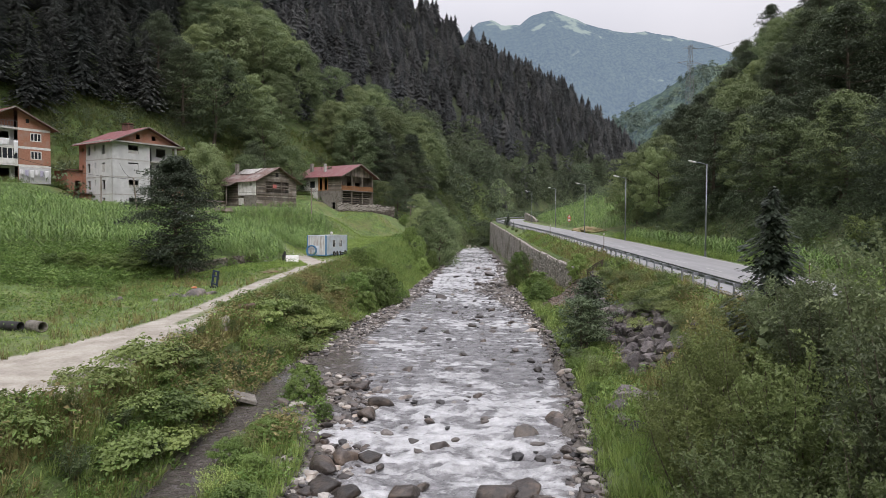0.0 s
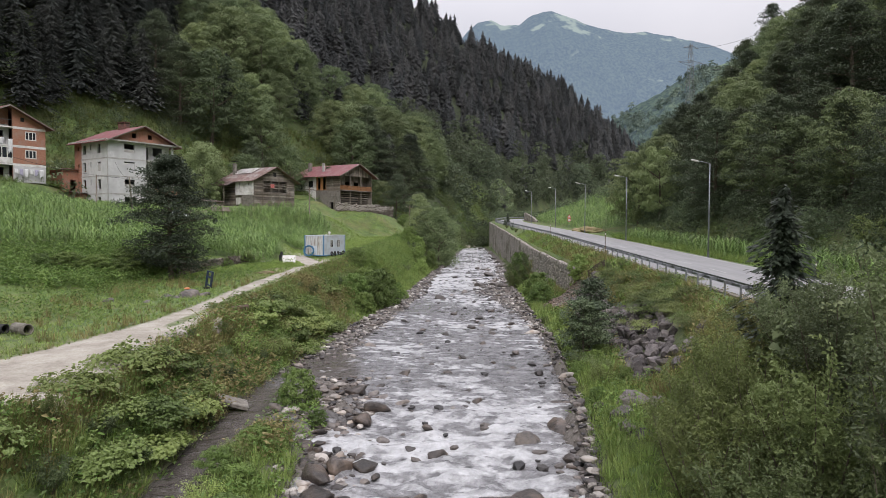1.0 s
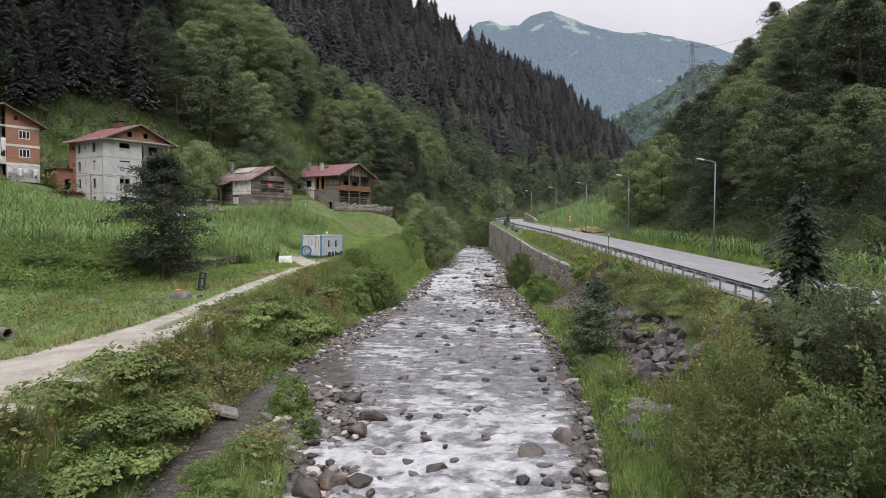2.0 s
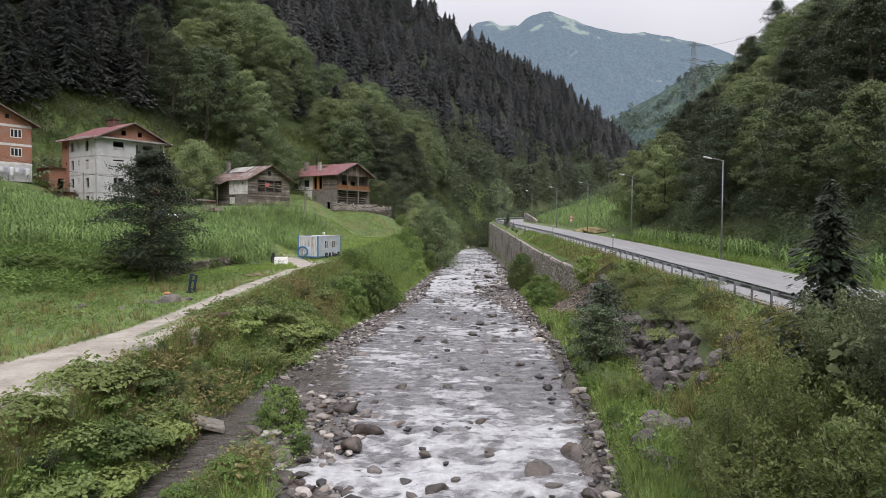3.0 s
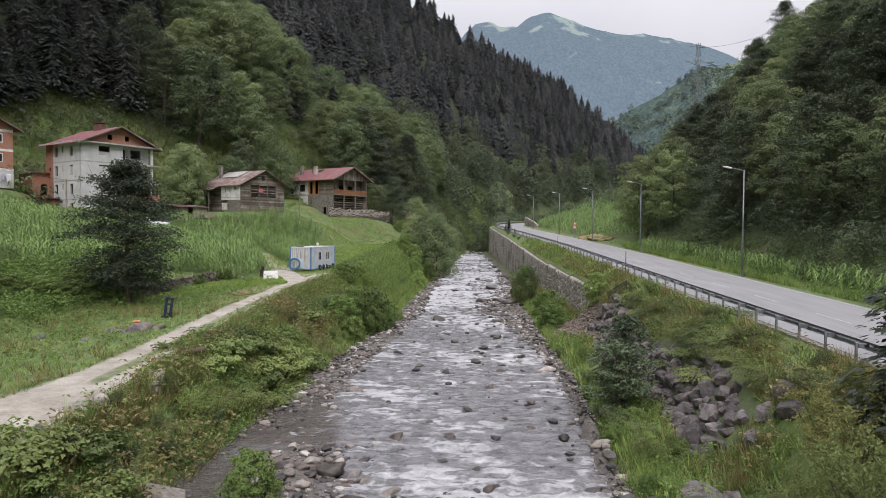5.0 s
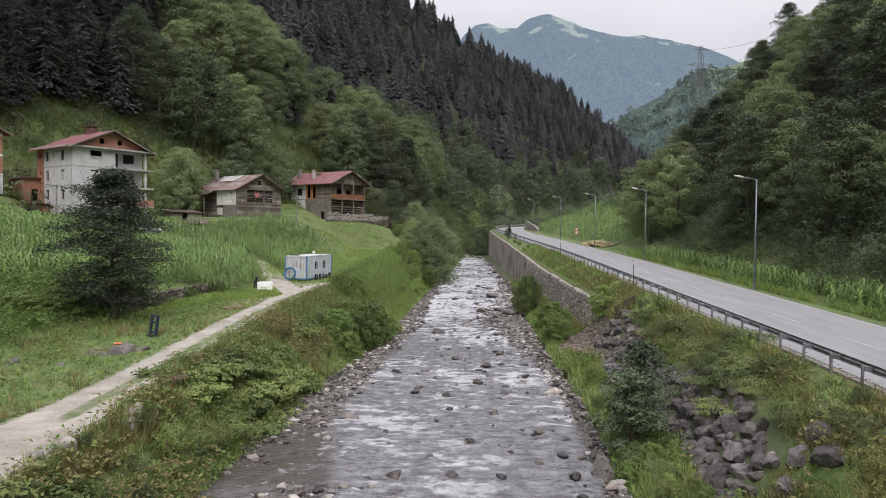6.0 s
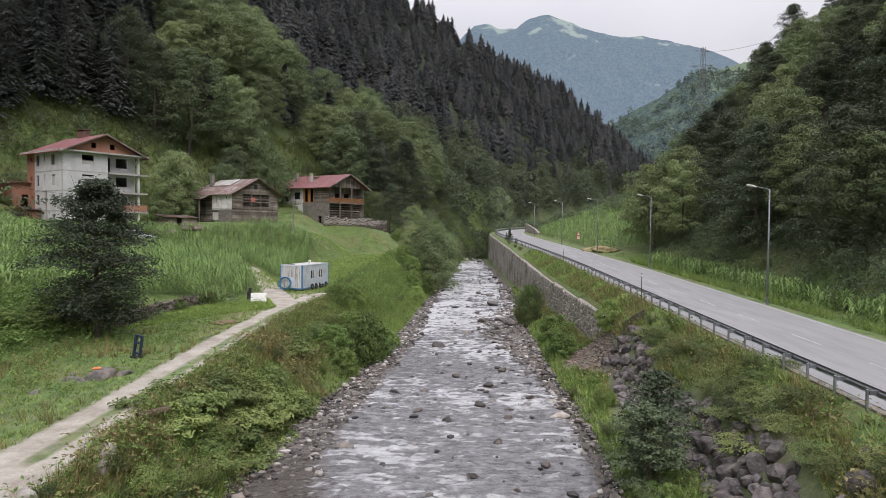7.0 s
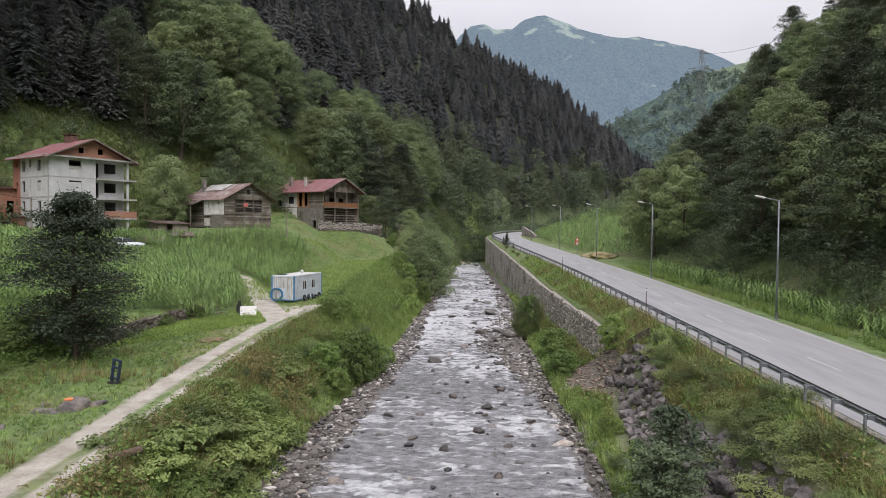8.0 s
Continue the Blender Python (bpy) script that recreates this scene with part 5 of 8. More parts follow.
# ---- red-roofed farmhouse ----
def farmhouse():
    W, L, H, R, B = 11.0, 14.0, 8.3, 10.9, 4.6
    ob = house_root(-27.0, 150.3, 12.6, 57, "timber farmhouse with red roof, balcony and stone base")
    m = W / 2
    # stone and slatted lower floor
    wall_part("stone_base", 7.5, B, 0.4, [(2.0, 3.0, 0.2, 2.0)], M_rubble, ob, side_left(L), "rubble stone base", -2.0)
    wall_part("stone_base", L - 7.5, B, 0.3, [], M_white, ob, side_left(L) @ pose(7.5, 0, 0), "whitewashed base", -1.0)
    boards("slatted_front", W - 0.5, B, pose(0.3, 0.9, 0), M_wood, ob, 0.5, 0.26, base=0.1, seed=21)
    # near-black, so that the gaps between the slats read as shaded
    boxes("inner_wall", [(0.5, W - 0.5, 4.0, 4.1, 0, B)], M_dark, ob)
    for q in (0.15, 3.6, 7.2, W - 0.15):
        boxes("post", [(q - 0.11, q + 0.11, 0.0, 0.22, -1.0, H)], M_wood, ob)
    boxes("floor_slab", [(0.0, W, -0.1, L, B, B + 0.2)], M_wood, ob)
    boxes("balcony_rail", [(0, W, -0.08, 0.0, B + 1.1, B + 1.2), (0, W, -0.08, 0.0, B + 0.25, B + 0.36)] + [(0.08 + 0.2 * q, 0.2 + 0.2 * q, -0.06, -0.02, B + 0.36, B + 1.1) for q in range(54)], M_freshwood, ob, "orange-brown wooden balcony railing")
    wall_part("wall", W, H, 0.15, [(1.2, 2.2, B + 0.3, B + 2.4), (3.5, 5.0, B + 1.0, B + 2.2), (6.4, 7.9, B + 1.0, B + 2.2)], M_wood, ob, pose(0, 1.6, 0), "", B + 0.2)
    prism("gable", [(0.05, H), (W - 0.05, H), (m, R - 0.1)], 0.1, M_wood, ob, pose(0, 0.08, 0))

    def roofline(x):
        return H + (R - H) * (1 - abs(x - m) / m) - 0.05
    boards("gable_boarding", W - 0.2, R, pose(0.1, 0.0, 0), M_wood, ob, 0.24, 0.02, upright=True, clip=roofline, base=H - 0.3, seed=22)
    # valley side: timber, orange doors, then white rooms
    boards("boarding", 4.2, H, side_left(L), M_wood, ob, 0.22, 0.015, base=B + 0.05, seed=23)
    wall_part("door_bay", 3.2, H, 0.12, [(0.25, 1.1, B + 0.3, H - 0.5), (1.9, 2.7, B + 0.3, H - 0.5)], M_freshwood, ob, side_left(L) @ pose(4.2, 0.05, 0), "orange-brown timber bay with dark openings", B)
    wall_part("white_wall", L - 7.4, H, 0.2, [(1.0, 2.6, B + 0.9, B + 2.4), (4.7, 5.9, B + 0.5, B + 2.3)], M_white, ob, side_left(L) @ pose(7.4, 0, 0), "whitewashed wall", B)
    window(ob, 8.4, 10.0, B + 0.9, B + 2.4, side_left(L), M_dark, 2)
    window(ob, 12.1, 13.3, B + 0.5, B + 2.3, side_left(L), M_dark, 1)
    wall_part("wall", L, H, 0.2, [], M_wood, ob, side_right(W), "", -1.0)
    wall_part("wall", W - 0.4, H, 0.2, [], M_wood, ob, Matrix.Translation((-0.2, 0, 0)) @ back(W, L), "", -1.0)
    for lf in (True, False):
        roof_side("roof", W, L, H + 0.05, R, 1.2, 0.8, 1.2, lf, M_redroof, ob)
        x0 = -1.2 if lf else W + 1.2
        zz = H + 0.05 - (R - H) / m * 1.2
        prism("bargeboard", [(x0, zz - 0.2), (x0, zz + 0.04), (m, R + 0.05), (m, R - 0.2)], 0.05, M_wood, ob, pose(0, -1.27, 0))
    boxes("side_roof", [(-3.4, -0.05, 10.2, L + 1.6, H - 1.0, H - 0.9)], M_redroof, ob)
    boxes("porch_post", [(-3.2, -3.05, 10.4, 10.55, 1, H - 1.0), (-3.2, -3.05, L + 1.3, L + 1.45, 1, H - 1.0)], M_wood, ob)
    for a, c, s in ((2.0, 7.0, 0.25), (2.6, 12.0, 0.35)):
        boxes("chimney", [(a - s, a + s, c - s, c + s, H + 0.6, R + (0.25 if s < 0.3 else 0.55))], M_concrete if s < 0.3 else M_rubble, ob)
    boxes("antenna", [(2.9, 2.95, 9.0, 9.05, R - 1.6, R + 1.5), (2.2, 3.7, 9.0, 9.04, R + 0.75, R + 0.8), (2.2, 3.7, 9.0, 9.04, R + 0.3, R + 0.34)], M_dark, ob)
    boxes("prop", [(-0.6, -0.5, 1.0, 1.1, -2, B)], M_wood, ob)
    return ob


farmhouse()


# ---- rough stones ----
def stone_mesh(name, seed, sub=2, flat=0.75, sharp=0.25):
    """A rough stone: a lumpy ball with planes broken off it."""
    bm = bmesh.new()
    bmesh.ops.create_icosphere(bm, subdivisions=sub, radius=1.0)
    r = random.Random(seed)
    off = Vector((r.uniform(-50, 50), r.uniform(-50, 50), r.uniform(-50, 50)))
    cuts = [(Vector((r.gauss(0, 1), r.gauss(0, 1), r.gauss(0, 1))).normalized(), r.uniform(0.5, 0.82)) for _ in range(13)]
    ax, ay = r.uniform(0.85, 1.25), r.uniform(0.65, 0.95)
    for v in bm.verts:
        d = v.co.normalized()
        k = 1 + 0.42 * noise.noise(d * 1.1 + off) + 0.16 * noise.noise(d * 2.7 + off)
        p = d * k
        for n, dist in cuts:
            over = p.dot(n) - dist
            if over > 0:
                p = p - n * over * sharp
        p *= 1 + 0.05 * noise.noise(d * 6 + off)
        v.co = Vector((p.x * ax, p.y * ay, p.z * flat))
    me = bpy.data.meshes.new(name)
    bm.to_mesh(me)
    bm.free()
    me.polygons.foreach_set("use_smooth", np.full(len(me.polygons), sharp < 0.9))
    return me


ROUND = [stone_mesh("boulder", 200 + k, 3, 0.62, 0.85) for k in range(8)]
ANGULAR = [stone_mesh("quarry_boulder", 230 + k, 3, 0.85, 0.95) for k in range(8)]
M_pale = surface("pale_river_stone", (0.26, 0.235, 0.21), (0.42, 0.39, 0.36), 4, (0.30, 0.24, 0.19), 1.4, 0.7, 0.5, 25, 0.02, random=0.25)
for me_, mat_ in [(q, M_wetrock) for q in ROUND] + [(q, M_riprap) for q in ANGULAR]:
    me_.materials.append(mat_)


def in_material(pool, material):
    out = [q.copy() for q in pool]
    for q in out:
        q.materials.clear()
        q.materials.append(material)
    return out


DRY, PALE = in_material(ROUND, M_rock), in_material(ROUND, M_pale)
sr = random.Random(5)


def boulder(name, pool, x, y, z, s, label, group, squash=1.0):
    ob = tagged(new(name, pool[sr.randrange(len(pool))]), label, "rock", group)
    ob.matrix_basis = Matrix.Translation((x, y, z)) @ Euler((sr.uniform(-0.25, 0.25), sr.uniform(-0.25, 0.25), sr.uniform(0, 6.28))).to_matrix().to_4x4() @ Matrix.Diagonal((s, s * sr.uniform(0.8, 1.1), s * squash, 1))
    return ob


# river boulders that stand out
for x, y, s in ((-2.9, 37, 0.38), (4.35, 37, 0.42), (1.6, 46, 0.42), (-0.6, 37.1, 0.36), (-0.7, 25.1, 0.45), (-2.1, 72.7, 0.75), (-4.6, 56, 0.4), (-1.7, 21.2, 0.55), (-1.2, 21.8, 0.3), (1.2, 21.0, 0.6), (2.1, 21.5, 0.55), (2.7, 20.6, 0.5), (-4.0, 28.4, 0.5), (-3.6, 30, 0.55), (-4.15, 24, 0.55), (-3.25, 24.1, 0.4), (-4.9, 23.2, 0.6), (-5.8, 25.6, 0.55), (-3.6, 21.0, 0.5), (-4.5, 21.5, 0.5), (4.1, 27.9, 0.45), (4.0, 24.9, 0.4), (4.1, 21, 0.55), (-5.0, 32.8, 0.5), (0.9, 31.5, 0.3), (0.5, 33.2, 0.28), (-1.3, 27.9, 0.22), (3.1, 38.5, 0.25), (2.0, 40, 0.25), (0.2, 41.5, 0.3), (3.6, 43, 0.3), (-1.0, 50, 0.35), (1.0, 53, 0.4), (2.5, 50.5, 0.3), (-0.5, 61, 0.35), (1.7, 58, 0.45), (4.2, 55, 0.35), (3.0, 63, 0.4), (-2.8, 51.5, 0.35), (-3.6, 60.5, 0.3)):
    boulder("boulder", ROUND, x, y, float(water_z(y)) + 0.26 * s, s * (1.35 if y < 34 else 1.1), "dark wet rounded boulder in the river", "river boulders", 0.8)
for x, y, s in ((2.7, 26.6, 0.85), (-5.9, 45.2, 0.6), (-3.0, 26.5, 0.45), (-6.3, 27.3, 0.8), (5.2, 118, 1.0), (2.6, 52.3, 0.4), (-2.6, 56.5, 0.4)):
    boulder("boulder", DRY, x, y, float(water_z(y)) + 0.05 * s, s, "pale brown rounded boulder at the water's edge", "river boulders", 0.7)


# the right-hand bar's larger rocks, the long dark one, flat slabs and far ones
for x, y, s, pool in ((4.55, 105.3, 1.15, DRY), (4.65, 90.1, 0.85, DRY), (5.7, 86.8, 1.1, DRY), (2.4, 88.7, 0.85, ROUND), (4.0, 83.7, 0.6, DRY), (-4.4, 92.2, 0.85, ROUND), (-5.4, 77.2, 0.95, DRY), (-4.0, 79.5, 0.6, ROUND), (-5.6, 65.4, 0.5, ROUND), (-6.7, 60.4, 0.42, PALE), (4.8, 62.2, 0.45, ROUND), (3.6, 72.1, 0.6, ROUND), (0.6, 80, 0.55, DRY), (5.9, 81, 0.7, ROUND), (3.3, 90, 0.5, ROUND), (2.0, 96.5, 0.5, ROUND), (-0.6, 102, 0.55, ROUND), (1.4, 110, 0.6, ROUND), (3.2, 121, 0.7, ROUND), (6.6, 112, 0.7, DRY), (7.4, 127, 0.9, DRY), (7.9, 141, 0.9, ROUND), (8.2, 155, 1.0, DRY), (8.4, 179, 1.2, ROUND), (2.5, 226, 1.6, PALE), (5.0, 229, 1.3, DRY), (6.8, 219, 1.1, ROUND), (-3.3, 107.8, 0.8, ROUND), (-2.3, 131, 0.8, ROUND), (-4.5, 98, 0.7, DRY), (5.9, 52.6, 0.5, ROUND), (5.4, 50.9, 0.55, PALE), (5.5, 54.3, 0.4, PALE), (-6.9, 55.2, 0.5, DRY), (-8.0, 57.5, 0.45, PALE), (-9.0, 54.2, 0.4, ROUND)):
    boulder("boulder", pool, x, y, float(water_z(y)) + 0.16 * s, s, "rough angular boulder on the river's stony bar", "river boulders", 0.75)


def bar_places(n, r):
    """Stony margins and bars of the river: places."""
    out = []
    while len(out) < n:
        y = 17 + 113 * r.random() ** 1.4
        xl, xr_ = float(along(y, RL_Y, RL_X)), float(along(y, RR_Y, RR_X))
        k = r.random()
        if k < 0.42:
            if y < 37:
                x = -3.3 - abs(r.gauss(0, 1.5 if y < 26 else 2.4))
                if x < (-6.4 if y < 26.5 else -8.4):
                    continue
            else:
                x = r.uniform(xl - 0.6, float(along(y, BAR_Y, BAR_X)) + 0.5 * r.gauss(0, 0.7))
        elif k < 0.93:
            if y < 60 and r.random() < 0.6:
                continue
            x = r.uniform(float(along(y, RBAR_Y, RBAR_X)) + 0.5 * r.gauss(0, 0.8), xr_ + 0.25)
        else:
            x = r.uniform(xl + 1, xr_ - 0.3)
        out.append((x, y))
    return out


r_ = random.Random(9)
for x, y in bar_places(290, r_):
    s = r_.uniform(0.14, 0.30) if r_.random() < 0.7 else r_.uniform(0.28, 0.5)
    z = max(float(water_z(y)) + 0.02, float(height(np.array([x]), np.array([y]))[0]) + 0.05)
    boulder("stone", (ROUND, ROUND, ROUND, DRY, DRY, PALE)[r_.randrange(6)], x, y, z, s, "rounded river stone on the stony margin", "margin stones", 0.7)

for k in range(120):
    y = r_.uniform(19.5, 36)
    x = r_.uniform(-6.2 if y < 27 else -7.8, -3.4) + 0.4 * r_.gauss(0, 1)
    s = r_.uniform(0.16, 0.42)
    z = max(float(water_z(y)) + 0.02, float(height(np.array([x]), np.array([y]))[0]) + 0.05)
    boulder("spit_stone", (ROUND, ROUND, DRY, ROUND, PALE)[r_.randrange(5)], x, y, z, s, "dark rounded stone on the river's gravel spit", "spit stones", 0.75)

# small cobbles, past counting
cob = []
for k in range(6):
    bm = bmesh.new()
    bmesh.ops.create_icosphere(bm, subdivisions=1, radius=1.0)
    rr = random.Random(300 + k)
    for v in bm.verts:
        v.co *= rr.uniform(0.7, 1.2)
        v.co.y *= 0.75
        v.co.z *= 0.5
    cob.append((np.array([v.co[:] for v in bm.verts]), np.array([[q.index for q in f.verts] for f in bm.faces])))
    bm.free()


def cobble_material(name, tones):
    m, nt, b = mk(name)
    ramp = nd(nt, "ValToRGB")
    ramp.color_ramp.interpolation = "LINEAR"
    while len(ramp.color_ramp.elements) < len(tones):
        ramp.color_ramp.elements.new(0.5)
    for e, (pos, c) in zip(ramp.color_ramp.elements, tones):
        e.position = pos
        e.color = (*c, 1)
    nt.links.new(nd(nt, "NewGeometry").outputs["Random Per Island"], ramp.inputs[0])
    tone = nd(nt, "HueSaturation")
    nt.links.new(maths(nt, "ADD", maths(nt, "MULTIPLY", noise_fac(nt, 12), 0.5), 0.75), tone.inputs["Value"])
    nt.links.new(ramp.outputs["Color"], tone.inputs["Color"])
    nt.links.new(tone.outputs["Color"], b.inputs["Base Color"])
    b.inputs["Roughness"].default_value = 0.55
    return m


M_cobble = cobble_material("cobbles", ((0.0, (0.025, 0.023, 0.024)), (0.35, (0.055, 0.047, 0.044)), (0.6, (0.14, 0.115, 0.10)), (0.82, (0.22, 0.20, 0.18)), (1.0, (0.46, 0.43, 0.40))))
groups = []
for k in range(6):
    p = np.array(bar_places(1900, r_))
    n = len(p)
    hz, wz = height(p[:, 0], p[:, 1]), water_z(p[:, 1])
    ok = hz > wz - 0.38
    p, hz, wz, n = p[ok], hz[ok], wz[ok], int(ok.sum())
    sc = 0.05 + 0.24 * hs.random(n) ** 3
    z = np.where(hz > wz - 0.05, hz + 0.02, wz + 0.02 + 0.2 * sc)
    groups.append((*cob[k], np.column_stack([p, z]), sc, hs.random(n) * 6.28, hs.random(n)))
stuff("cobbles", groups, M_cobble, "grey, brown and pale cobbles along the river's margins", "stones")
M_darkstone = cobble_material("wet_stones", ((0.0, (0.018, 0.017, 0.018)), (0.7, (0.05, 0.045, 0.043)), (0.9, (0.10, 0.085, 0.075)), (1.0, (0.3, 0.28, 0.26))))
groups = []
for k in range(6):
    n = 62
    y = 24 + 130 * hs.random(n) ** 1.5
    xl, xr_ = along(y, RL_Y, RL_X), along(y, RR_Y, RR_X)
    x = xl + 1 + (xr_ - xl - 1.3) * hs.random(n) ** 0.62
    sc = 0.10 + 0.24 * hs.random(n) ** 2.2
    groups.append((*cob[k], np.column_stack([x, y, water_z(y) + 0.02 + 0.10 * sc]), sc, hs.random(n) * 6.28, hs.random(n)))
stuff("river_stones", groups, M_darkstone, "dark wet stones breaking the river's surface", "stones")
M_debris = cobble_material("brown_debris", ((0.0, (0.07, 0.05, 0.04)), (0.5, (0.16, 0.115, 0.085)), (1.0, (0.26, 0.20, 0.16))))
groups = []
for k in range(4):
    n = 420
    q, d = hs.random(n) * 6.28, np.sqrt(hs.random(n)) * 1.9
    x, y = 9.6 + np.cos(q) * d * 1.15, 63 + np.sin(q) * d * 3.0
    groups.append((*cob[k], np.column_stack([x, y, height(x, y) + 0.03]), 0.05 + 0.13 * hs.random(n) ** 2, hs.random(n) * 6.28, hs.random(n)))
stuff("debris", groups, M_debris, "brown stony debris on the bank below the wall", "stones")

# ---- boulder slope below the road ----
rp = random.Random(15)
placed = []
for k in range(5200):
    y = rp.uniform(33.2, 60.5)
    c = 10.3 + 0.6 * math.sin(y * 0.35)
    half = 1.15 if y < 44 else 0.95
    x = c + rp.uniform(-half, half) - (0.25 if y < 46 else -0.25)
    s = (rp.uniform(0.3, 0.45) if rp.random() < 0.55 else rp.uniform(0.45, 0.72)) * (1.05 if y < 44 else 0.9)
    if len(placed) > 250:
        break
    if any((x - a) ** 2 + (y - b_) ** 2 < (0.40 * (s + q)) ** 2 for a, b_, q in placed):
        continue
    placed.append((x, y, s))
    boulder("quarry_boulder", ANGULAR, x, y, float(height(np.array([x]), np.array([y]))[0]) + 0.12 * s, s, "rough grey-purple boulder of the slope protection", "slope boulders")
for x, y, s in ((6.9, 28.6, 0.8), (7.7, 29.6, 0.9), (8.4, 29.2, 0.6), (7.2, 30.4, 0.6), (6.6, 27.3, 0.6), (6.2, 30.0, 0.45), (7.1, 26.3, 0.5), (12.6, 34, 0.6), (13.0, 37.5, 0.5), (11.4, 31.4, 0.75), (11.0, 32.7, 0.6), (11.9, 32.9, 0.7), (12.5, 31.6, 0.55), (10.3, 31.9, 0.55)):
    boulder("quarry_boulder", ANGULAR, x, y, float(height(np.array([x]), np.array([y]))[0]) - 0.05 * s, s, "large rough boulder on the grassy bank", "slope boulders")
for x, y, s in ((-18.3, 45.5, 1.25), (-19.3, 44.9, 0.8), (-20, 46, 0.45), (-17.6, 46.2, 0.6), (-19.8, 42.6, 0.4), (-22.5, 43, 0.45)):
    boulder("field_stone", DRY, x, y, float(height(np.array([x]), np.array([y]))[0]) - 0.05 * s, s * 0.9, "pale field stone beside the dirt track", "field stones")

for x, y, s in ((-13.4, 37.9, 0.36), (-12.9, 35.7, 0.8), (-12.6, 34.9, 0.55), (-13.4, 36.2, 0.45), (-13.2, 31.5, 0.6), (-13.5, 30.7, 0.4), (-12.9, 32.2, 0.35), (-13.3, 28.6, 0.3), (-11.9, 36.4, 0.3)):
    boulder("field_stone", PALE if s > 0.38 else DRY, x, y, float(height(np.array([x]), np.array([y]))[0]) + 0.1 * s, s, "pale broken stone tipped over the edge of the track", "field stones")

# ---- guardrail ----
def offset_line(line, off):
    p = np.asarray(line, float)
    d = np.gradient(p[:, :2], axis=0)
    d /= np.linalg.norm(d, axis=1)[:, None]
    return np.column_stack([p[:, 0] + d[:, 1] * off, p[:, 1] - d[:, 0] * off, p[:, 2]])


def resample(line, gap):
    s = np.concatenate([[0], np.cumsum(np.hypot(*np.diff(line[:, :2], axis=0).T))])
    t = np.arange(0, s[-1], gap)
    return np.column_stack([np.interp(t, s, line[:, k]) for k in range(3)])


rail_line = offset_line(ROAD3, -4.3)
rail_line = rail_line[(rail_line[:, 1] > -20) & (rail_line[:, 0] < 75)]
guardrail = tagged(new("guardrail"), "grey galvanised steel guardrail along the road edge", "guardrail")
fine = resample(rail_line, 0.5)
prof = ((0.0, 0.44), (0.05, 0.47), (0.05, 0.54), (0.0, 0.58), (0.0, 0.61), (0.05, 0.65), (0.05, 0.72), (0.0, 0.75))
d_ = np.gradient(fine[:, :2], axis=0)
d_ /= np.linalg.norm(d_, axis=1)[:, None]
sd = np.column_stack([d_[:, 1], -d_[:, 0]])
cols = [np.column_stack([fine[:, :2] + sd * o, fine[:, 2] + zz]) for o, zz in prof] + [np.column_stack([fine[:, :2] + sd * (o - 0.012), fine[:, 2] + zz]) for o, zz in prof[::-1]]
cols.append(cols[0])
vv = np.stack(cols, 1)
put("beam", quick_mesh("rail_beam", vv.reshape(-1, 3), grid_faces(vv.shape[1], vv.shape[0])), M_steel, guardrail)
bm = bmesh.new()
box(bm, -0.05, 0.05, -0.035, 0.035, -0.9, 0.72)
bmesh.ops.bevel(bm, geom=bm.edges[:], offset=0.012, segments=1, affect="EDGES")
post_me = bpy.data.meshes.new("rail_post")
bm.to_mesh(post_me)
bm.free()
post_me.materials.append(M_steel)
bm = bmesh.new()
box(bm, 0.0, 0.30, -0.04, 0.04, 0.52, 0.68)
block_me = bpy.data.meshes.new("spacer")
bm.to_mesh(block_me)
bm.free()
block_me.materials.append(M_steel)
for p, q in zip(resample(rail_line, 2.0)[:-1], resample(rail_line, 2.0)[1:]):
    a = math.atan2(q[1] - p[1], q[0] - p[0]) - math.pi / 2
    base = Matrix.Translation(p) @ Matrix.Rotation(a, 4, "Z")
    put("post", post_me, None, guardrail, m=base @ Matrix.Translation((-0.36, 0, 0)))
    put("spacer", block_me, None, guardrail, m=base @ Matrix.Translation((-0.3, 0, 0)))

# concrete edge and lane paint
edge_strip = tagged(put("gutter", ribbon(ROAD3, -4.4, -4.06, -0.02, 0.3), M_rubble), "worn concrete gutter along the road edge", "gutter", kind="structure")
dash_line = resample(ROAD3, 0.5)
DL = dash_line[dash_line[:, 1] < 205]
y0 = 40.7
for k in range(-4, 24):
    ya = y0 + 7.2 * k
    if ya < 196:
        seg = np.column_stack([np.interp(np.linspace(ya, ya + 3.2, 6), DL[:, 1], DL[:, c]) for c in range(3)])
        tagged(put("lane_marking", ribbon(seg, -0.06, 0.06, 0.008), M_line), "worn white dash of the road's centre line", "road marking", "centre line dashes", "structure")
for off in (3.75,):
    tagged(put("edge_line", ribbon(ROAD3, off - 0.06, off + 0.06, 0.008), M_line), "faded white edge line of the road", "road marking", kind="structure")


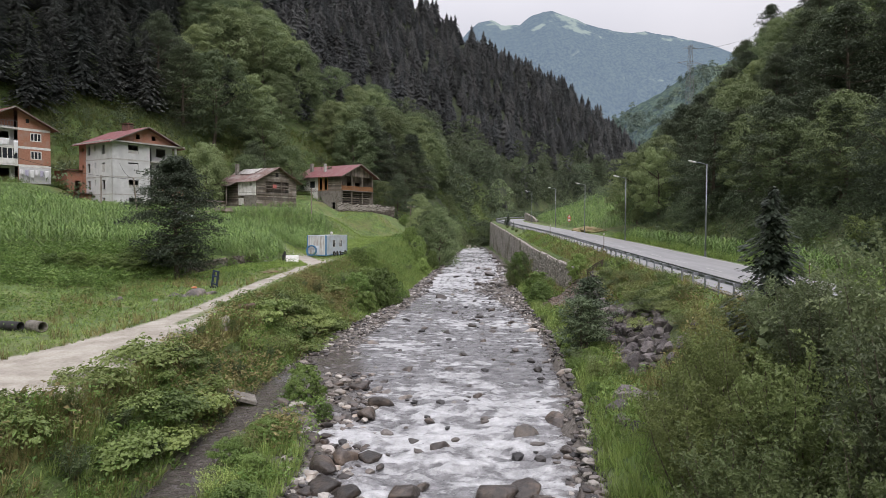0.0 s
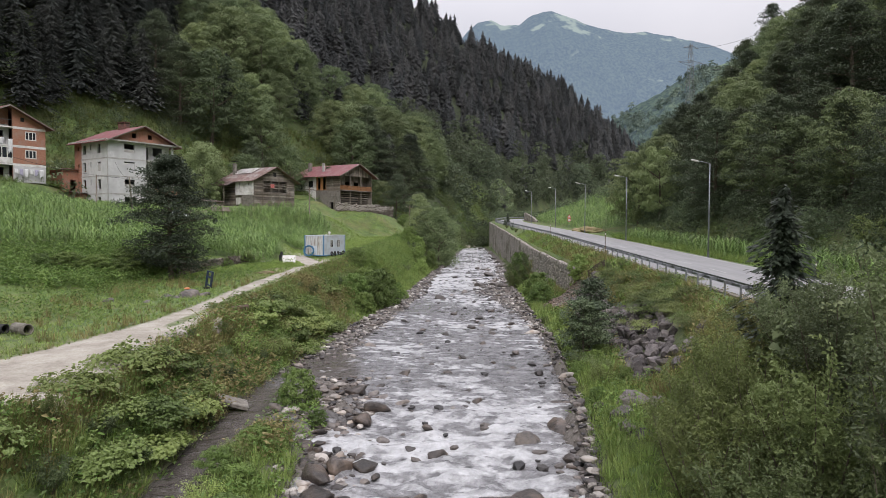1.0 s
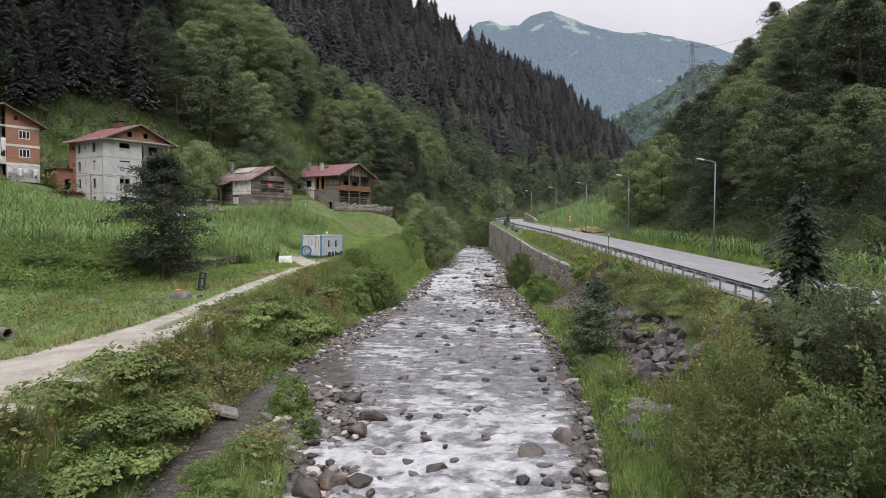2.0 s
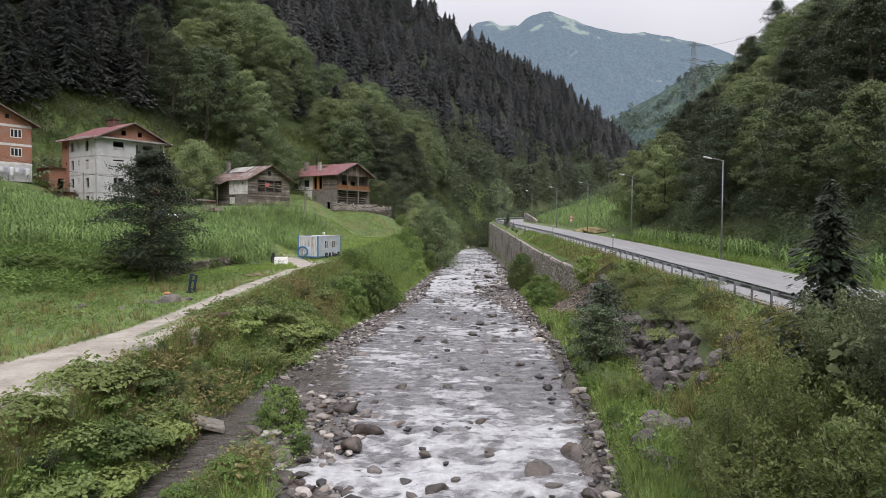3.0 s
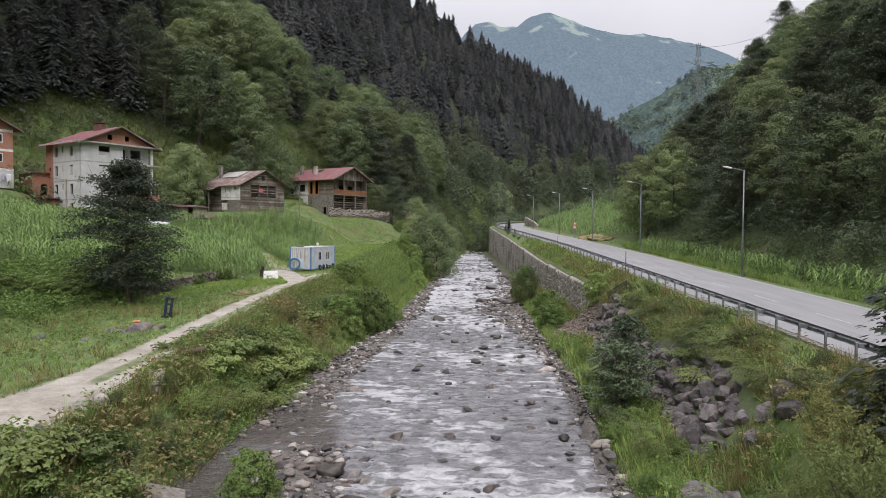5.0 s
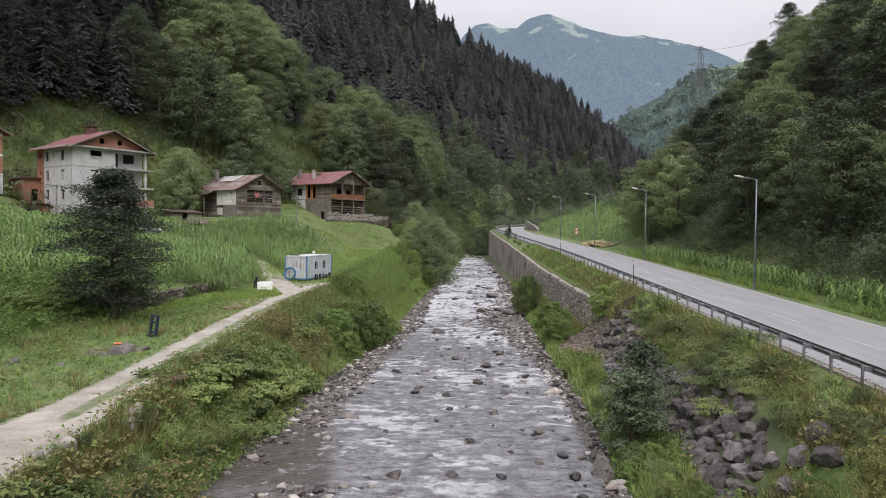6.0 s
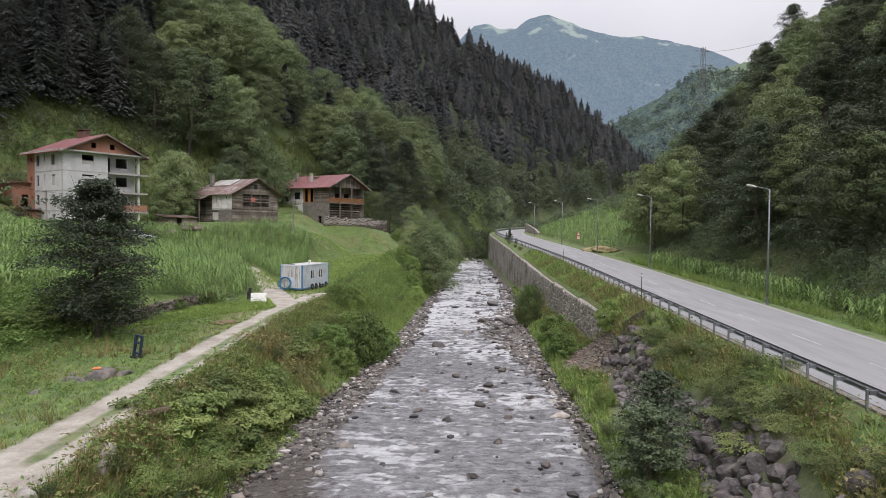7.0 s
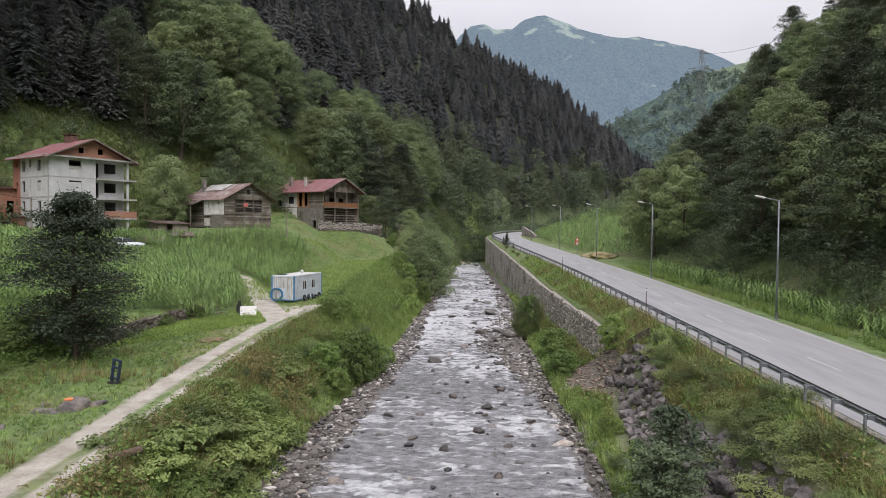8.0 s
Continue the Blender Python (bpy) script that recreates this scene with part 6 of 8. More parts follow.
# ---- street lamps ----
def street_lamp():
    ob = tagged(new("street_lamp"), "tall galvanised street lamp with one arm over the road", "street lamp", "street lamps")
    bm = bmesh.new()
    tube(bm, (0, 0, -0.3), (0, 0, 8.9), 0.085, 0.05, 12)
    part("pole", bm, M_steel, ob, smooth=True)
    bm = bmesh.new()
    tube(bm, (0, 0, 0), (0, 0, 0.04), 0.2)
    tube(bm, (0, 0, 0.04), (0, 0, 0.55), 0.1)
    part("base_plate", bm, M_steel, ob)
    bm = bmesh.new()
    tube(bm, (0, 0, 8.85), (-0.5, 0, 8.98), 0.035)
    tube(bm, (-0.48, 0, 8.975), (-1.1, 0, 9.1), 0.035)
    part("arm", bm, M_steel, ob)
    bm = bmesh.new()
    bmesh.ops.create_uvsphere(bm, u_segments=12, v_segments=8, radius=1, matrix=Matrix.Translation((-1.4, 0, 9.14)) @ Matrix.Rotation(0.2, 4, "Y") @ Matrix.Diagonal((0.42, 0.15, 0.085, 1)))
    head = part("lamp_head", bm, M_white, ob, "pale grey lamp head", True)
    return ob


lamp = street_lamp()
lamp.matrix_basis = pose(23.55, 64.6, float(height(np.array([23.55]), np.array([64.6]))[0]))
for x, y in ((23.4, 95.3), (22.9, 123.6), (21.7, 153), (19.8, 186), (23.6, 34.5)):
    a = 0
    copy_thing(lamp, pose(x, y, float(height(np.array([x]), np.array([y]))[0]), 0, 0, a))

# ---- river wall of rough stones ----
def h1(x, y):
    return float(height(np.array([float(x)]), np.array([float(y)]))[0])


def wall_top(y):
    zr = 6.0 + 0.0279 * (y - 40)
    return zr - float(along(y, (60, 100, 150, 210), (1.6, 1.5, 0.9, 0.4)))


STONE_V = []
for k in range(8):
    rr = random.Random(400 + k)
    front = [(rr.uniform(0.86, 1.0) * sx, -rr.uniform(0.55, 1.0), rr.uniform(0.82, 1.0) * sz) for sx, sz in ((-1, -1), (1, -1), (1, 1), (-1, 1))]
    inner = [(f[0] * 0.62, -1.35 * rr.uniform(0.85, 1.1), f[2] * 0.6) for f in front]
    rear = [(f[0], 1.0, f[2]) for f in front]
    STONE_V.append(np.array(front + inner + rear))
STONE_F = np.array([(4, 5, 6, 7), (0, 1, 5, 4), (1, 2, 6, 5), (2, 3, 7, 6), (3, 0, 4, 7), (8, 9, 1, 0), (9, 10, 2, 1), (10, 11, 3, 2), (11, 8, 0, 3)])
STONE_ME = [quick_mesh("wall_stone", v, STONE_F) for v in STONE_V]
for q in STONE_ME:
    q.materials.append(M_wallstone)
M_fieldstone = surface("field_wall_stone", (0.075, 0.062, 0.052), (0.15, 0.128, 0.108), 4, (0.19, 0.17, 0.14), 0.9, 0.95, 0.6, 20, 0.03, random=0.4)
M_soil = surface("dark_soil", (0.05, 0.04, 0.03), (0.09, 0.075, 0.055), 5, rough=1.0)
DARK_STONE = in_material(STONE_ME, M_fieldstone)


def stone_courses(line, bottom, top, size, r):
    """Places of rough stones that fill an upright face along a line: centre, half sizes, heading."""
    out = []
    s = np.concatenate([[0], np.cumsum(np.hypot(*np.diff(line[:, :2], axis=0).T))])
    z = 0.0
    hmax = max(top(t) - bottom(t) for t in np.linspace(0, s[-1], 40))
    while z < hmax:
        hh = size * r.uniform(0.6, 0.95)
        u = r.uniform(0, size)
        while u < s[-1]:
            w = size * r.uniform(0.6, 1.5)
            b, t = bottom(u), top(u)
            if b + z + hh * 0.6 < t:
                x, y = np.interp(u + w / 2, s, line[:, 0]), np.interp(u + w / 2, s, line[:, 1])
                x2, y2 = np.interp(u + w / 2 + 0.3, s, line[:, 0]), np.interp(u + w / 2 + 0.3, s, line[:, 1])
                out.append((x, y, b + z + hh / 2 + r.uniform(-0.14, 0.14) * size / 0.4, w / 2 * 0.96, hh / 2 * r.uniform(0.75, 1.25), math.atan2(y2 - y, x2 - x)))
            u += w
        z += hh
    return out


def stone_wall(name, line, bottom, top, size, thick, label, seed, near, flip=False, dark=False):
    """A wall with a mortar core; the stones of its first stretch are pieces, the rest is joined."""
    ob = tagged(new(name), label, "stone wall", kind="structure")
    s = np.concatenate([[0], np.cumsum(np.hypot(*np.diff(line[:, :2], axis=0).T))])
    core = []
    for k, (x, y) in enumerate(line[:, :2]):
        d = line[min(k + 1, len(line) - 1), :2] - line[max(k - 1, 0), :2]
        n = np.array([d[1], -d[0]]) / np.linalg.norm(d) * (-1 if flip else 1)
        b, t = bottom(s[k]) - 0.6, top(s[k])
        core.append([(x, y, b), (x, y, t), (x + n[0] * thick, y + n[1] * thick, t), (x + n[0] * thick, y + n[1] * thick, b)])
    core = np.array(core)
    put("core", quick_mesh("wall_core", core.reshape(-1, 3), grid_faces(4, len(line))), M_soil if dark else M_mortar, ob)
    r = random.Random(seed)
    rest_v, rest_f, n0 = [], [], 0
    count = 0
    for x, y, z, w, hh, a in stone_courses(line, bottom, top, size, r):
        m = Matrix.Translation((x, y, z)) @ Matrix.Rotation(a + (0 if flip else math.pi), 4, "Z") @ Matrix.Rotation(r.uniform(-0.5, 0.5), 4, "Y") @ Matrix.Diagonal((w, 0.04 + 0.06 * r.random(), hh, 1))
        k = r.randrange(8)
        if near(x, y) and count < 300:
            put("stone", (DARK_STONE if dark else STONE_ME)[k], None, ob, m=m)
            count += 1
        else:
            v = STONE_V[k] @ np.array(m.to_3x3()).T + np.array(m.translation)
            rest_v.append(v)
            rest_f.append(STONE_F + n0)
            n0 += 12
    if rest_v:
        me = quick_mesh("stones", np.concatenate(rest_v), np.concatenate(rest_f))
        tagged(put("stones", me, M_wallrest, ob), kind="stuff")
    return ob


M_wallrest, nt, b = mk("wall_stones")
c_ = mixc(nt, nd(nt, "NewGeometry").outputs["Random Per Island"], (0.20, 0.18, 0.16), (0.44, 0.40, 0.365))
c_ = mixc(nt, noise_fac(nt, 4), c_, (0.30, 0.275, 0.25))
nt.links.new(mixc(nt, noise_fac(nt, 0.35, 4, lo=0.5, hi=0.7), c_, (0.10, 0.10, 0.06)), b.inputs["Base Color"])
b.inputs["Roughness"].default_value = 0.95
add_bump(nt, b, noise_fac(nt, 18, 4, lo=0, hi=1), 0.6, 0.03)

wl = WALL[WALL[:, 1] < 222]
wl_s = np.concatenate([[0], np.cumsum(np.hypot(*np.diff(wl, axis=0).T))])
wl_b = [min(h1(x - 0.15, y), h1(x - 0.6, y)) - 0.15 for x, y in wl]


def wbot(u):
    return float(np.interp(u, wl_s, wl_b))


def wtop(u):
    return wall_top(float(np.interp(u, wl_s, wl[:, 1])))


stone_wall("retaining_wall", wl, wbot, wtop, 0.42, 0.55, "rough grey-brown stone retaining wall along the river", 31, lambda x, y: y < 84)
# low dry-stone wall at the foot of the maize
lw = np.array([(-25.2, 56.5), (-24.7, 59.5), (-24.4, 62.5), (-24.1, 66), (-23.5, 69.5), (-22.5, 73)])
lw_s = np.concatenate([[0], np.cumsum(np.hypot(*np.diff(lw, axis=0).T))])
stone_wall("field_wall", lw, lambda u: h1(np.interp(u, lw_s, lw[:, 0]) + 0.3, np.interp(u, lw_s, lw[:, 1])) - 0.1, lambda u: h1(np.interp(u, lw_s, lw[:, 0]) + 0.3, np.interp(u, lw_s, lw[:, 1])) + 0.95, 0.34, 0.5, "low dark dry-stone wall below the maize field", 33, lambda x, y: True, True, True)
# rough terrace wall in front of the brick house
yw = np.array([(-68.4, 92.9), (-66.0, 96.7), (-63.2, 101.0), (-60.9, 104.6)])
yw_s = np.concatenate([[0], np.cumsum(np.hypot(*np.diff(yw, axis=0).T))])
stone_wall("yard_wall", yw, lambda u: h1(np.interp(u, yw_s, yw[:, 0]) + 0.4, np.interp(u, yw_s, yw[:, 1]) - 0.3) - 0.2, lambda u: 15.45 - 0.12 * u + 0.15 * math.sin(u * 1.3), 0.4, 0.5, "dark rubble terrace wall in front of the brick house", 41, lambda x, y: True, True, True)
# stub of wall above the debris slope
sw = np.array([(11.7, 61.2), (12.3, 60.9), (13.0, 60.7)])
stone_wall("wall_stub", sw, lambda u: h1(11.7 + u, 60.9) - 0.8, lambda u: h1(11.7 + u, 60.9) + 0.75 - 0.2 * u, 0.36, 0.4, "broken stub of the stone river wall", 39, lambda x, y: True, False, True)
# stone abutment where the field meets the road's bend
ab = np.array([(22.4, 234.0), (22.6, 226.0), (23.4, 218.0), (24.2, 213.0)])
ab_s = np.concatenate([[0], np.cumsum(np.hypot(*np.diff(ab, axis=0).T))])
stone_wall("abutment_wall", ab, lambda u: h1(np.interp(u, ab_s, ab[:, 0]), np.interp(u, ab_s, ab[:, 1])) - 0.3, lambda u: h1(np.interp(u, ab_s, ab[:, 0]), np.interp(u, ab_s, ab[:, 1])) + float(np.interp(u, (0, 4, 16, 22), (2.6, 2.7, 1.7, 0.4))), 0.45, 0.7, "grey stone abutment wall at the road's bend", 37, lambda x, y: True, True)
# stone terrace under the farmhouse
ft = np.array([(-27.5, 148.8), (-22.7, 150.5), (-18.5, 153.5), (-15.8, 157.5), (-16.5, 163)])
ft_s = np.concatenate([[0], np.cumsum(np.hypot(*np.diff(ft, axis=0).T))])
stone_wall("terrace_wall", ft[::-1], lambda u: 10.8, lambda u: 13.5 + 0.9 * u / ft_s[-1], 0.42, 0.8, "rubble stone terrace wall below the farmhouse", 35, lambda x, y: True, False, True)
bm = bmesh.new()
bm.faces.new([bm.verts.new((p[0], p[1], 14.3 - 0.8 * s_ / ft_s[-1])) for p, s_ in zip(ft, ft_s)] + [bm.verts.new((-21.4, 160, 13.6)), bm.verts.new((-26.8, 150.9, 14.3))])
bmesh.ops.triangulate(bm, faces=bm.faces[:])
tagged(part("terrace", bm, M_ground), "grassy terrace top beside the farmhouse", "terrace", kind="structure")


# ---- site cabin ----
M_cabin = surface("pale_blue_sheet", (0.50, 0.56, 0.62), (0.60, 0.65, 0.70), 2, (0.46, 0.48, 0.50), 0.8, 0.5, 0.1)
M_cabin_rust = surface("rust_streaked_sheet", (0.46, 0.47, 0.46), (0.55, 0.56, 0.56), 3, (0.24, 0.19, 0.15), 1.3, 0.6, 0.2, stretch=(4, 4, 0.5))
M_blue = surface("blue_paint", (0.06, 0.17, 0.33), (0.09, 0.23, 0.40), 4, (0.12, 0.22, 0.32), 1.2, 0.5, 0.1)
M_navy = surface("navy_paint", (0.012, 0.02, 0.05), (0.03, 0.05, 0.10), 5, (0.04, 0.04, 0.05), 2, 0.5, 0.1)
M_hose = surface("blue_hose", (0.03, 0.13, 0.26), (0.05, 0.20, 0.36), 4, rough=0.5, bump=0)
M_rubber = surface("black_rubber", (0.015, 0.015, 0.016), (0.035, 0.034, 0.034), 8, rough=0.8)
M_rust = surface("rusty_iron", (0.09, 0.055, 0.04), (0.17, 0.11, 0.08), 6, (0.06, 0.05, 0.045), 1.5, 0.85)


def ribbed(bm, x0, x1, z0, z1, pitch=0.22, depth=0.03):
    n = int((x1 - x0) / pitch) * 4
    up, lo = [], []
    for i in range(n + 1):
        x = x0 + (x1 - x0) * i / n
        y = (0, 0, depth, depth)[i % 4]
        lo.append(bm.verts.new((x, y, z0)))
        up.append(bm.verts.new((x, y, z1)))
    for i in range(n):
        bm.faces.new((lo[i], lo[i + 1], up[i + 1], up[i]))


def site_cabin():
    W, L, H = 2.6, 6.3, 2.55
    ob = tagged(new("site_cabin"), "pale blue container cabin with blue corner posts and rust streaks", "container cabin")
    ob.matrix_basis = pose(-19.2, 82.95, h1(-17, 85) + 0.12, 0, 0, -14.5)
    bm = bmesh.new()
    ribbed(bm, 0.1, W - 0.1, 0.12, H - 0.1)
    part("end_panel", bm, M_cabin_rust, ob, "white ribbed end panel with rust streaks")
    holes = [(1.9, 2.7, 1.0, 1.95), (3.9, 4.7, 1.0, 1.95)]
    wall_part("side_panel", L - 0.2, H - 0.1, 0.06, [(a - 0.1, b_ - 0.1, c, d) for a, b_, c, d in holes], M_cabin, ob, Matrix.Translation((-0.02, 0.1, 0)) @ side_right(W), "", 0.12)
    for o in holes:
        window(ob, *o, Matrix.Translation((-0.02, 0, 0)) @ side_right(W), M_white, 1, 0.0)
    wall_part("side_panel", L - 0.2, H - 0.1, 0.06, [], M_cabin, ob, Matrix.Translation((0.02, 0.1, 0)) @ side_left(L), "", 0.12)
    wall_part("end_panel", W - 0.2, H - 0.1, 0.06, [], M_cabin, ob, Matrix.Translation((-0.1, -0.02, 0)) @ back(W, L), "", 0.12)
    for x in (0, W - 0.12):
        for y in (0, L - 0.12):
            boxes("corner_post", [(x - 0.01, x + 0.13, y - 0.03, y + 0.13, 0, H)], M_blue, ob, "blue corner post")
    boxes("base_frame", [(0.12, W - 0.12, -0.02, 0.1, 0, 0.12), (W - 0.1, W + 0.01, 0.14, L - 0.14, 0, 0.12)], M_blue, ob)
    boxes("top_frame", [(0.13, W - 0.13, -0.03, 0.1, H - 0.12, H), (W - 0.1, W + 0.0, 0.14, L - 0.14, H - 0.12, H), (0, 0.1, 0.14, L - 0.14, H - 0.12, H)], M_cabin, ob)
    bm = bmesh.new()
    ribbed(bm, 0.05, L - 0.05, 0.05, W - 0.05, 0.4, 0.025)
    bmesh.ops.transform(bm, matrix=Matrix(((0, 0, 1, 0), (1, 0, 0, 0), (0, 1, 0, H - 0.03), (0, 0, 0, 1))), verts=bm.verts[:])
    part("roof", bm, M_cabin_rust, ob)
    boxes("door", [(0.9, 1.65, -0.035, 0.0, 0.15, 1.25)], M_cabin, ob)
    return ob


cabin = site_cabin()
cab = cabin.matrix_basis
bm = bmesh.new()
for k, (R_, o) in enumerate(((0.62, 0), (0.55, 0.09), (0.64, 0.16))):
    torus(bm, Matrix.Translation((0, -0.1 * k, 0.66)) @ Matrix.Rotation(1.45, 4, "X"), R_, 0.05, 28, 7)
hose = tagged(part("hose_coil", bm, M_hose, smooth=True), "coil of blue plastic hose leaning on the cabin", "hose")
hose.matrix_basis = cab @ pose(0.75, -0.25, 0, 0, 0, 8)
for k, (x, y, z, tilt) in enumerate(((3.0, 1.5, 0.32, 80), (3.05, 2.3, 0.32, 85), (3.1, 3.1, 0.32, 78), (3.2, 3.9, 0.12, 5), (3.2, 3.92, 0.34, 9), (3.1, 4.7, 0.32, 82))):
    ty = tagged(new("tyre"), "worn black car tyre beside the cabin", "tyre", "tyres by the cabin")
    ty.matrix_basis = cab @ pose(x, y, z - 0.1, 0, tilt, 10 * k)
    bm = bmesh.new()
    torus(bm, Matrix.Identity(4), 0.24, 0.095, 22, 8)
    part("tread", bm, M_rubber, ty, smooth=True)
    bm = bmesh.new()
    torus(bm, Matrix.Identity(4), 0.16, 0.02, 18, 6)
    part("rim", bm, M_rust if k % 2 else M_steel, ty)
bm = bmesh.new()
tube(bm, (0, 0, 0), (0, 0, 0.2), 0.03)
bmesh.ops.create_uvsphere(bm, u_segments=12, v_segments=8, radius=0.17, matrix=Matrix.Translation((0, 0, 0.3)))
ball = tagged(part("roof_vent", bm, M_white, smooth=True), "round white vent on the cabin roof", "vent")
ball.matrix_basis = cab @ pose(1.9, 3.0, 2.53)
boxes_ob = boxes("roof_board", [(0.2, 1.1, 1.0, 1.3, 2.56, 2.62)], M_dark, None)
boxes_ob.matrix_basis = cab
tagged(boxes_ob, "dark board lying on the cabin roof", "board")

# ---- scrap and small things beside the track ----
def on_ground(x, y, turn=0.0, dz=0.0):
    return pose(x, y, h1(x, y) + dz, 0, 0, turn)


frame_ob = tagged(new("metal_frame"), "dark blue upright metal machine frame in the grass", "machine frame")
frame_ob.matrix_basis = on_ground(-18.8, 50.2, -20)
for sx in (-0.22, 0.22):
    bm = bmesh.new()
    box(bm, sx - 0.06, sx + 0.06, -0.06, 0.06, -0.1, 1.35, Matrix.Rotation(0.18, 4, "Y"))
    part("upright", bm, M_navy, frame_ob)
for zz in (0.25, 0.85, 1.25):
    bm = bmesh.new()
    box(bm, -0.2, 0.2, -0.05, 0.05, zz, zz + 0.1, Matrix.Rotation(0.18, 4, "Y"))
    part("cross_bar", bm, M_navy, frame_ob)
bm = bmesh.new()
box(bm, -0.35, 0.35, -0.15, 0.15, -0.05, 0.12)
part("base_plate", bm, M_rubber, frame_ob)

bm = bmesh.new()
box(bm, -0.7, 0.7, -0.03, 0.03, 0, 0.95, Matrix.Rotation(-0.5, 4, "X"))
bmesh.ops.bevel(bm, geom=bm.edges[:], offset=0.01, segments=1, affect="EDGES")
sheet = tagged(part("white_panel", bm, M_white), "white panel leaning at the edge of the grass", "panel")
sheet.matrix_basis = on_ground(-18.7, 73.4, 12)
bm = bmesh.new()
tube(bm, (0, 0, 0), (0, 0, 0.85), 0.28, 0.24, 14)
tube(bm, (0, 0, 0.85), (0.05, 0, 1.2), 0.16, 0.12, 12)
drum = tagged(part("drum", bm, M_rubber), "black battered drum beside the white panel", "drum")
drum.matrix_basis = on_ground(-19.8, 74.4)
for k, (x, y, a, ln) in enumerate(((-21.8, 74.6, 20, 2.0), (-20.9, 74.2, -15, 1.4), (-22.3, 75.4, 60, 1.3), (-14.3, 113, -60, 2.4), (-13.8, 114, -40, 1.6))):
    ob = boxes("plank", [(-ln / 2, ln / 2, -0.14, 0.14, 0.05, 0.12), (-ln / 2, ln / 2 - 0.3, -0.1, 0.16, 0.13, 0.18)], M_wood if k else M_concrete, None, bevel=0.01)
    ob.matrix_basis = on_ground(x, y, a)
    tagged(ob, "grey scrap board lying in the grass", "board", "scrap boards")


def pipe(x, y, turn, r, ln, mat_, label, dz=0.0):
    bm = bmesh.new()
    n = 20
    rings = []
    for yy, rad in ((0, r), (ln, r), (ln, r * 0.8), (0, r * 0.8)):
        rings.append([bm.verts.new((rad * math.cos(q * 6.2832 / n), yy, rad * math.sin(q * 6.2832 / n) + r)) for q in range(n)])
    for a, c in ((0, 1), (1, 2), (2, 3), (3, 0)):
        for q in range(n):
            bm.faces.new((rings[a][q], rings[a][(q + 1) % n], rings[c][(q + 1) % n], rings[c][q]))
    ob = tagged(part("pipe", bm, mat_, smooth=True), label, "pipe")
    ob.matrix_basis = on_ground(x, y, turn, dz)
    return ob


pipe(-20.3, 31.7, 62, 0.27, 1.1, M_rubble, "short grey concrete pipe lying on the grass")
pipe(-21.6, 32.0, 75, 0.24, 1.2, M_rubber, "short black pipe lying on the grass")
pipe(-13.25, 38.8, -35, 0.16, 1.3, M_rust, "rusty iron pipe at the edge of the track", 0.05)
slab = boxes("concrete_slab", [(-0.65, 0.65, -0.5, 0.5, -0.1, 0.08)], M_rubble, None, bevel=0.03)
slab.matrix_basis = pose(-9.95, 29.9, 1.62, 6, 20, 25)
tagged(slab, "broken tilted concrete slab at the side channel", "concrete slab")
bm = bmesh.new()
bmesh.ops.create_icosphere(bm, subdivisions=2, radius=0.22)
for v in bm.verts:
    v.co.z *= 0.35
    v.co *= 1 + 0.2 * noise.noise(v.co * 4)
bag = tagged(part("plastic_bag", bm, surface("orange_plastic", (0.5, 0.14, 0.04), (0.6, 0.22, 0.08), 5, rough=0.4)), "crumpled orange plastic sheet on the stone heap", "plastic sheet")
bag.matrix_basis = pose(-18.2, 44.9, h1(-18.2, 44.9) + 0.62)


# ---- poles, wires, signs ----
def utility_pole(x, y, hh, lean, bars):
    ob = tagged(new("utility_pole"), "weathered wooden utility pole" if bars else "thin leaning wooden pole", "utility pole", "utility poles")
    ob.matrix_basis = on_ground(x, y) @ pose(0, 0, 0, 0, lean, 0)
    bm = bmesh.new()
    tube(bm, (0, 0, -0.5), (0, 0, hh), 0.13, 0.09, 9)
    part("pole", bm, M_wood, ob)
    if bars:
        boxes("crossarm", [(-0.8, 0.8, -0.05, 0.05, hh - 0.5, hh - 0.38)], M_wood, ob)
        for q in (-0.7, 0, 0.7):
            bm = bmesh.new()
            tube(bm, (q, 0, hh - 0.38), (q, 0, hh - 0.2), 0.05, 0.03, 7)
            part("insulator", bm, M_white, ob)
    return ob


def wire(p0, p1, sag, radius, label):
    """One sagging strand."""
    p0, p1 = np.array(p0, float), np.array(p1, float)
    t = np.linspace(0, 1, 25)[:, None]
    c = p0 + (p1 - p0) * t - np.array([0, 0, sag * 4]) * t * (1 - t)
    d = (p1 - p0) / np.linalg.norm(p1 - p0)
    a = np.cross(d, (0, 0, 1))
    a /= np.linalg.norm(a)
    b = np.cross(a, d)
    ring = [c + (a * math.cos(q) + b * math.sin(q)) * radius for q in (0, 1.57, 3.14, 4.71, 0)]
    v = np.stack(ring, 1)
    return tagged(put("wire", quick_mesh("wire", v.reshape(-1, 3), grid_faces(5, 25)), M_rubber), label, "wire", "overhead wires")


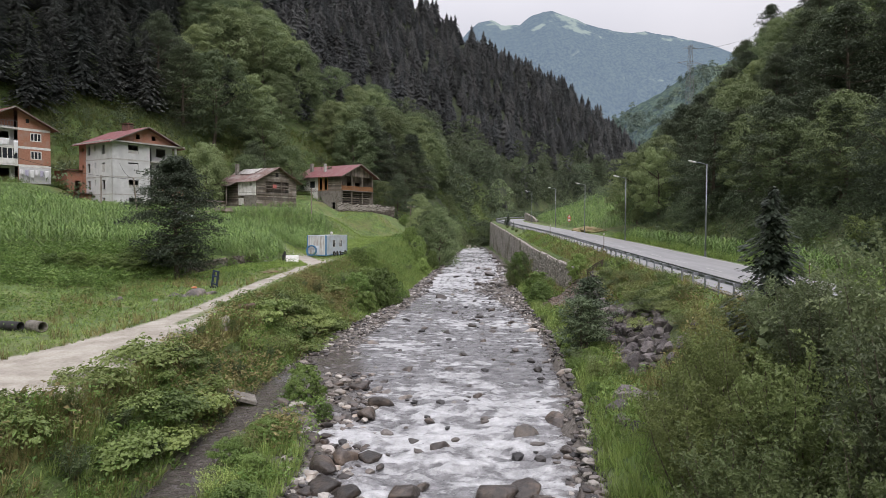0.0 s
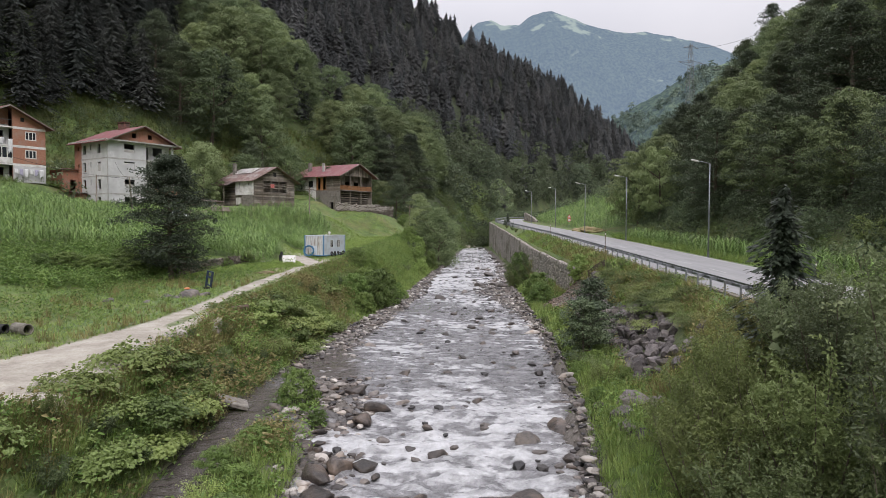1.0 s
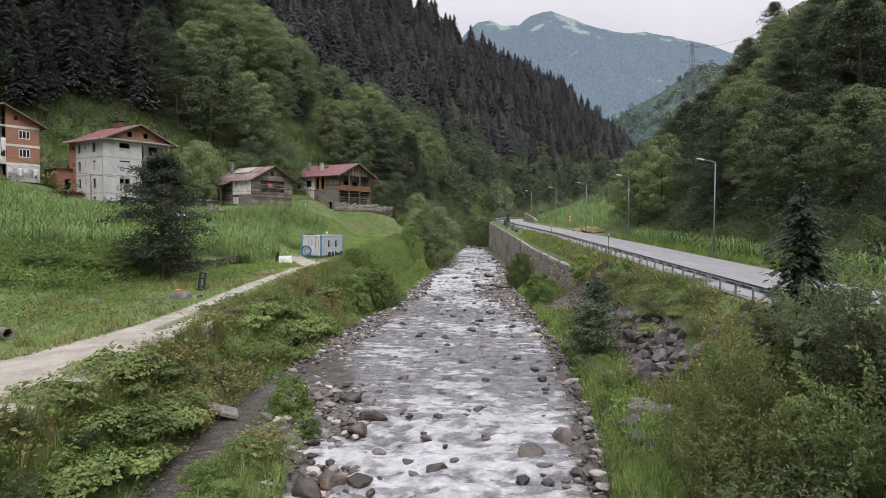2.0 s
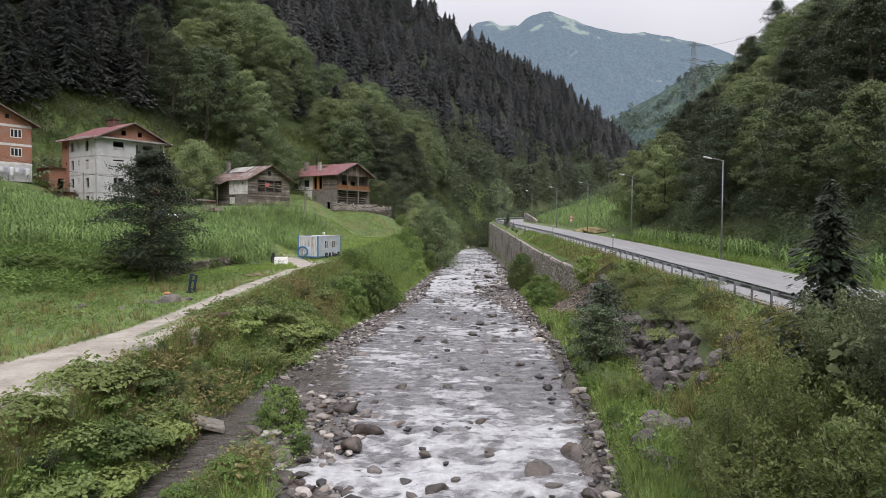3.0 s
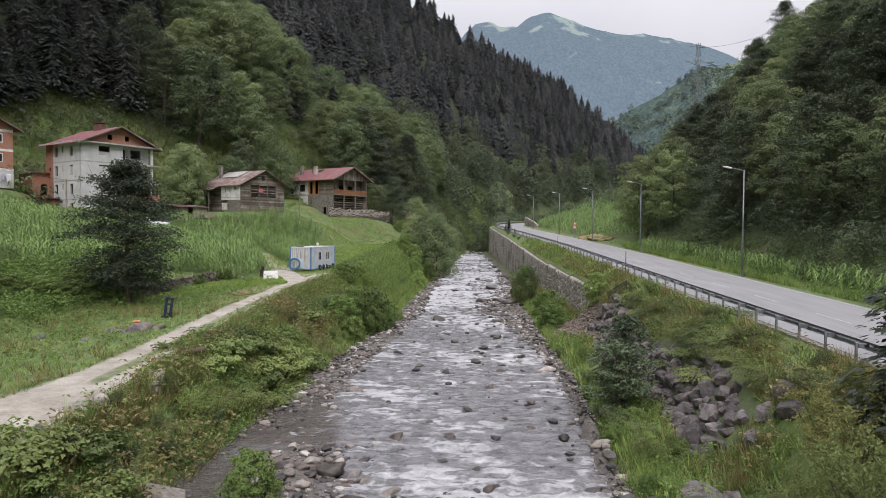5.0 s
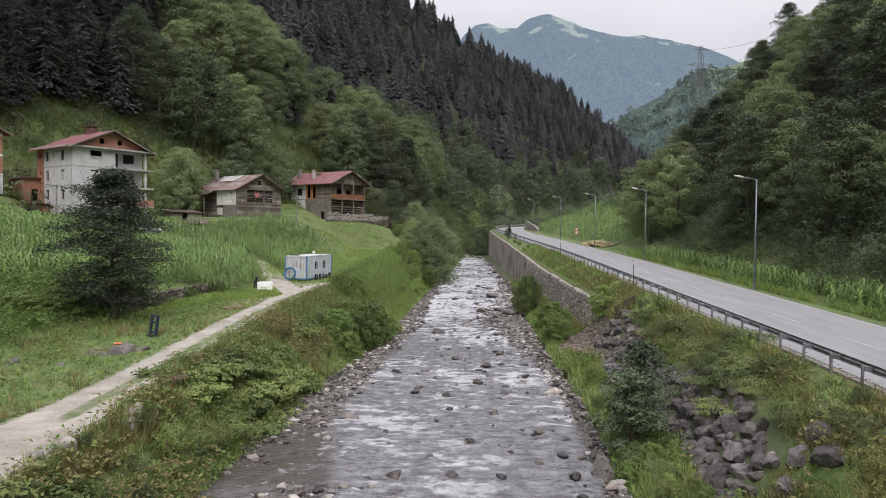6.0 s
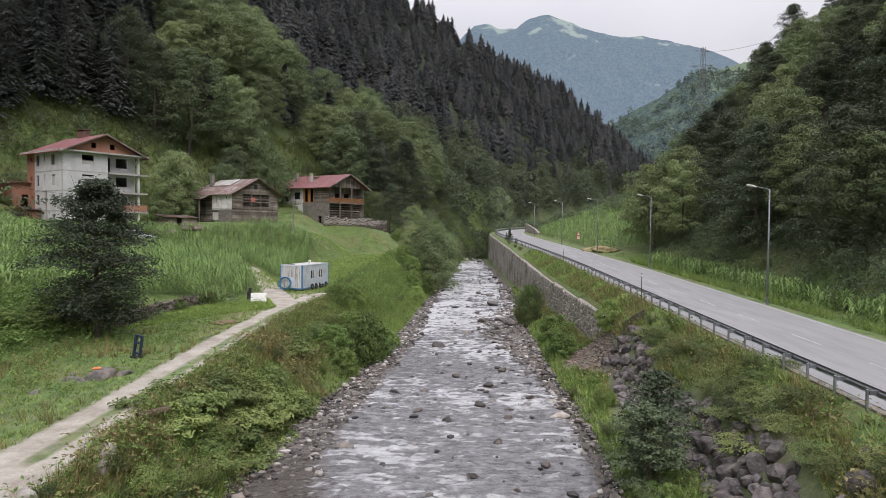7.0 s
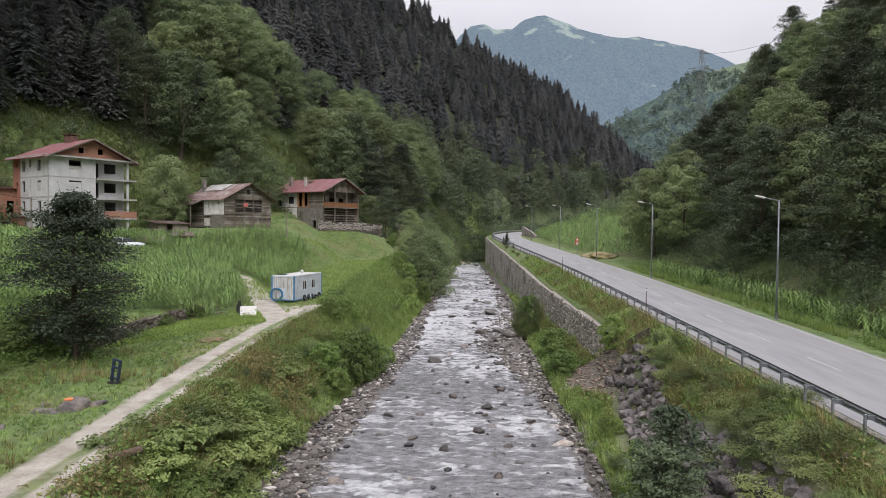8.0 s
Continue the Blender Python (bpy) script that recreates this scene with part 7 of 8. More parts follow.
utility_pole(-45.6, 93, 6.2, -5, False)
utility_pole(-28.0, 124.5, 6.3, 0, True)
utility_pole(-11.5, 152, 6.5, 1, True)
utility_pole(-53, 97, 5.5, 0, False)
za, zb, zc = h1(-45.6, 93) + 6.1, h1(-28, 124.5) + 6.0, h1(-11.5, 152) + 6.2
wire((-46.1, 93, za), (-53.4, 103.2, 19), 0.6, 0.02, "black service wire to the unfinished house")
wire((-46.1, 93, za - 0.1), (-70, 95, 21), 0.9, 0.02, "black service wire between the houses")
wire((-46.1, 93, za), (-28.6, 124.5, zb), 1.2, 0.018, "black overhead wire between poles")
wire((-27.4, 124.5, zb), (-12.1, 152, zc), 1.0, 0.018, "black overhead wire between poles")
wire((-46.1, 93, za - 0.2), (-16, 40, h1(-18, 40) + 7.5), 0.6, 0.012, "thin black overhead wire")

M_darksteel = surface("weathered_steel", (0.13, 0.135, 0.14), (0.2, 0.2, 0.205), 3, rough=0.6, bump=0)
# lattice pylon on the spur, with its long spans
px, py = 67.5, 200.0
pz0, pz1 = h1(px, py) - 0.5, 63.0
pylon = tagged(new("pylon"), "slim grey lattice power pylon above the trees", "pylon")
pylon.matrix_basis = pose(px, py, 0, 0, 0, 15)
for sx in (-1, 1):
    for sy in (-1, 1):
        bm = bmesh.new()
        tube(bm, (sx * 1.6, sy * 1.6, pz0), (sx * 0.35, sy * 0.35, pz1), 0.06, 0.045, 6)
        part("leg", bm, M_darksteel, pylon)
bm = bmesh.new()
for k in range(9):
    for sx, sy, tx, ty_ in ((-1, -1, 1, -1), (1, -1, 1, 1), (1, 1, -1, 1), (-1, 1, -1, -1)):
        ta, tb = k / 9, (k + 1) / 9
        wa, wb = 1.6 - 1.25 * ta, 1.6 - 1.25 * tb
        tube(bm, (sx * wa, sy * wa, pz0 + (pz1 - pz0) * ta), (tx * wb, ty_ * wb, pz0 + (pz1 - pz0) * tb), 0.028, sides=4)
        tube(bm, (tx * wa, ty_ * wa, pz0 + (pz1 - pz0) * ta), (sx * wb, sy * wb, pz0 + (pz1 - pz0) * tb), 0.028, sides=4)
part("bracing", bm, M_darksteel, pylon)
for zz, w in ((pz1 - 5.5, 4.2), (pz1 - 1.2, 2.4)):
    bm = bmesh.new()
    for sgn in (-1, 1):
        tube(bm, (0, 0, zz + 0.7), (sgn * w, 0, zz), 0.06, sides=5)
        tube(bm, (0, 0, zz), (sgn * w, 0, zz), 0.06, sides=5)
    part("crossarm", bm, M_steel, pylon)
wire((64, 199, pz1 - 5.6), (62, 62, 44), 9.0, 0.035, "long grey power line across the slope")
wire((71, 201, pz1 - 5.6), (66, 62, 49), 9.0, 0.035, "long grey power line across the slope")
wire((68, 200, pz1 - 1.2), (64, 62, 56), 8.0, 0.03, "long grey power line across the slope")

# road signs
sg = tagged(new("road_sign"), "round red-rimmed speed sign below a warning triangle", "road sign")
sg.matrix_basis = on_ground(22.2, 137, 14)
bm = bmesh.new()
tube(bm, (0, 0, -0.2), (0, 0, 3.2), 0.035)
part("pole", bm, M_steel, sg)
M_signred = surface("sign_red", (0.5, 0.03, 0.03), (0.6, 0.05, 0.05), 4, rough=0.4, bump=0)
bm = bmesh.new()
tube(bm, (0, -0.04, 2.1), (0, -0.06, 2.1), 0.36, sides=24)
part("round_plate", bm, M_signred, sg, "red-rimmed round plate")
bm = bmesh.new()
tube(bm, (0, -0.062, 2.1), (0, -0.07, 2.1), 0.27, sides=24)
disc = part("plate_face", bm, M_white, sg)
txt = bpy.data.curves.new("speed_digits", "FONT")
txt.body, txt.size, txt.align_x, txt.align_y, txt.extrude = "50", 0.36, "CENTER", "CENTER", 0.002
to = new("speed_digits", txt)
to.data.materials.append(M_dark)
to.parent = sg
to.matrix_basis = pose(0, -0.075, 2.1, 90, 0, 0)
prism("warning_plate", [(-0.42, 2.52), (0.42, 2.52), (0, 3.25)], 0.02, M_signred, sg, pose(0, -0.06, 0))
prism("plate_face", [(-0.27, 2.6), (0.27, 2.6), (0, 3.07)], 0.01, M_white, sg, pose(0, -0.075, 0))
for x, y, hh in ((13.75, 64.2, 2.4), (13.0, 97, 2.6), (24.6, 47.5, 1.1), (24.5, 33, 1.1)):
    ob = tagged(new("marker_post"), "thin grey metal marker post at the roadside", "marker post", "marker posts")
    ob.matrix_basis = on_ground(x, y)
    bm = bmesh.new()
    tube(bm, (0, 0, -0.3), (0, 0, hh), 0.035, 0.03, 8)
    part("post", bm, M_rust, ob)
    bm = bmesh.new()
    box(bm, -0.05, 0.05, -0.05, -0.034, hh - 0.25, hh - 0.1)
    part("reflector", bm, M_white, ob)


# ---- car by the unfinished house ----
def parked_car(x, y, z, turn):
    ob = tagged(new("car"), "white hatchback with blue-tinted windows parked behind the maize", "car")
    ob.matrix_basis = pose(x, y, z, 0, 0, turn)
    bm = bmesh.new()
    prof = ((-2.05, 0.35), (2.0, 0.35), (2.05, 0.75), (1.2, 0.92), (-2.0, 0.95), (-2.1, 0.7))
    a = [bm.verts.new((p[0], -0.82, p[1])) for p in prof]
    c = [bm.verts.new((p[0], 0.82, p[1])) for p in prof]
    bm.faces.new(a)
    bm.faces.new(c[::-1])
    for i in range(6):
        bm.faces.new((a[i], c[i], c[(i + 1) % 6], a[(i + 1) % 6]))
    bmesh.ops.bevel(bm, geom=bm.edges[:], offset=0.06, segments=2, affect="EDGES")
    M_car = surface("car_white", (0.62, 0.66, 0.70), (0.68, 0.72, 0.76), 3, rough=0.25, bump=0)
    part("body", bm, M_car, ob, smooth=True)
    bm = bmesh.new()
    lo = [bm.verts.new(p) for p in ((-1.95, -0.76, 0.94), (1.05, -0.76, 0.92), (1.05, 0.76, 0.92), (-1.95, 0.76, 0.94))]
    up = [bm.verts.new(p) for p in ((-1.7, -0.62, 1.44), (0.35, -0.62, 1.46), (0.35, 0.62, 1.46), (-1.7, 0.62, 1.44))]
    for i in range(4):
        bm.faces.new((lo[i], lo[(i + 1) % 4], up[(i + 1) % 4], up[i]))
    part("glazing", bm, M_glass, ob)
    boxes("roof", [(-1.75, 0.4, -0.66, 0.66, 1.44, 1.5)], M_car, ob, bevel=0.02)
    boxes("pillar", [(-0.5, -0.42, -0.76, -0.64, 0.95, 1.45)], M_car, ob)
    for wx_ in (-1.3, 1.3):
        for wy_ in (-0.75, 0.75):
            bm = bmesh.new()
            tube(bm, (wx_, wy_ - 0.1, 0.31), (wx_, wy_ + 0.1, 0.31), 0.31, sides=18)
            w = part("wheel", bm, M_rubber, ob)
            bm = bmesh.new()
            tube(bm, (wx_, wy_ - 0.11, 0.31), (wx_, wy_ + 0.11, 0.31), 0.19, sides=14)
            part("rim", bm, M_steel, w)
    return ob


parked_car(-43.2, 101.5, h1(-43.2, 101.5), 15)


bm = bmesh.new()
bmesh.ops.create_icosphere(bm, subdivisions=4, radius=1.0)
for v in bm.verts:
    v.co = Vector((v.co.x * 1.0, v.co.y * 0.75, max(v.co.z, -0.2) * 0.2)) * (1 + 0.4 * noise.noise(v.co * 2.2) + 0.2 * noise.noise(v.co * 7))
patch_ = tagged(part("earth_patch", bm, surface("withered_cuttings", (0.13, 0.085, 0.055), (0.23, 0.16, 0.10), 9, (0.12, 0.13, 0.05), 1.5, 0.95, 0.8, 25, 0.04), smooth=True), "low heap of brown withered cuttings in the meadow", "cuttings heap")
patch_.matrix_basis = on_ground(-17.9, 62.2, 25)

# ---- sheds ----
def shed(x, y, turn, W, L, H, wall_mat, roof_mat, label):
    ob = tagged(new("shed"), label, "shed", "sheds")
    ob.matrix_basis = on_ground(x, y, turn, -0.1)
    wall_part("wall", W, H, 0.2, [(W * 0.3, W * 0.3 + 0.9, 0.2, 2.0)], wall_mat, ob, FRONT, "", -1.0)
    wall_part("wall", L - 0.2, H, 0.2, [], wall_mat, ob, Matrix.Translation((0, 0.2, 0)) @ side_left(L), "", -1.0)
    wall_part("wall", L - 0.2, H, 0.2, [], wall_mat, ob, Matrix.Translation((0, 0.2, 0)) @ side_right(W), "", -1.0)
    wall_part("wall", W - 0.4, H, 0.2, [], wall_mat, ob, Matrix.Translation((-0.2, 0, 0)) @ back(W, L), "", -1.0)
    bm = bmesh.new()
    n = 16
    a = [bm.verts.new((-0.4 + (W + 0.8) * i / n, -0.5, H + 0.05 + (0.03 if i % 2 else 0))) for i in range(n + 1)]
    c = [bm.verts.new((-0.4 + (W + 0.8) * i / n, L + 0.4, H + 0.55 + (0.03 if i % 2 else 0))) for i in range(n + 1)]
    for i in range(n):
        bm.faces.new((a[i], a[i + 1], c[i + 1], c[i]))
    bmesh.ops.solidify(bm, geom=bm.faces[:], thickness=0.05)
    part("roof", bm, roof_mat, ob)
    return ob


shed(-63.5, 106, 57, 4.2, 4.0, 3.6, M_brick, M_redroof, "small red brick shed with rusty sheet roof")
shed(-60.3, 105.5, 57, 3.2, 3.0, 2.4, M_brick, M_rustroof, "low brick lean-to shed beside the pale house")
shed(-46.5, 118, 50, 5.0, 3.5, 1.9, M_wood, M_rustroof, "low dark timber shed with mossy roof")
shed(-41.5, 111.5, 40, 3.0, 2.4, 1.3, M_wood, M_rustroof, "low timber store beside the maize")
stack = new("timber_stack")
for q in range(5):
    boxes("beam", [(0.15 * (q % 3), 4.2 - 0.2 * (q % 2), 0.3 * q, 0.3 * q + 0.24, 0.1 * (q % 2), 0.55 + 0.12 * (q % 3))], M_wood, stack, bevel=0.02)
stack.matrix_basis = on_ground(-45.0, 106.5, 12)
tagged(stack, "stack of old grey timber behind the maize", "timber stack")

bm = bmesh.new()
bmesh.ops.create_icosphere(bm, subdivisions=4, radius=1.0)
for v in bm.verts:
    v.co = Vector((v.co.x * 3.6, v.co.y * 1.7, max(v.co.z, -0.1) * 1.0)) * (1 + 0.45 * noise.noise(v.co * 2.6) + 0.16 * noise.noise(v.co * 7))
heap = tagged(part("dirt_heap", bm, surface("bare_earth", (0.22, 0.17, 0.09), (0.34, 0.27, 0.16), 5, (0.17, 0.19, 0.07), 0.8, 0.95, 0.8, 12, 0.05), smooth=True), "heap of brown earth on the verge by the road sign", "earth heap")
heap.matrix_basis = on_ground(25.2, 130.5, 30)

# ---- near plants ----
def shrub(seed, h, rad, stems, twigs, per, size, slim=0.5):
    """Rods fanning from the ground with leafy side twigs: leaves and wood."""
    r = np.random.default_rng(seed)
    wood, cs, ns = [], [], []
    for s in range(stems):
        a = s * 2.4 + r.random()
        out = rad * (0.15 + 0.85 * math.sqrt(r.random()))
        hh = h * (0.6 + 0.4 * r.random()) * (1 - 0.25 * out / rad)
        p0 = np.array([math.cos(a) * 0.15 * out, math.sin(a) * 0.15 * out, -0.2])
        p1 = np.array([math.cos(a) * out, math.sin(a) * out, hh])
        wood.append(limb(p0, p1, 0.012 * h * 0.55 + 0.006, 0.006, 4, -0.08 * h * (r.random() - 0.3), 3))
        for k in range(twigs):
            t = 0.22 + 0.78 * (k + r.random()) / twigs
            b = p0 + (p1 - p0) * t
            q = r.random() * 6.28
            ln = rad * 0.42 * (1.15 - t) + 0.12 * h * 0.5
            tip = b + np.array([math.cos(q) * ln, math.sin(q) * ln, ln * (0.35 + 0.5 * r.random())])
            f = r.random(per)[:, None]
            c = b + (tip - b) * f + r.normal(size=(per, 3)) * size * 0.55
            n = unit(per, r) * 0.8 + np.array([0, 0, 0.7]) + (tip - b) / (ln + 1e-6) * 0.3
            cs.append(c)
            ns.append(n / np.linalg.norm(n, axis=1)[:, None])
    c, n = np.concatenate(cs), np.concatenate(ns)
    wv, wf = join(wood)
    step_ = len(wood[0][0])
    roots = np.array([(q * step_, q * step_ + 1, (q + 1) * step_ + 1, (q + 1) * step_) for q in range(stems - 1)])
    return leaf_quads(c, n, np.full(len(c), size), r, slim), (wv, np.concatenate([wf, roots]))


def shrub_meshes(tag, seeds, *a):
    out = []
    for s in seeds:
        lv, wd = shrub(s, *a)
        out.append((quick_mesh(tag + "_leaves", *lv), quick_mesh(tag + "_stems", *wd)))
    return out


ALDER = shrub_meshes("alder", (501, 502, 503, 504), 4.2, 1.9, 17, 24, 20, 0.112)
BUSH = shrub_meshes("bush", (511, 512, 513), 2.0, 1.2, 12, 12, 14, 0.12)
SMALLB = shrub_meshes("willow", (521, 522), 1.5, 0.85, 22, 10, 10, 0.10, 0.25)

SAPLING = layered_meshes("sapling", (541, 542), 4.4, 0.1, 2.1, 42, 9, 11, 0.17, peak=0.42, droop=0.2, slim=0.62, wide=0.2)
FULL = [(quick_mesh("full_bush_leaves", *crown(531 + k, 0.05, 2.1, 1.25, 70, 3600, 0.14, 0.45, 0.8, 0.22)), BUSH[k][1]) for k in range(3)]


def plant(name, pool, k, mat_, label, category, group, x, y, s, dz=0.0, sz=None):
    ob = tagged(new(name), label, category, group)
    ob.matrix_basis = Matrix.Translation((x, y, h1(x, y) + dz)) @ Matrix.Rotation(hs.random() * 6.28, 4, "Z") @ Matrix.Diagonal((s, s, sz or s, 1))
    put("foliage", pool[k % len(pool)][0], mat_, ob)
    put("stem", pool[k % len(pool)][1], M_bark, ob)
    return ob


edgeR_at = lambda y: along(y, RR_Y, RR_X)
M_olive = leaf_material("olive_leaves", (0.115, 0.13, 0.05), (0.195, 0.21, 0.088), (0.235, 0.23, 0.085), 0.45, 0.38)
M_willow = leaf_material("willow_leaves", (0.10, 0.132, 0.07), (0.17, 0.20, 0.118), (0.155, 0.19, 0.09), 0.45, 0.38)
# thick alder growth on the near right bank
for k, (x, y, s) in enumerate(((7.8, 12.6, 1.0), (9.8, 14.4, 1.05), (12.0, 13.0, 1.1), (6.9, 15.8, 0.95), (8.9, 17.2, 1.05), (11.3, 17.2, 1.15), (13.0, 16.0, 0.8), (7.0, 18.9, 0.95), (8.7, 20.6, 1.05), (11.0, 20.4, 1.0), (12.8, 19.2, 0.75), (7.7, 22.3, 0.8), (9.6, 23.4, 0.95), (11.6, 23.4, 0.95), (10.4, 26.3, 0.8), (8.5, 25.0, 0.65), (12.0, 25.2, 0.65), (13.4, 22.8, 0.55), (13.8, 18.0, 0.6), (6.3, 13.6, 0.7), (10.5, 11, 1.1), (13, 10, 1.1), (8.0, 10.5, 1.0), (13.3, 26.0, 0.55), (11.2, 28.4, 0.5))):
    plant("alder_shrub", ALDER, k, (M_alder, M_willow, M_olive, M_alder, M_olive)[k % 5], "tall grey-green alder shrub on the river bank", "shrub", "bank shrubs", x, y, s * (0.95 + 0.16 * hs.random()), 0, s * (1.1 + 0.25 * hs.random()))
for k, (x, y, s) in enumerate(((7.7, 40.4, 1.0), (7.2, 39.2, 0.8), (8.1, 41.6, 0.7))):
    plant("alder_sapling", SAPLING, k, M_leaf_mid if k < 2 else M_alder, "young dark green alder between boulders and river", "shrub", "bank saplings", x, y, s)
for k, (x, y, s, z) in enumerate(((7.4, 85.5, 0.95, 1.3), (7.9, 86.4, 0.8, 1.1), (7.0, 84.8, 0.7, 0.95))):
    plant("alder_sapling", ALDER, k + 1, M_bright, "bright green alder sapling on the river bank", "shrub", "bank saplings", x, y, s, 0, z)
for k, (x, y, s, z, mt) in enumerate(((-7.1, 29.9, 0.8, 0.85, M_bright), (-5.7, 27.6, 0.34, 0.36, M_bright), (-6.9, 21.6, 0.6, 0.5, M_bright), (-7.4, 24.8, 0.65, 0.5, M_leaf), (-6.6, 19.4, 0.7, 0.5, M_bright), (-7.9, 22.6, 0.6, 0.55, M_alder), (-26.4, 57.0, 1.2, 0.9, M_leaf_dark), (-25.6, 58.8, 1.0, 0.8, M_leaf_dark), (-27.4, 55.0, 1.2, 0.9, M_leaf_dark), (-29.0, 53.4, 1.1, 0.8, M_leaf_dark), (-30.6, 52.2, 1.1, 0.8, M_leaf), (-25.2, 56.6, 0.9, 0.7, M_leaf_dark), (-28.4, 57.4, 1.2, 0.9, M_leaf_dark), (-32.2, 51.2, 1.0, 0.7, M_alder), (-23.9, 67.8, 0.7, 0.5, M_leaf), (-22.8, 71.5, 0.8, 0.6, M_leaf), (7.5, 85.6, 1.25, 2.1, M_bright), (8.5, 73.6, 1.35, 1.15, M_bright), (7.9, 66.0, 1.05, 1.0, M_bright), (8.5, 67.2, 0.8, 0.8, M_bright), (11.4, 64.6, 1.0, 1.1, M_leaf_dark), (-7.9, 65.0, 1.55, 1.75, M_bright), (-7.2, 68.0, 1.2, 1.3, M_bright), (-6.6, 71.8, 1.0, 1.0, M_bright), (-9.5, 61.5, 1.15, 1.2, M_alder), (-8.5, 60.0, 0.8, 0.9, M_leaf), (-9.2, 67.0, 1.2, 1.2, M_leaf), (-10.6, 78.0, 1.0, 1.1, M_leaf), (-11.4, 73.5, 0.9, 1.0, M_alder), (-6.0, 104, 1.0, 1.2, M_leaf), (-7.0, 112, 1.3, 1.6, M_leaf), (-5.0, 117, 1.2, 1.6, M_bright), (-13.2, 160.5, 1.5, 1.3, M_leaf), (-13.6, 156.8, 1.2, 0.9, M_alder), (-12.2, 164, 1.6, 1.6, M_leaf), (-7.8, 122, 1.4, 1.7, M_leaf), (-9.6, 128, 1.4, 1.6, M_bright))):
    plant("full_bush", FULL, k, mt, "dense rounded leafy bush on the river bank", "bush", "full bank bushes", x, y, s, -0.1, z)
for k, (x, y, s) in enumerate(((6.9, 33.5, 0.7), (7.4, 36, 0.6), (6.9, 37.8, 0.55), (6.5, 44, 0.5), (7.3, 46.5, 0.5), (6.6, 50, 0.45), (7.0, 55, 0.45), (8.3, 92, 0.7), (9.2, 99, 0.6), (8.9, 108, 0.6), (12.3, 83, 0.45), (12.1, 95, 0.5), (12.6, 102, 0.5), (11.9, 118, 0.5), (12.2, 128, 0.45), (11.6, 139, 0.5), (11.5, 147, 0.45), (11.2, 160, 0.5), (-10.6, 66.8, 1.0), (-11.1, 63, 0.7), (-8.9, 75.8, 0.8), (-12.1, 84, 0.8), (-7.7, 96, 0.7), (-5.8, 124, 1.4), (-7.2, 130, 1.5), (-8.6, 121, 1.3), (-4.2, 133, 1.3))):
    plant("bush", BUSH, k, M_leaf if k % 3 else M_alder, "leafy green bush on the river bank", "bush", "bank bushes", x, y, s)
for k, (x, y, s) in enumerate(((-8.0, 24.2, 0.6), (-6.3, 24.6, 0.6), (-11.2, 41.5, 0.9), (-10.6, 38.6, 1.0), (-10.9, 36.9, 0.9), (-11.4, 35.5, 1.0), (-10.3, 51.5, 0.8), (-9.6, 57.5, 0.7), (-7.6, 20.4, 0.8), (-6.6, 21.8, 0.7), (-7.8, 23.5, 0.7), (-8.0, 18, 0.8), (5.9, 33.5, 0.5))):
    plant("willow_bush", SMALLB, k, M_grass if k < 2 else M_alder, "small fine-leaved willow bush at the water", "bush", "willow bushes", x, y, s)

bk = random.Random(91)
for k in range(26):
    y = bk.uniform(28, 60)
    x = float(edgeR_at(y)) + bk.uniform(0.5, 2.6)
    plant("weed_bush", FULL, k, (M_bright, M_leaf, M_bright, M_alder)[k % 4], "low bright leafy bush at the water's edge", "bush", "weed bushes", x, y, bk.uniform(0.22, 0.45), -0.05)
for k in range(34):
    y = bk.uniform(16, 78)
    x = bk.uniform(-12.9, -10.4) if y < 60 else bk.uniform(-12.6, -8.6)
    plant("weed_bush", BUSH, k, (M_bramble, M_alder, M_olive)[k % 3], "low leafy weed bush on the river bank", "bush", "weed bushes", x, y, bk.uniform(0.3, 0.6))
for k in range(22):
    y = bk.uniform(29, 60)
    x = bk.uniform(11.9, 13.7)
    plant("weed_bush", BUSH, k, (M_bramble, M_olive, M_alder)[k % 3], "low leafy weed bush below the guardrail", "bush", "weed bushes", x, y, bk.uniform(0.25, 0.5))
for k in range(16):
    y = bk.uniform(36, 108)
    plant("roadside_bush", BUSH, k, (M_leaf, M_alder, M_leaf_dark)[k % 3], "green bush at the edge of the maize by the road", "bush", "roadside bushes", bk.uniform(27.5, 30.5), y, bk.uniform(0.9, 1.7))

# dark spruce by the guardrail and small ones along it
near_spruce_me = quick_mesh("young_spruce_boughs", *join([tiers(611, 5.2, 0.9, 22, 7), spruce_boughs(611, 5.2, 1.75, 24, 10, 18, 0.3)]))
near_trunk_me = quick_mesh("young_spruce_trunk", *limb((0, 0, -0.3), (0, 0, 5.0), 0.1, 0.02, 6))
plant_tree("spruce_tree", near_spruce_me, M_lone, near_trunk_me, "young dark spruce beside the guardrail", "tree", "roadside spruces", 12.6, 27.2, h1(12.6, 27.2), 1.22, 0.3, "crown")
for x, y, s in ((12.0, 168, 0.62), (11.7, 174, 0.35), (12.4, 156, 0.25)):
    plant_tree("spruce_tree", near_spruce_me, M_lone, near_trunk_me, "small dark spruce on the verge behind the guardrail", "tree", "roadside spruces", x, y, h1(x, y), s, x, "crown")

# lone dark tree in the meadow
(lone_crown, lone_trunk), = layered_meshes("lone", (621,), 10.6, 1.6, 4.2, 170, 11, 14, 0.2, peak=0.36, droop=0.32, wide=0.17)
plant_tree("meadow_tree", lone_crown, M_lone, lone_trunk, "single dark green tree in the meadow below the maize", "tree", "", -24.0, 55.8, h1(-24.0, 55.8) - 0.25, 0.98)
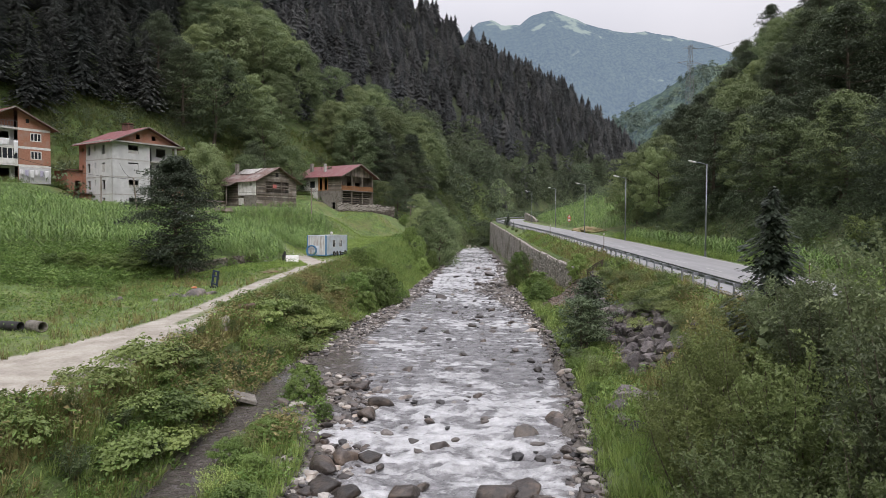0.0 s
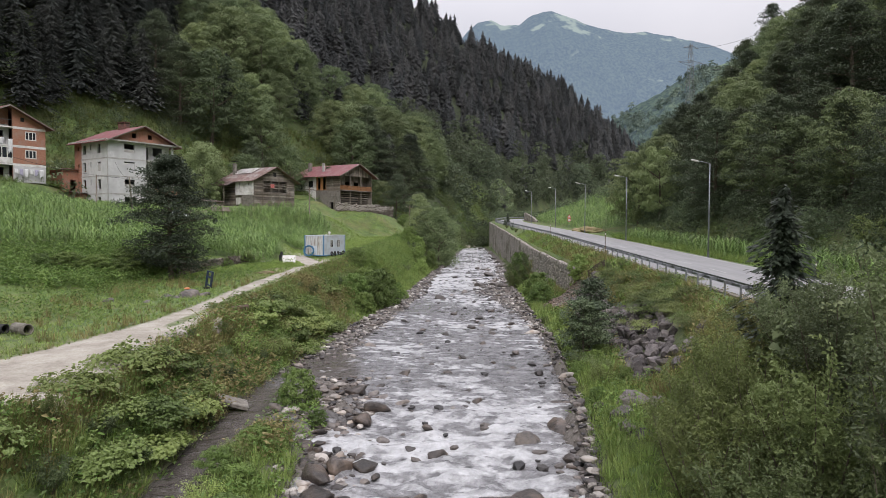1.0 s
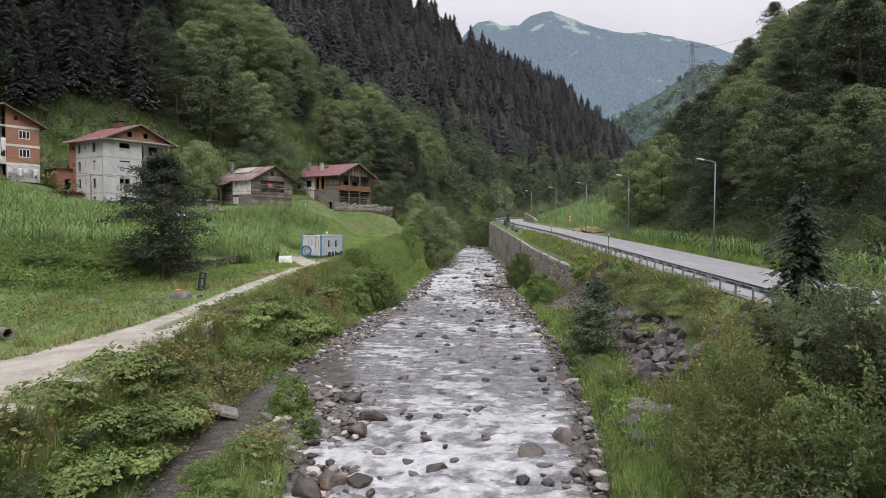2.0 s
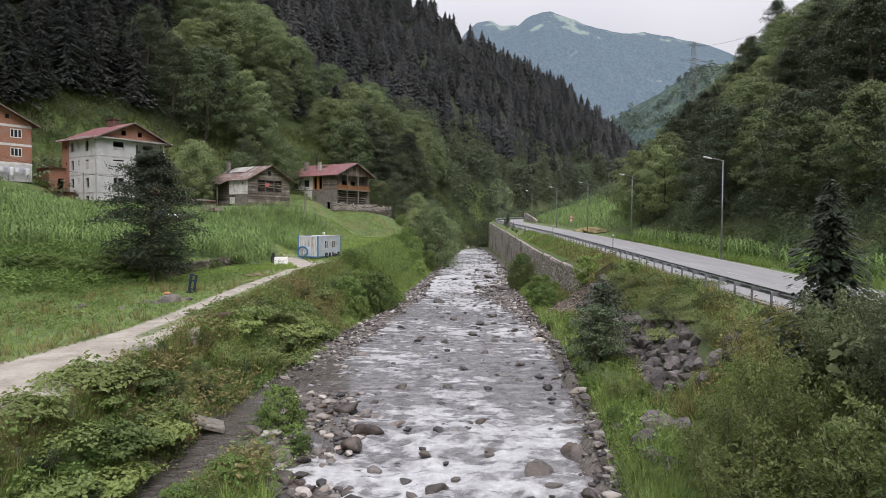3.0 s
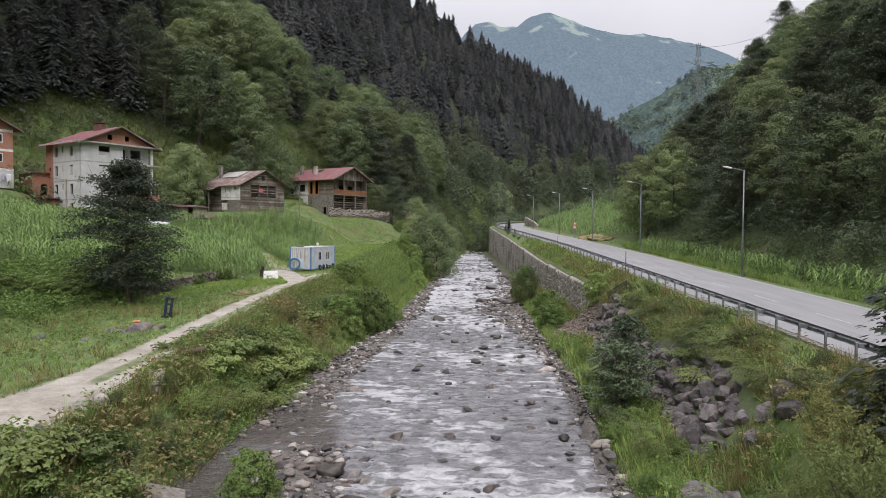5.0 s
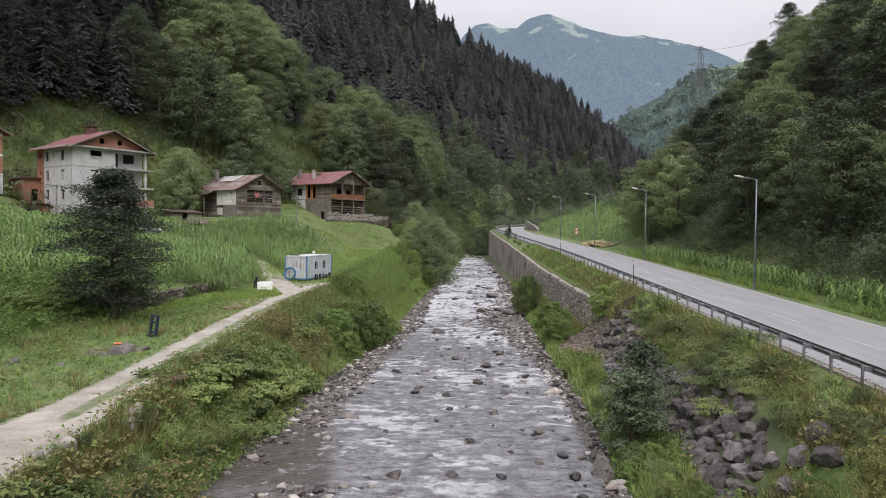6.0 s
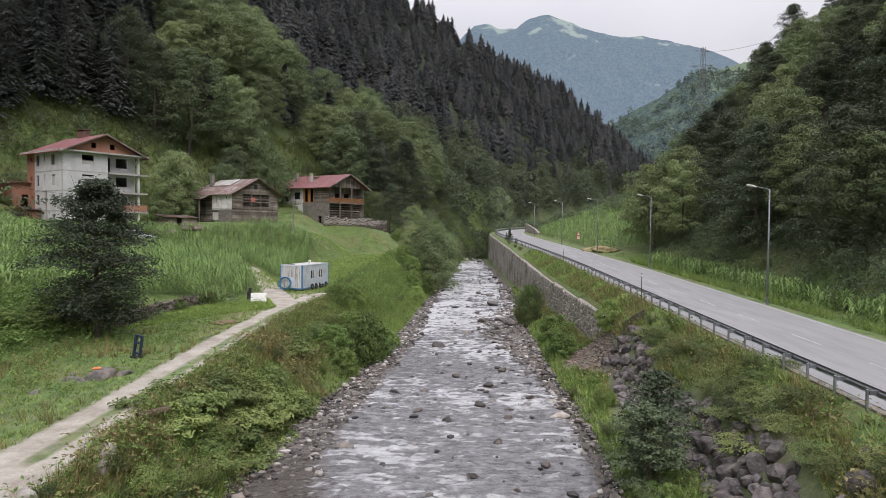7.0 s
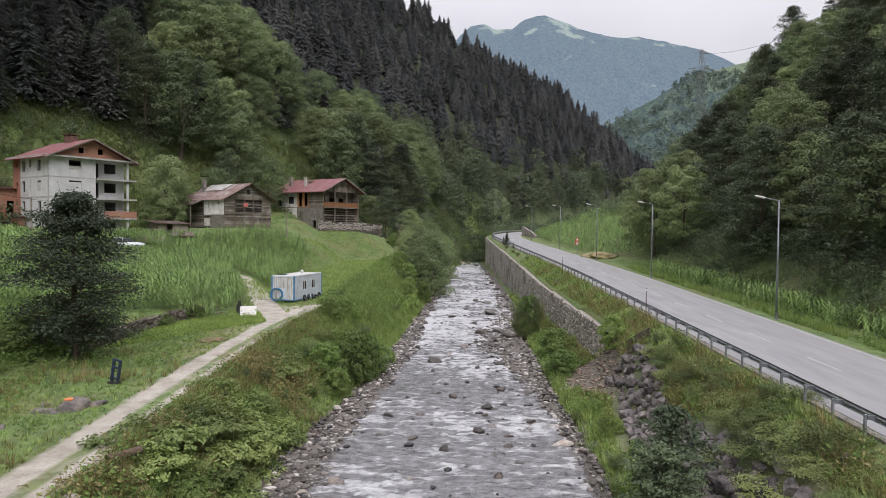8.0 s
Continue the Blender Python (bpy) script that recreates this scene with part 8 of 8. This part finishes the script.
# riverside alders
RIV = tree_meshes("alder_tree", (631, 632), lambda s: crown(s, 0.4, 10.5, 4.1, 90, 9500, 0.24, 0.6, 0.9, 0.24), lambda s: trunk(s, 9, 0.18))
for k, (x, y, s) in enumerate(((-3.9, 127, 1.08), (-6.4, 131, 0.85), (-4.2, 138, 0.9), (-8.4, 136, 0.7), (-7.2, 143, 0.85), (-3.2, 149, 0.7), (-9.5, 150, 0.6), (-3.0, 160, 0.6), (-5, 172, 0.6), (-2, 186, 0.5), (-2.5, 205, 0.55), (0.5, 222, 0.6), (3.5, 236, 0.55), (7.5, 243, 0.6), (11.5, 246, 0.5), (-6, 214, 0.6), (-4, 232, 0.7))):
    plant_tree("alder_tree", RIV[k % 2][0], M_leaf_dark if k in (2, 4) else M_leaf, RIV[k % 2][1], "full dark green alder on the river bank", "tree", "riverside alders", x, y, h1(x, y) - 0.2, s, k * 1.3)
for k, (x, y, s) in enumerate(((33, 52, 0.8), (34, 60, 0.85), (33.5, 69, 0.8), (34.2, 80, 0.9), (33.2, 91, 0.85), (34, 44, 0.8), (33.5, 128, 1.35), (37.5, 133, 1.45), (41, 127, 1.3), (36, 122, 1.2), (33, 112, 1.1), (44, 140, 1.2), (-16, 168, 1.1), (-11, 176, 0.9), (-20, 172, 1.0), (-25, 170, 1.1), (-31, 158, 0.9), (-44, 137, 1.0), (-49, 127, 1.1), (-50, 131, 1.0), (-46, 146, 1.1), (-39, 152, 1.0))):
    plant_tree("broadleaf_tree", BROAD[k % 5][0] if k % 4 else DARKB[k % 3][0], M_leaf_dark if k < 12 else M_leaf_mid, BROAD[k % 5][1], "large spreading broadleaf tree at the foot of the slope", "tree", "valley floor trees", x, y, h1(x, y) - 0.2, s, k * 1.7)


# bramble thickets: tangles of broad leaves
def ovate(c, nrm, size, r, slim=0.72):
    """Broad pointed leaves folded along the midrib; the tips hang."""
    n = len(c)
    a = np.cross(nrm, unit(n, r))
    a /= np.linalg.norm(a, axis=1)[:, None] + 1e-9
    b = np.cross(nrm, a)
    s_ = (size * (0.55 + 0.8 * r.random(n)))[:, None]
    up = nrm * s_ * 0.14
    tip = c + a * s_ * 0.55 - np.array([0, 0, 1.0]) * s_ * 0.16
    v = np.stack([c - a * s_ * 0.45, c - a * s_ * 0.2 - b * s_ * slim * 0.5 + up, c + a * s_ * 0.18 - b * s_ * slim * 0.36 + up * 0.7, tip, c + a * s_ * 0.18 + b * s_ * slim * 0.36 + up * 0.7, c - a * s_ * 0.2 + b * s_ * slim * 0.5 + up], 1).reshape(-1, 3)
    i = np.arange(n)[:, None] * 6
    return v, np.concatenate([i + (0, 1, 2, 3), i + (0, 3, 4, 5)])


def mound(seed, n, size, tall=0.85):
    r = np.random.default_rng(seed)
    sprays = n // 14
    u = unit(sprays, r)
    u[:, 2] = np.abs(u[:, 2])
    bump = 1 + 0.55 * fbm(u[:, 0] * 1.7 + seed, u[:, 1] * 1.7 + u[:, 2], seed, 3)
    c = u * (1.7, 1.7, tall) * (bump * np.where(r.random(sprays) < 0.1, 1.18, 0.78 + 0.26 * r.random(sprays)))[:, None]
    k = np.repeat(np.arange(sprays), 14)
    m = len(k)
    off = r.normal(size=(m, 3)) * (0.24, 0.24, 0.06)
    p = c[k] + off - (u[k] * (off[:, :1] ** 2 + off[:, 1:2] ** 2) * 0.6)
    nr = u[k] * 0.45 + unit(m, r) * 0.42 + (0, 0, 0.75)
    nr /= np.linalg.norm(nr, axis=1)[:, None]
    return ovate(p, nr, np.full(m, size), r)


M_thicket = leaf_material("thicket_leaves", (0.098, 0.148, 0.046), (0.178, 0.255, 0.077), (0.265, 0.31, 0.11), 0.42, 0.36)
MOUND = [quick_mesh("bramble", *mound(701 + k, 1500, 0.19)) for k in range(5)]
for q in MOUND:
    q.materials.append(M_thicket)
M_scrub = leaf_material("scrub_leaves", (0.085, 0.125, 0.042), (0.15, 0.20, 0.07), (0.22, 0.245, 0.09), 0.45, 0.34)
SCRUB = [quick_mesh("scrub", *mound(711 + k, 2400, 0.115)) for k in range(4)]
for q in SCRUB:
    q.materials.append(M_scrub)
br = random.Random(77)
spots = [(-11.6, 25.5), (-11.0, 24.2), (-12.2, 23.4), (-11.3, 27.2), (-12.3, 26.6), (-11.5, 21.4), (-12.8, 18.4), (-11.6, 28.6),
         (-11.4, 44.2), (-10.8, 46.3), (-12.0, 46.0), (-11.6, 48.2), (-10.6, 48.8), (-12.4, 44.6), (-10.9, 43.2), (-12.3, 48.6), (-11.7, 50.6), (-10.4, 42.2), (-12.6, 42.2), (-12.4, 40.4), (-11.3, 40.9), (-10.2, 44.6), (-9.9, 46.6), (-9.9, 48.6), (-10.1, 50.2),
         (-12.6, 59.0), (-11.8, 80.5), (-11.0, 78.5), (-12.4, 57.5),
         (12.0, 34.5), (12.9, 33.2), (11.9, 40.2), (12.8, 40.6), (12.1, 42.4), (13.3, 38.8), (12.5, 57), (12.6, 45.5), (13.0, 47.5), (12.2, 48.6), (13.2, 50.2), (12.3, 51.6), (13.1, 53.0), (12.0, 44.2), (13.3, 44.8), (12.7, 55), (11.9, 53.4), (13.2, 42.8), (12.9, 36.2), (12.2, 38.0), (7.6, 25.2), (8.2, 27.4)]
spots += [(x + br.uniform(-1.2, 1.2), y + br.uniform(-1.3, 1.3)) for x, y in spots if -14 < x < 14]
spots = [p for p in spots if not -9.6 < p[0] < 6.5]
for x, y in spots:
    s = br.uniform(0.5, 0.95) if x < 0 else br.uniform(0.4, 0.75)
    ob = tagged(new("bramble_thicket", MOUND[br.randrange(5)] if x < 0 else SCRUB[br.randrange(4)]), "dense fresh green bramble thicket on the bank" if x < 0 else "dense small-leaved scrub below the guardrail", "bramble", "bramble thickets")
    ob.matrix_basis = Matrix.Translation((x, y, h1(x, y) - 0.15)) @ Matrix.Rotation(br.uniform(0, 6.28), 4, "Z") @ Matrix.Diagonal((s, s, s * br.uniform(0.8, 1.2), 1))
FIG = quick_mesh("fig", *mound(790, 420, 0.40, 1.1))
for x, y, s in ((11.6, 22.4, 0.8), (12.6, 21.8, 0.9), (13.4, 20.6, 0.8)):
    ob = tagged(put("fig_bush", FIG, M_leaf), "bush with very large pale green leaves", "bush", "fig bushes")
    ob.matrix_basis = Matrix.Translation((x, y, h1(x, y) + 1.0)) @ Matrix.Diagonal((s, s, s * 1.5, 1))


# ---- grass, weeds, maize ----
def tuft(seed, blades, h, w, spread):
    r = np.random.default_rng(seed)
    vs, fs = [], []
    for k in range(blades):
        a = r.random() * 6.28
        d = np.array([math.cos(a), math.sin(a), 0])
        s = np.array([-d[1], d[0], 0])
        b = d * spread * r.random() * 0.5
        hh = h * (0.5 + 0.6 * r.random())
        tip = b + d * spread * (0.3 + r.random()) + (0, 0, hh)
        vs += [b - s * w, b + s * w, tip]
        fs.append((3 * k, 3 * k + 1, 3 * k + 2))
    return np.array(vs), np.array(fs)


def weed(seed, n, h, rad, size):
    r = np.random.default_rng(seed)
    c = np.column_stack([r.normal(size=n) * rad, r.normal(size=n) * rad, h * (0.15 + 0.85 * r.random(n))])
    nr = unit(n, r) * 0.6 + (0, 0, 0.8)
    nr /= np.linalg.norm(nr, axis=1)[:, None]
    return leaf_quads(c, nr, np.full(n, size), r, 0.5)


def maize(seed, leaves=9, h=1.9):
    r = np.random.default_rng(seed)
    vs = [(-0.015, 0, 0), (0.015, 0, 0), (0.01, 0, h), (-0.01, 0, h)]
    fs = [(0, 1, 2, 3)]
    for k in range(leaves):
        a = k * math.pi + r.normal() * 0.5
        d = np.array([math.cos(a), math.sin(a), 0])
        s = np.array([-d[1], d[0], 0]) * 0.056
        z = h * (0.25 + 0.7 * k / leaves)
        L = 0.74 * (0.7 + 0.5 * r.random())
        p = [np.array([0, 0, z]), d * L * 0.5 + (0, 0, z + 0.24), d * L + (0, 0, z - 0.02 - 0.3 * r.random())]
        i = len(vs)
        vs += [p[0] - s * 0.6, p[0] + s * 0.6, p[1] + s, p[1] - s, p[2] + s * 0.15, p[2] - s * 0.15]
        fs += [(i, i + 1, i + 2, i + 3), (i + 3, i + 2, i + 4, i + 5)]
    return np.array(vs), np.array(fs)


def sow(n, x0, x1, y0, y1, keep, r):
    x, y = x0 + (x1 - x0) * r.random(n), y0 + (y1 - y0) * r.random(n)
    k = keep(x, y)
    x, y = x[k], y[k]
    return np.column_stack([x, y, height(x, y)])


def sized(shapes, p, lo, hi, r):
    out = []
    for k, sh in enumerate(shapes):
        q = p[k::len(shapes)]
        n = len(q)
        if n:
            out.append((*sh, q, lo + (hi - lo) * r.random(n), r.random(n) * 6.28, r.random(n)))
    return out


vr = np.random.default_rng(55)
dpath = lambda x, y: np.minimum(np.abs(nearest(x, y, PATH3)[0]) - along(y, (10, 22, 30, 38), (3.8, 3.4, 2.0, 1.4)), np.abs(nearest(x, y, SIDE3)[0]) - 1.15)
edgeL = lambda y: along(y, RL_Y, RL_X)
edgeR = lambda y: along(y, RR_Y, RR_X)
clump = lambda x, y, s: fbm(x * 0.35, y * 0.35, s, 3)
in_riprap = lambda x, y: (np.abs(x - 10.3 - 0.8 * np.sin(y * 0.35)) < 1.5) & (y > 33) & (y < 60)
TUFT = [tuft(800 + k, 7, 0.42, 0.027, 0.3) for k in range(4)]
TALL = [tuft(810 + k, 12, 0.9, 0.02, 0.42) for k in range(4)]
WEED = [weed(820 + k, 11, 0.55, 0.24, 0.135) for k in range(4)]


def left_bank(x, y):
    return (x < edgeL(y) - 0.25) & (x > -14.2) & (dpath(x, y) > -0.1)


def right_bank(x, y):
    wx = np.interp(y, WALL[:, 1], WALL[:, 0])
    return (x > edgeR(y) + 0.2) & (x < 13.9) & ~in_riprap(x, y) & (np.hypot((x - 9.6) / 1.2, (y - 63) / 3.0) > 1.5) & ((y < 66) | (np.abs(x - wx - 0.2) > 0.6))


def meadow_l(x, y):
    return (x < -13.5) & (dpath(x, y) > 0.0)


def in_maize(x, y):
    low = y > 55 + (x + 40) * 0.95 + 1.5 * clump(x, y, 81)
    high = y < np.minimum(103 + (x + 55) * 0.95, 131)
    side_ = (x < -21.5 - 0.06 * (y - 78)) & (x > -72)
    return low & high & side_ & (np.abs(nearest(x, y, SIDE3)[0]) > 1.7) & (np.hypot(x + 43.2, y - 101.5) > 3.2)


grass_p = [sow(12000, -14.2, -3, 14, 120, left_bank, vr), sow(15000, 4, 14, 14, 130, right_bank, vr), sow(42000, -44, -13, 20, 110, lambda x, y: meadow_l(x, y) & ~in_maize(x, y), vr), sow(700, -8.4, -5.6, 14, 26.5, lambda x, y: (x < -5.2 - 0.06 * (y - 20)) & (clump(x, y, 60) > -0.1), vr)]
stuff("grass", sum([sized(TUFT, p, 0.6, 1.3, vr) if k != 2 else sized(TUFT, p, 0.25, 0.65, vr) for k, p in enumerate(grass_p)], []), M_grass, "green grass tufts on banks and meadow", "grass")
M_lawn = leaf_material("mown_grass", (0.16, 0.25, 0.055), (0.24, 0.345, 0.085), (0.29, 0.37, 0.10), 0.6, 0.3)
lawn_p = np.concatenate([sow(16000, -24, -15, 51, 76, lambda x, y: meadow_l(x, y) & ~in_maize(x, y) & (y > 62 + (x + 22) * 1.5) & (clump(x, y, 76) > -0.3), vr), sow(14000, -27, -9, 84, 152, lambda x, y: (x < edgeL(y) - 3) & ~in_maize(x, y), vr)])
stuff("lawn", sized(TUFT, lawn_p, 0.3, 0.7, vr), M_lawn, "short fresh green grass of the mown meadow", "grass")
dry_p = [sow(4200, -14.2, -12.0, 14, 80, lambda x, y: (dpath(x, y) > 0.0), vr), sow(240, -8.2, -6.2, 23.5, 27.0, lambda x, y: np.hypot((x + 7.3) / 0.9, (y - 25.4) / 1.3) < 1, vr), sow(4200, -14.2, -8, 14, 110, lambda x, y: left_bank(x, y) & (clump(x, y, 61) > 0.02), vr), sow(7000, 8, 14, 26, 110, lambda x, y: right_bank(x, y) & (clump(x, y, 63) > 0.0), vr), sow(900, -26, -16, 22, 60, lambda x, y: meadow_l(x, y) & (clump(x, y, 65) > 0.15), vr)]
stuff("dry_grass", sum([sized(TALL, p, 0.5, 0.95, vr) for p in dry_p], []), M_dry, "tall yellowish dry grass on the banks", "grass")
lush_p = [sow(3500, -14, -7, 14, 100, lambda x, y: left_bank(x, y) & (clump(x, y, 71) > 0.0), vr), sow(2600, 4.5, 9.2, 18, 110, lambda x, y: right_bank(x, y) & (x < edgeR(y) + 2.8) & ((y < 62) | (clump(x, y, 72) > 0.1)), vr), sow(260, -8.4, -5.6, 14, 24.5, lambda x, y: x < -5.4 - 0.06 * (y - 20), vr), sow(700, 24.8, 25.8, 30, 110, lambda x, y: x > 0, vr)]
lush_p.append(sow(5500, -12, -3.5, 70, 122, left_bank, vr))
stuff("tall_grass", sum([sized(TALL, p, 0.6, 1.1, vr) for p in lush_p], []), M_grass, "tall lush grass along the water", "grass")
meadow_far = sow(5000, -26, -8, 88, 150, lambda x, y: (x < edgeL(y) - 3) & ~in_maize(x, y), vr)
stuff("meadow_grass", sized(TUFT, meadow_far, 0.5, 0.9, vr), M_grass, "short bright grass on the upper meadow", "grass")
weed_p = [sow(7500, -14.2, -8, 14, 110, lambda x, y: left_bank(x, y) & (clump(x, y, 67) > -0.2), vr), sow(4500, 5, 14, 24, 110, lambda x, y: right_bank(x, y) & (clump(x, y, 69) > 0), vr), sow(7000, -46, -17, 30, 90, lambda x, y: meadow_l(x, y) & ~in_maize(x, y) & (x < -18) & (clump(x, y, 73) > -0.05 + 0.02 * np.clip(x + 24, -10, 10)), vr), sow(1800, -14, -6, 85, 150, left_bank, vr), sow(260, -8.2, -5.6, 14, 30, lambda x, y: x < -5.4 - 0.06 * (y - 20), vr), sow(2500, 24.5, 31, 30, 120, lambda x, y: clump(x, y, 75) > -0.2, vr)]
rank_p = sow(9000, -48, -24.5, 40, 64, lambda x, y: ~in_maize(x, y) & (y > 47 + 0.30 * (x + 24.5) + 3.0 * clump(x, y, 74)) & (x < fbm(y * 0.3, y * 0, 12) - 25.5), vr)
stuff("rank_weeds", sized(WEED, rank_p, 0.9, 1.9, vr), M_bramble, "rank dark green weeds below the maize field", "weeds")
stuff("weeds", sum([sized(WEED, p, 0.6, 1.5, vr) for p in weed_p], []), M_bramble, "leafy green weeds on the banks and meadow", "weeds")

M_brownweed = leaf_material("withered_weeds", (0.19, 0.15, 0.075), (0.31, 0.26, 0.13), (0.25, 0.25, 0.10), 0.7, 0.35)
brown_p = [sow(2600, -14, -9.6, 14, 62, lambda x, y: left_bank(x, y) & (clump(x, y, 68) > 0.05), vr), sow(900, 8.5, 13.8, 30, 70, lambda x, y: right_bank(x, y) & (clump(x, y, 66) > 0.1), vr), sow(60, -7.9, -6.4, 24, 27, lambda x, y: x < 0, vr)]
stuff("withered_weeds", sum([sized(WEED, p, 0.8, 1.7, vr) for p in brown_p], []), M_brownweed, "withered brown weeds among the bank growth", "weeds")

MAIZE = [maize(830 + k) for k in range(5)]
ax, ay = candidates(0, -72, -20, 40, 128, 0.61, vr)
k = in_maize(ax, ay)
mp = np.column_stack([ax[k], ay[k], height(ax[k], ay[k]) - 0.05])
bx, by = candidates(0, 25.8, 29.2, 30, 108, 0.62, vr)
k = (clump(bx, by, 85) > -0.22) & (bx > 26.0 + 0.6 * clump(bx, by, 86))
rp_ = np.column_stack([bx[k], by[k], height(bx[k], by[k]) - 0.05])
cx, cy = candidates(0, 22, 66, 132, 242, 1.05, vr)
k = (np.abs(nearest(cx, cy, ROAD3)[0]) > 8.5) & (-nearest(cx, cy, FOOT_R)[0] < 0) & (clump(cx, cy, 87) > -0.35)
fp = np.column_stack([cx[k], cy[k], height(cx[k], cy[k]) - 0.05])
stuff("maize_field", sized(MAIZE, mp, 0.75, 1.12, vr), M_corn, "dense bright green maize field on the slope", "maize")
stuff("maize_strip", sized(MAIZE, rp_, 0.7, 1.05, vr), M_corn, "strip of green maize beside the road", "maize")
stuff("maize_plot", sized(MAIZE, fp, 0.8, 1.15, vr), M_corn, "sloping green maize plot inside the road bend", "maize")

M_slope = leaf_material("rough_grass", (0.075, 0.105, 0.032), (0.14, 0.185, 0.058), (0.20, 0.205, 0.08), 0.7, 0.3)
# undergrowth at the feet of the slopes
FERN = [weed(850 + k, 22, 0.5, 0.5, 0.2) for k in range(4)]
UNDER = [crown(840 + k, 0.0, 2.2, 1.7, 18, 110, 0.34, 0.5, 1.0, 0.3) for k in range(4)]
NEAR_UNDER = [crown(845 + k, 0.0, 2.3, 1.6, 24, 220, 0.2, 0.5, 1.0, 0.27) for k in range(4)]
up1 = sow(2200, 28.5, 48, 25, 130, lambda x, y: (-nearest(x, y, FOOT_R)[0] > -1.5) & (-nearest(x, y, FOOT_R)[0] < 14), vr)
up2 = sow(620, -130, 40, 95, 290, lambda x, y: (nearest(x, y, FOOT_L)[0] > 2) & (nearest(x, y, FOOT_L)[0] < 60) & (clump(x * 0.25, y * 0.25, 89) > -0.05), vr)
up3 = sow(260, 24, 62, 145, 262, lambda x, y: np.abs(-nearest(x, y, FOOT_R)[0] + 3) < 4, vr)
up4 = sow(13500, -110, 30, 100, 260, lambda x, y: (nearest(x, y, FOOT_L)[0] > -6) & (nearest(x, y, FOOT_L)[0] < 26), vr)
up5 = sow(420, 24, 60, 180, 252, lambda x, y: (x > 27 + (245 - y) * 0.3) & (np.abs(nearest(x, y, ROAD3)[0]) > 9) & (-nearest(x, y, FOOT_R)[0] < 6) & (clump(x, y, 95) > 0.02), vr)
up6 = sow(620, -24, 75, 232, 305, lambda x, y: (np.abs(nearest(x, y, ROAD3)[0]) > 6) & (clump(x * 0.5, y * 0.5, 93) > -0.05), vr)
up4 = np.concatenate([up4, sow(2500, -16, 75, 236, 305, lambda x, y: np.abs(nearest(x, y, ROAD3)[0]) > 5.5, vr)])
stuff("fern_slope", sized(FERN, up4, 0.8, 1.8, vr), M_bramble, "ferns and low scrub on the open slope", "scrub")
up4 = up4[::20]
up7 = sow(5200, -90, -20, 95, 190, lambda x, y: (nearest(x, y, FOOT_L)[0] > 1) & (nearest(x, y, FOOT_L)[0] < 16) & (fbm(x * 0.12, y * 0.12, 43, 3) > 0.06), vr)[:330]
slope_p = np.concatenate([sow(70000, -100, -12, 95, 195, lambda x, y: (nearest(x, y, FOOT_L)[0] > -2) & (nearest(x, y, FOOT_L)[0] < 18), vr), sow(9000, -16, 30, 238, 292, lambda x, y: (nearest(x, y, FOOT_L)[0] > -12) & (nearest(x, y, FOOT_L)[0] < 18) & (np.abs(nearest(x, y, ROAD3)[0]) > 6), vr)])
up8 = sow(900, -16, 30, 236, 290, lambda x, y: (nearest(x, y, FOOT_L)[0] > -6) & (nearest(x, y, FOOT_L)[0] < 18) & (np.abs(nearest(x, y, ROAD3)[0]) > 7) & (clump(x * 0.4, y * 0.4, 44) > 0.05), vr)[:110]
stuff("glade_scrub", sized(UNDER, up8 - (0, 0, 0.2), 0.7, 1.9, vr), M_leaf_dark, "dark bushes on the glade at the valley bend", "scrub")
stuff("slope_grass", sized(TALL, slope_p, 0.7, 1.5, vr), M_slope, "rough tussocky grass on the open slopes", "grass")
stuff("slope_scrub", sized(NEAR_UNDER, up7 - (0, 0, 0.2), 0.35, 1.1, vr), M_leaf_mid, "low bushes on the grassy slope behind the houses", "scrub")
stuff("roadside_scrub", sized(NEAR_UNDER, up1 - (0, 0, 0.2), 0.35, 1.2, vr), M_leaf_mid, "dense dark green scrub at the foot of the slope by the road", "scrub")
stuff("undergrowth", sized(UNDER, np.concatenate([up2, up3, up4, up5, up6]) - (0, 0, 0.2), 0.6, 1.7, vr), M_leaf_mid, "leafy undergrowth at the foot of the wooded slopes", "undergrowth")
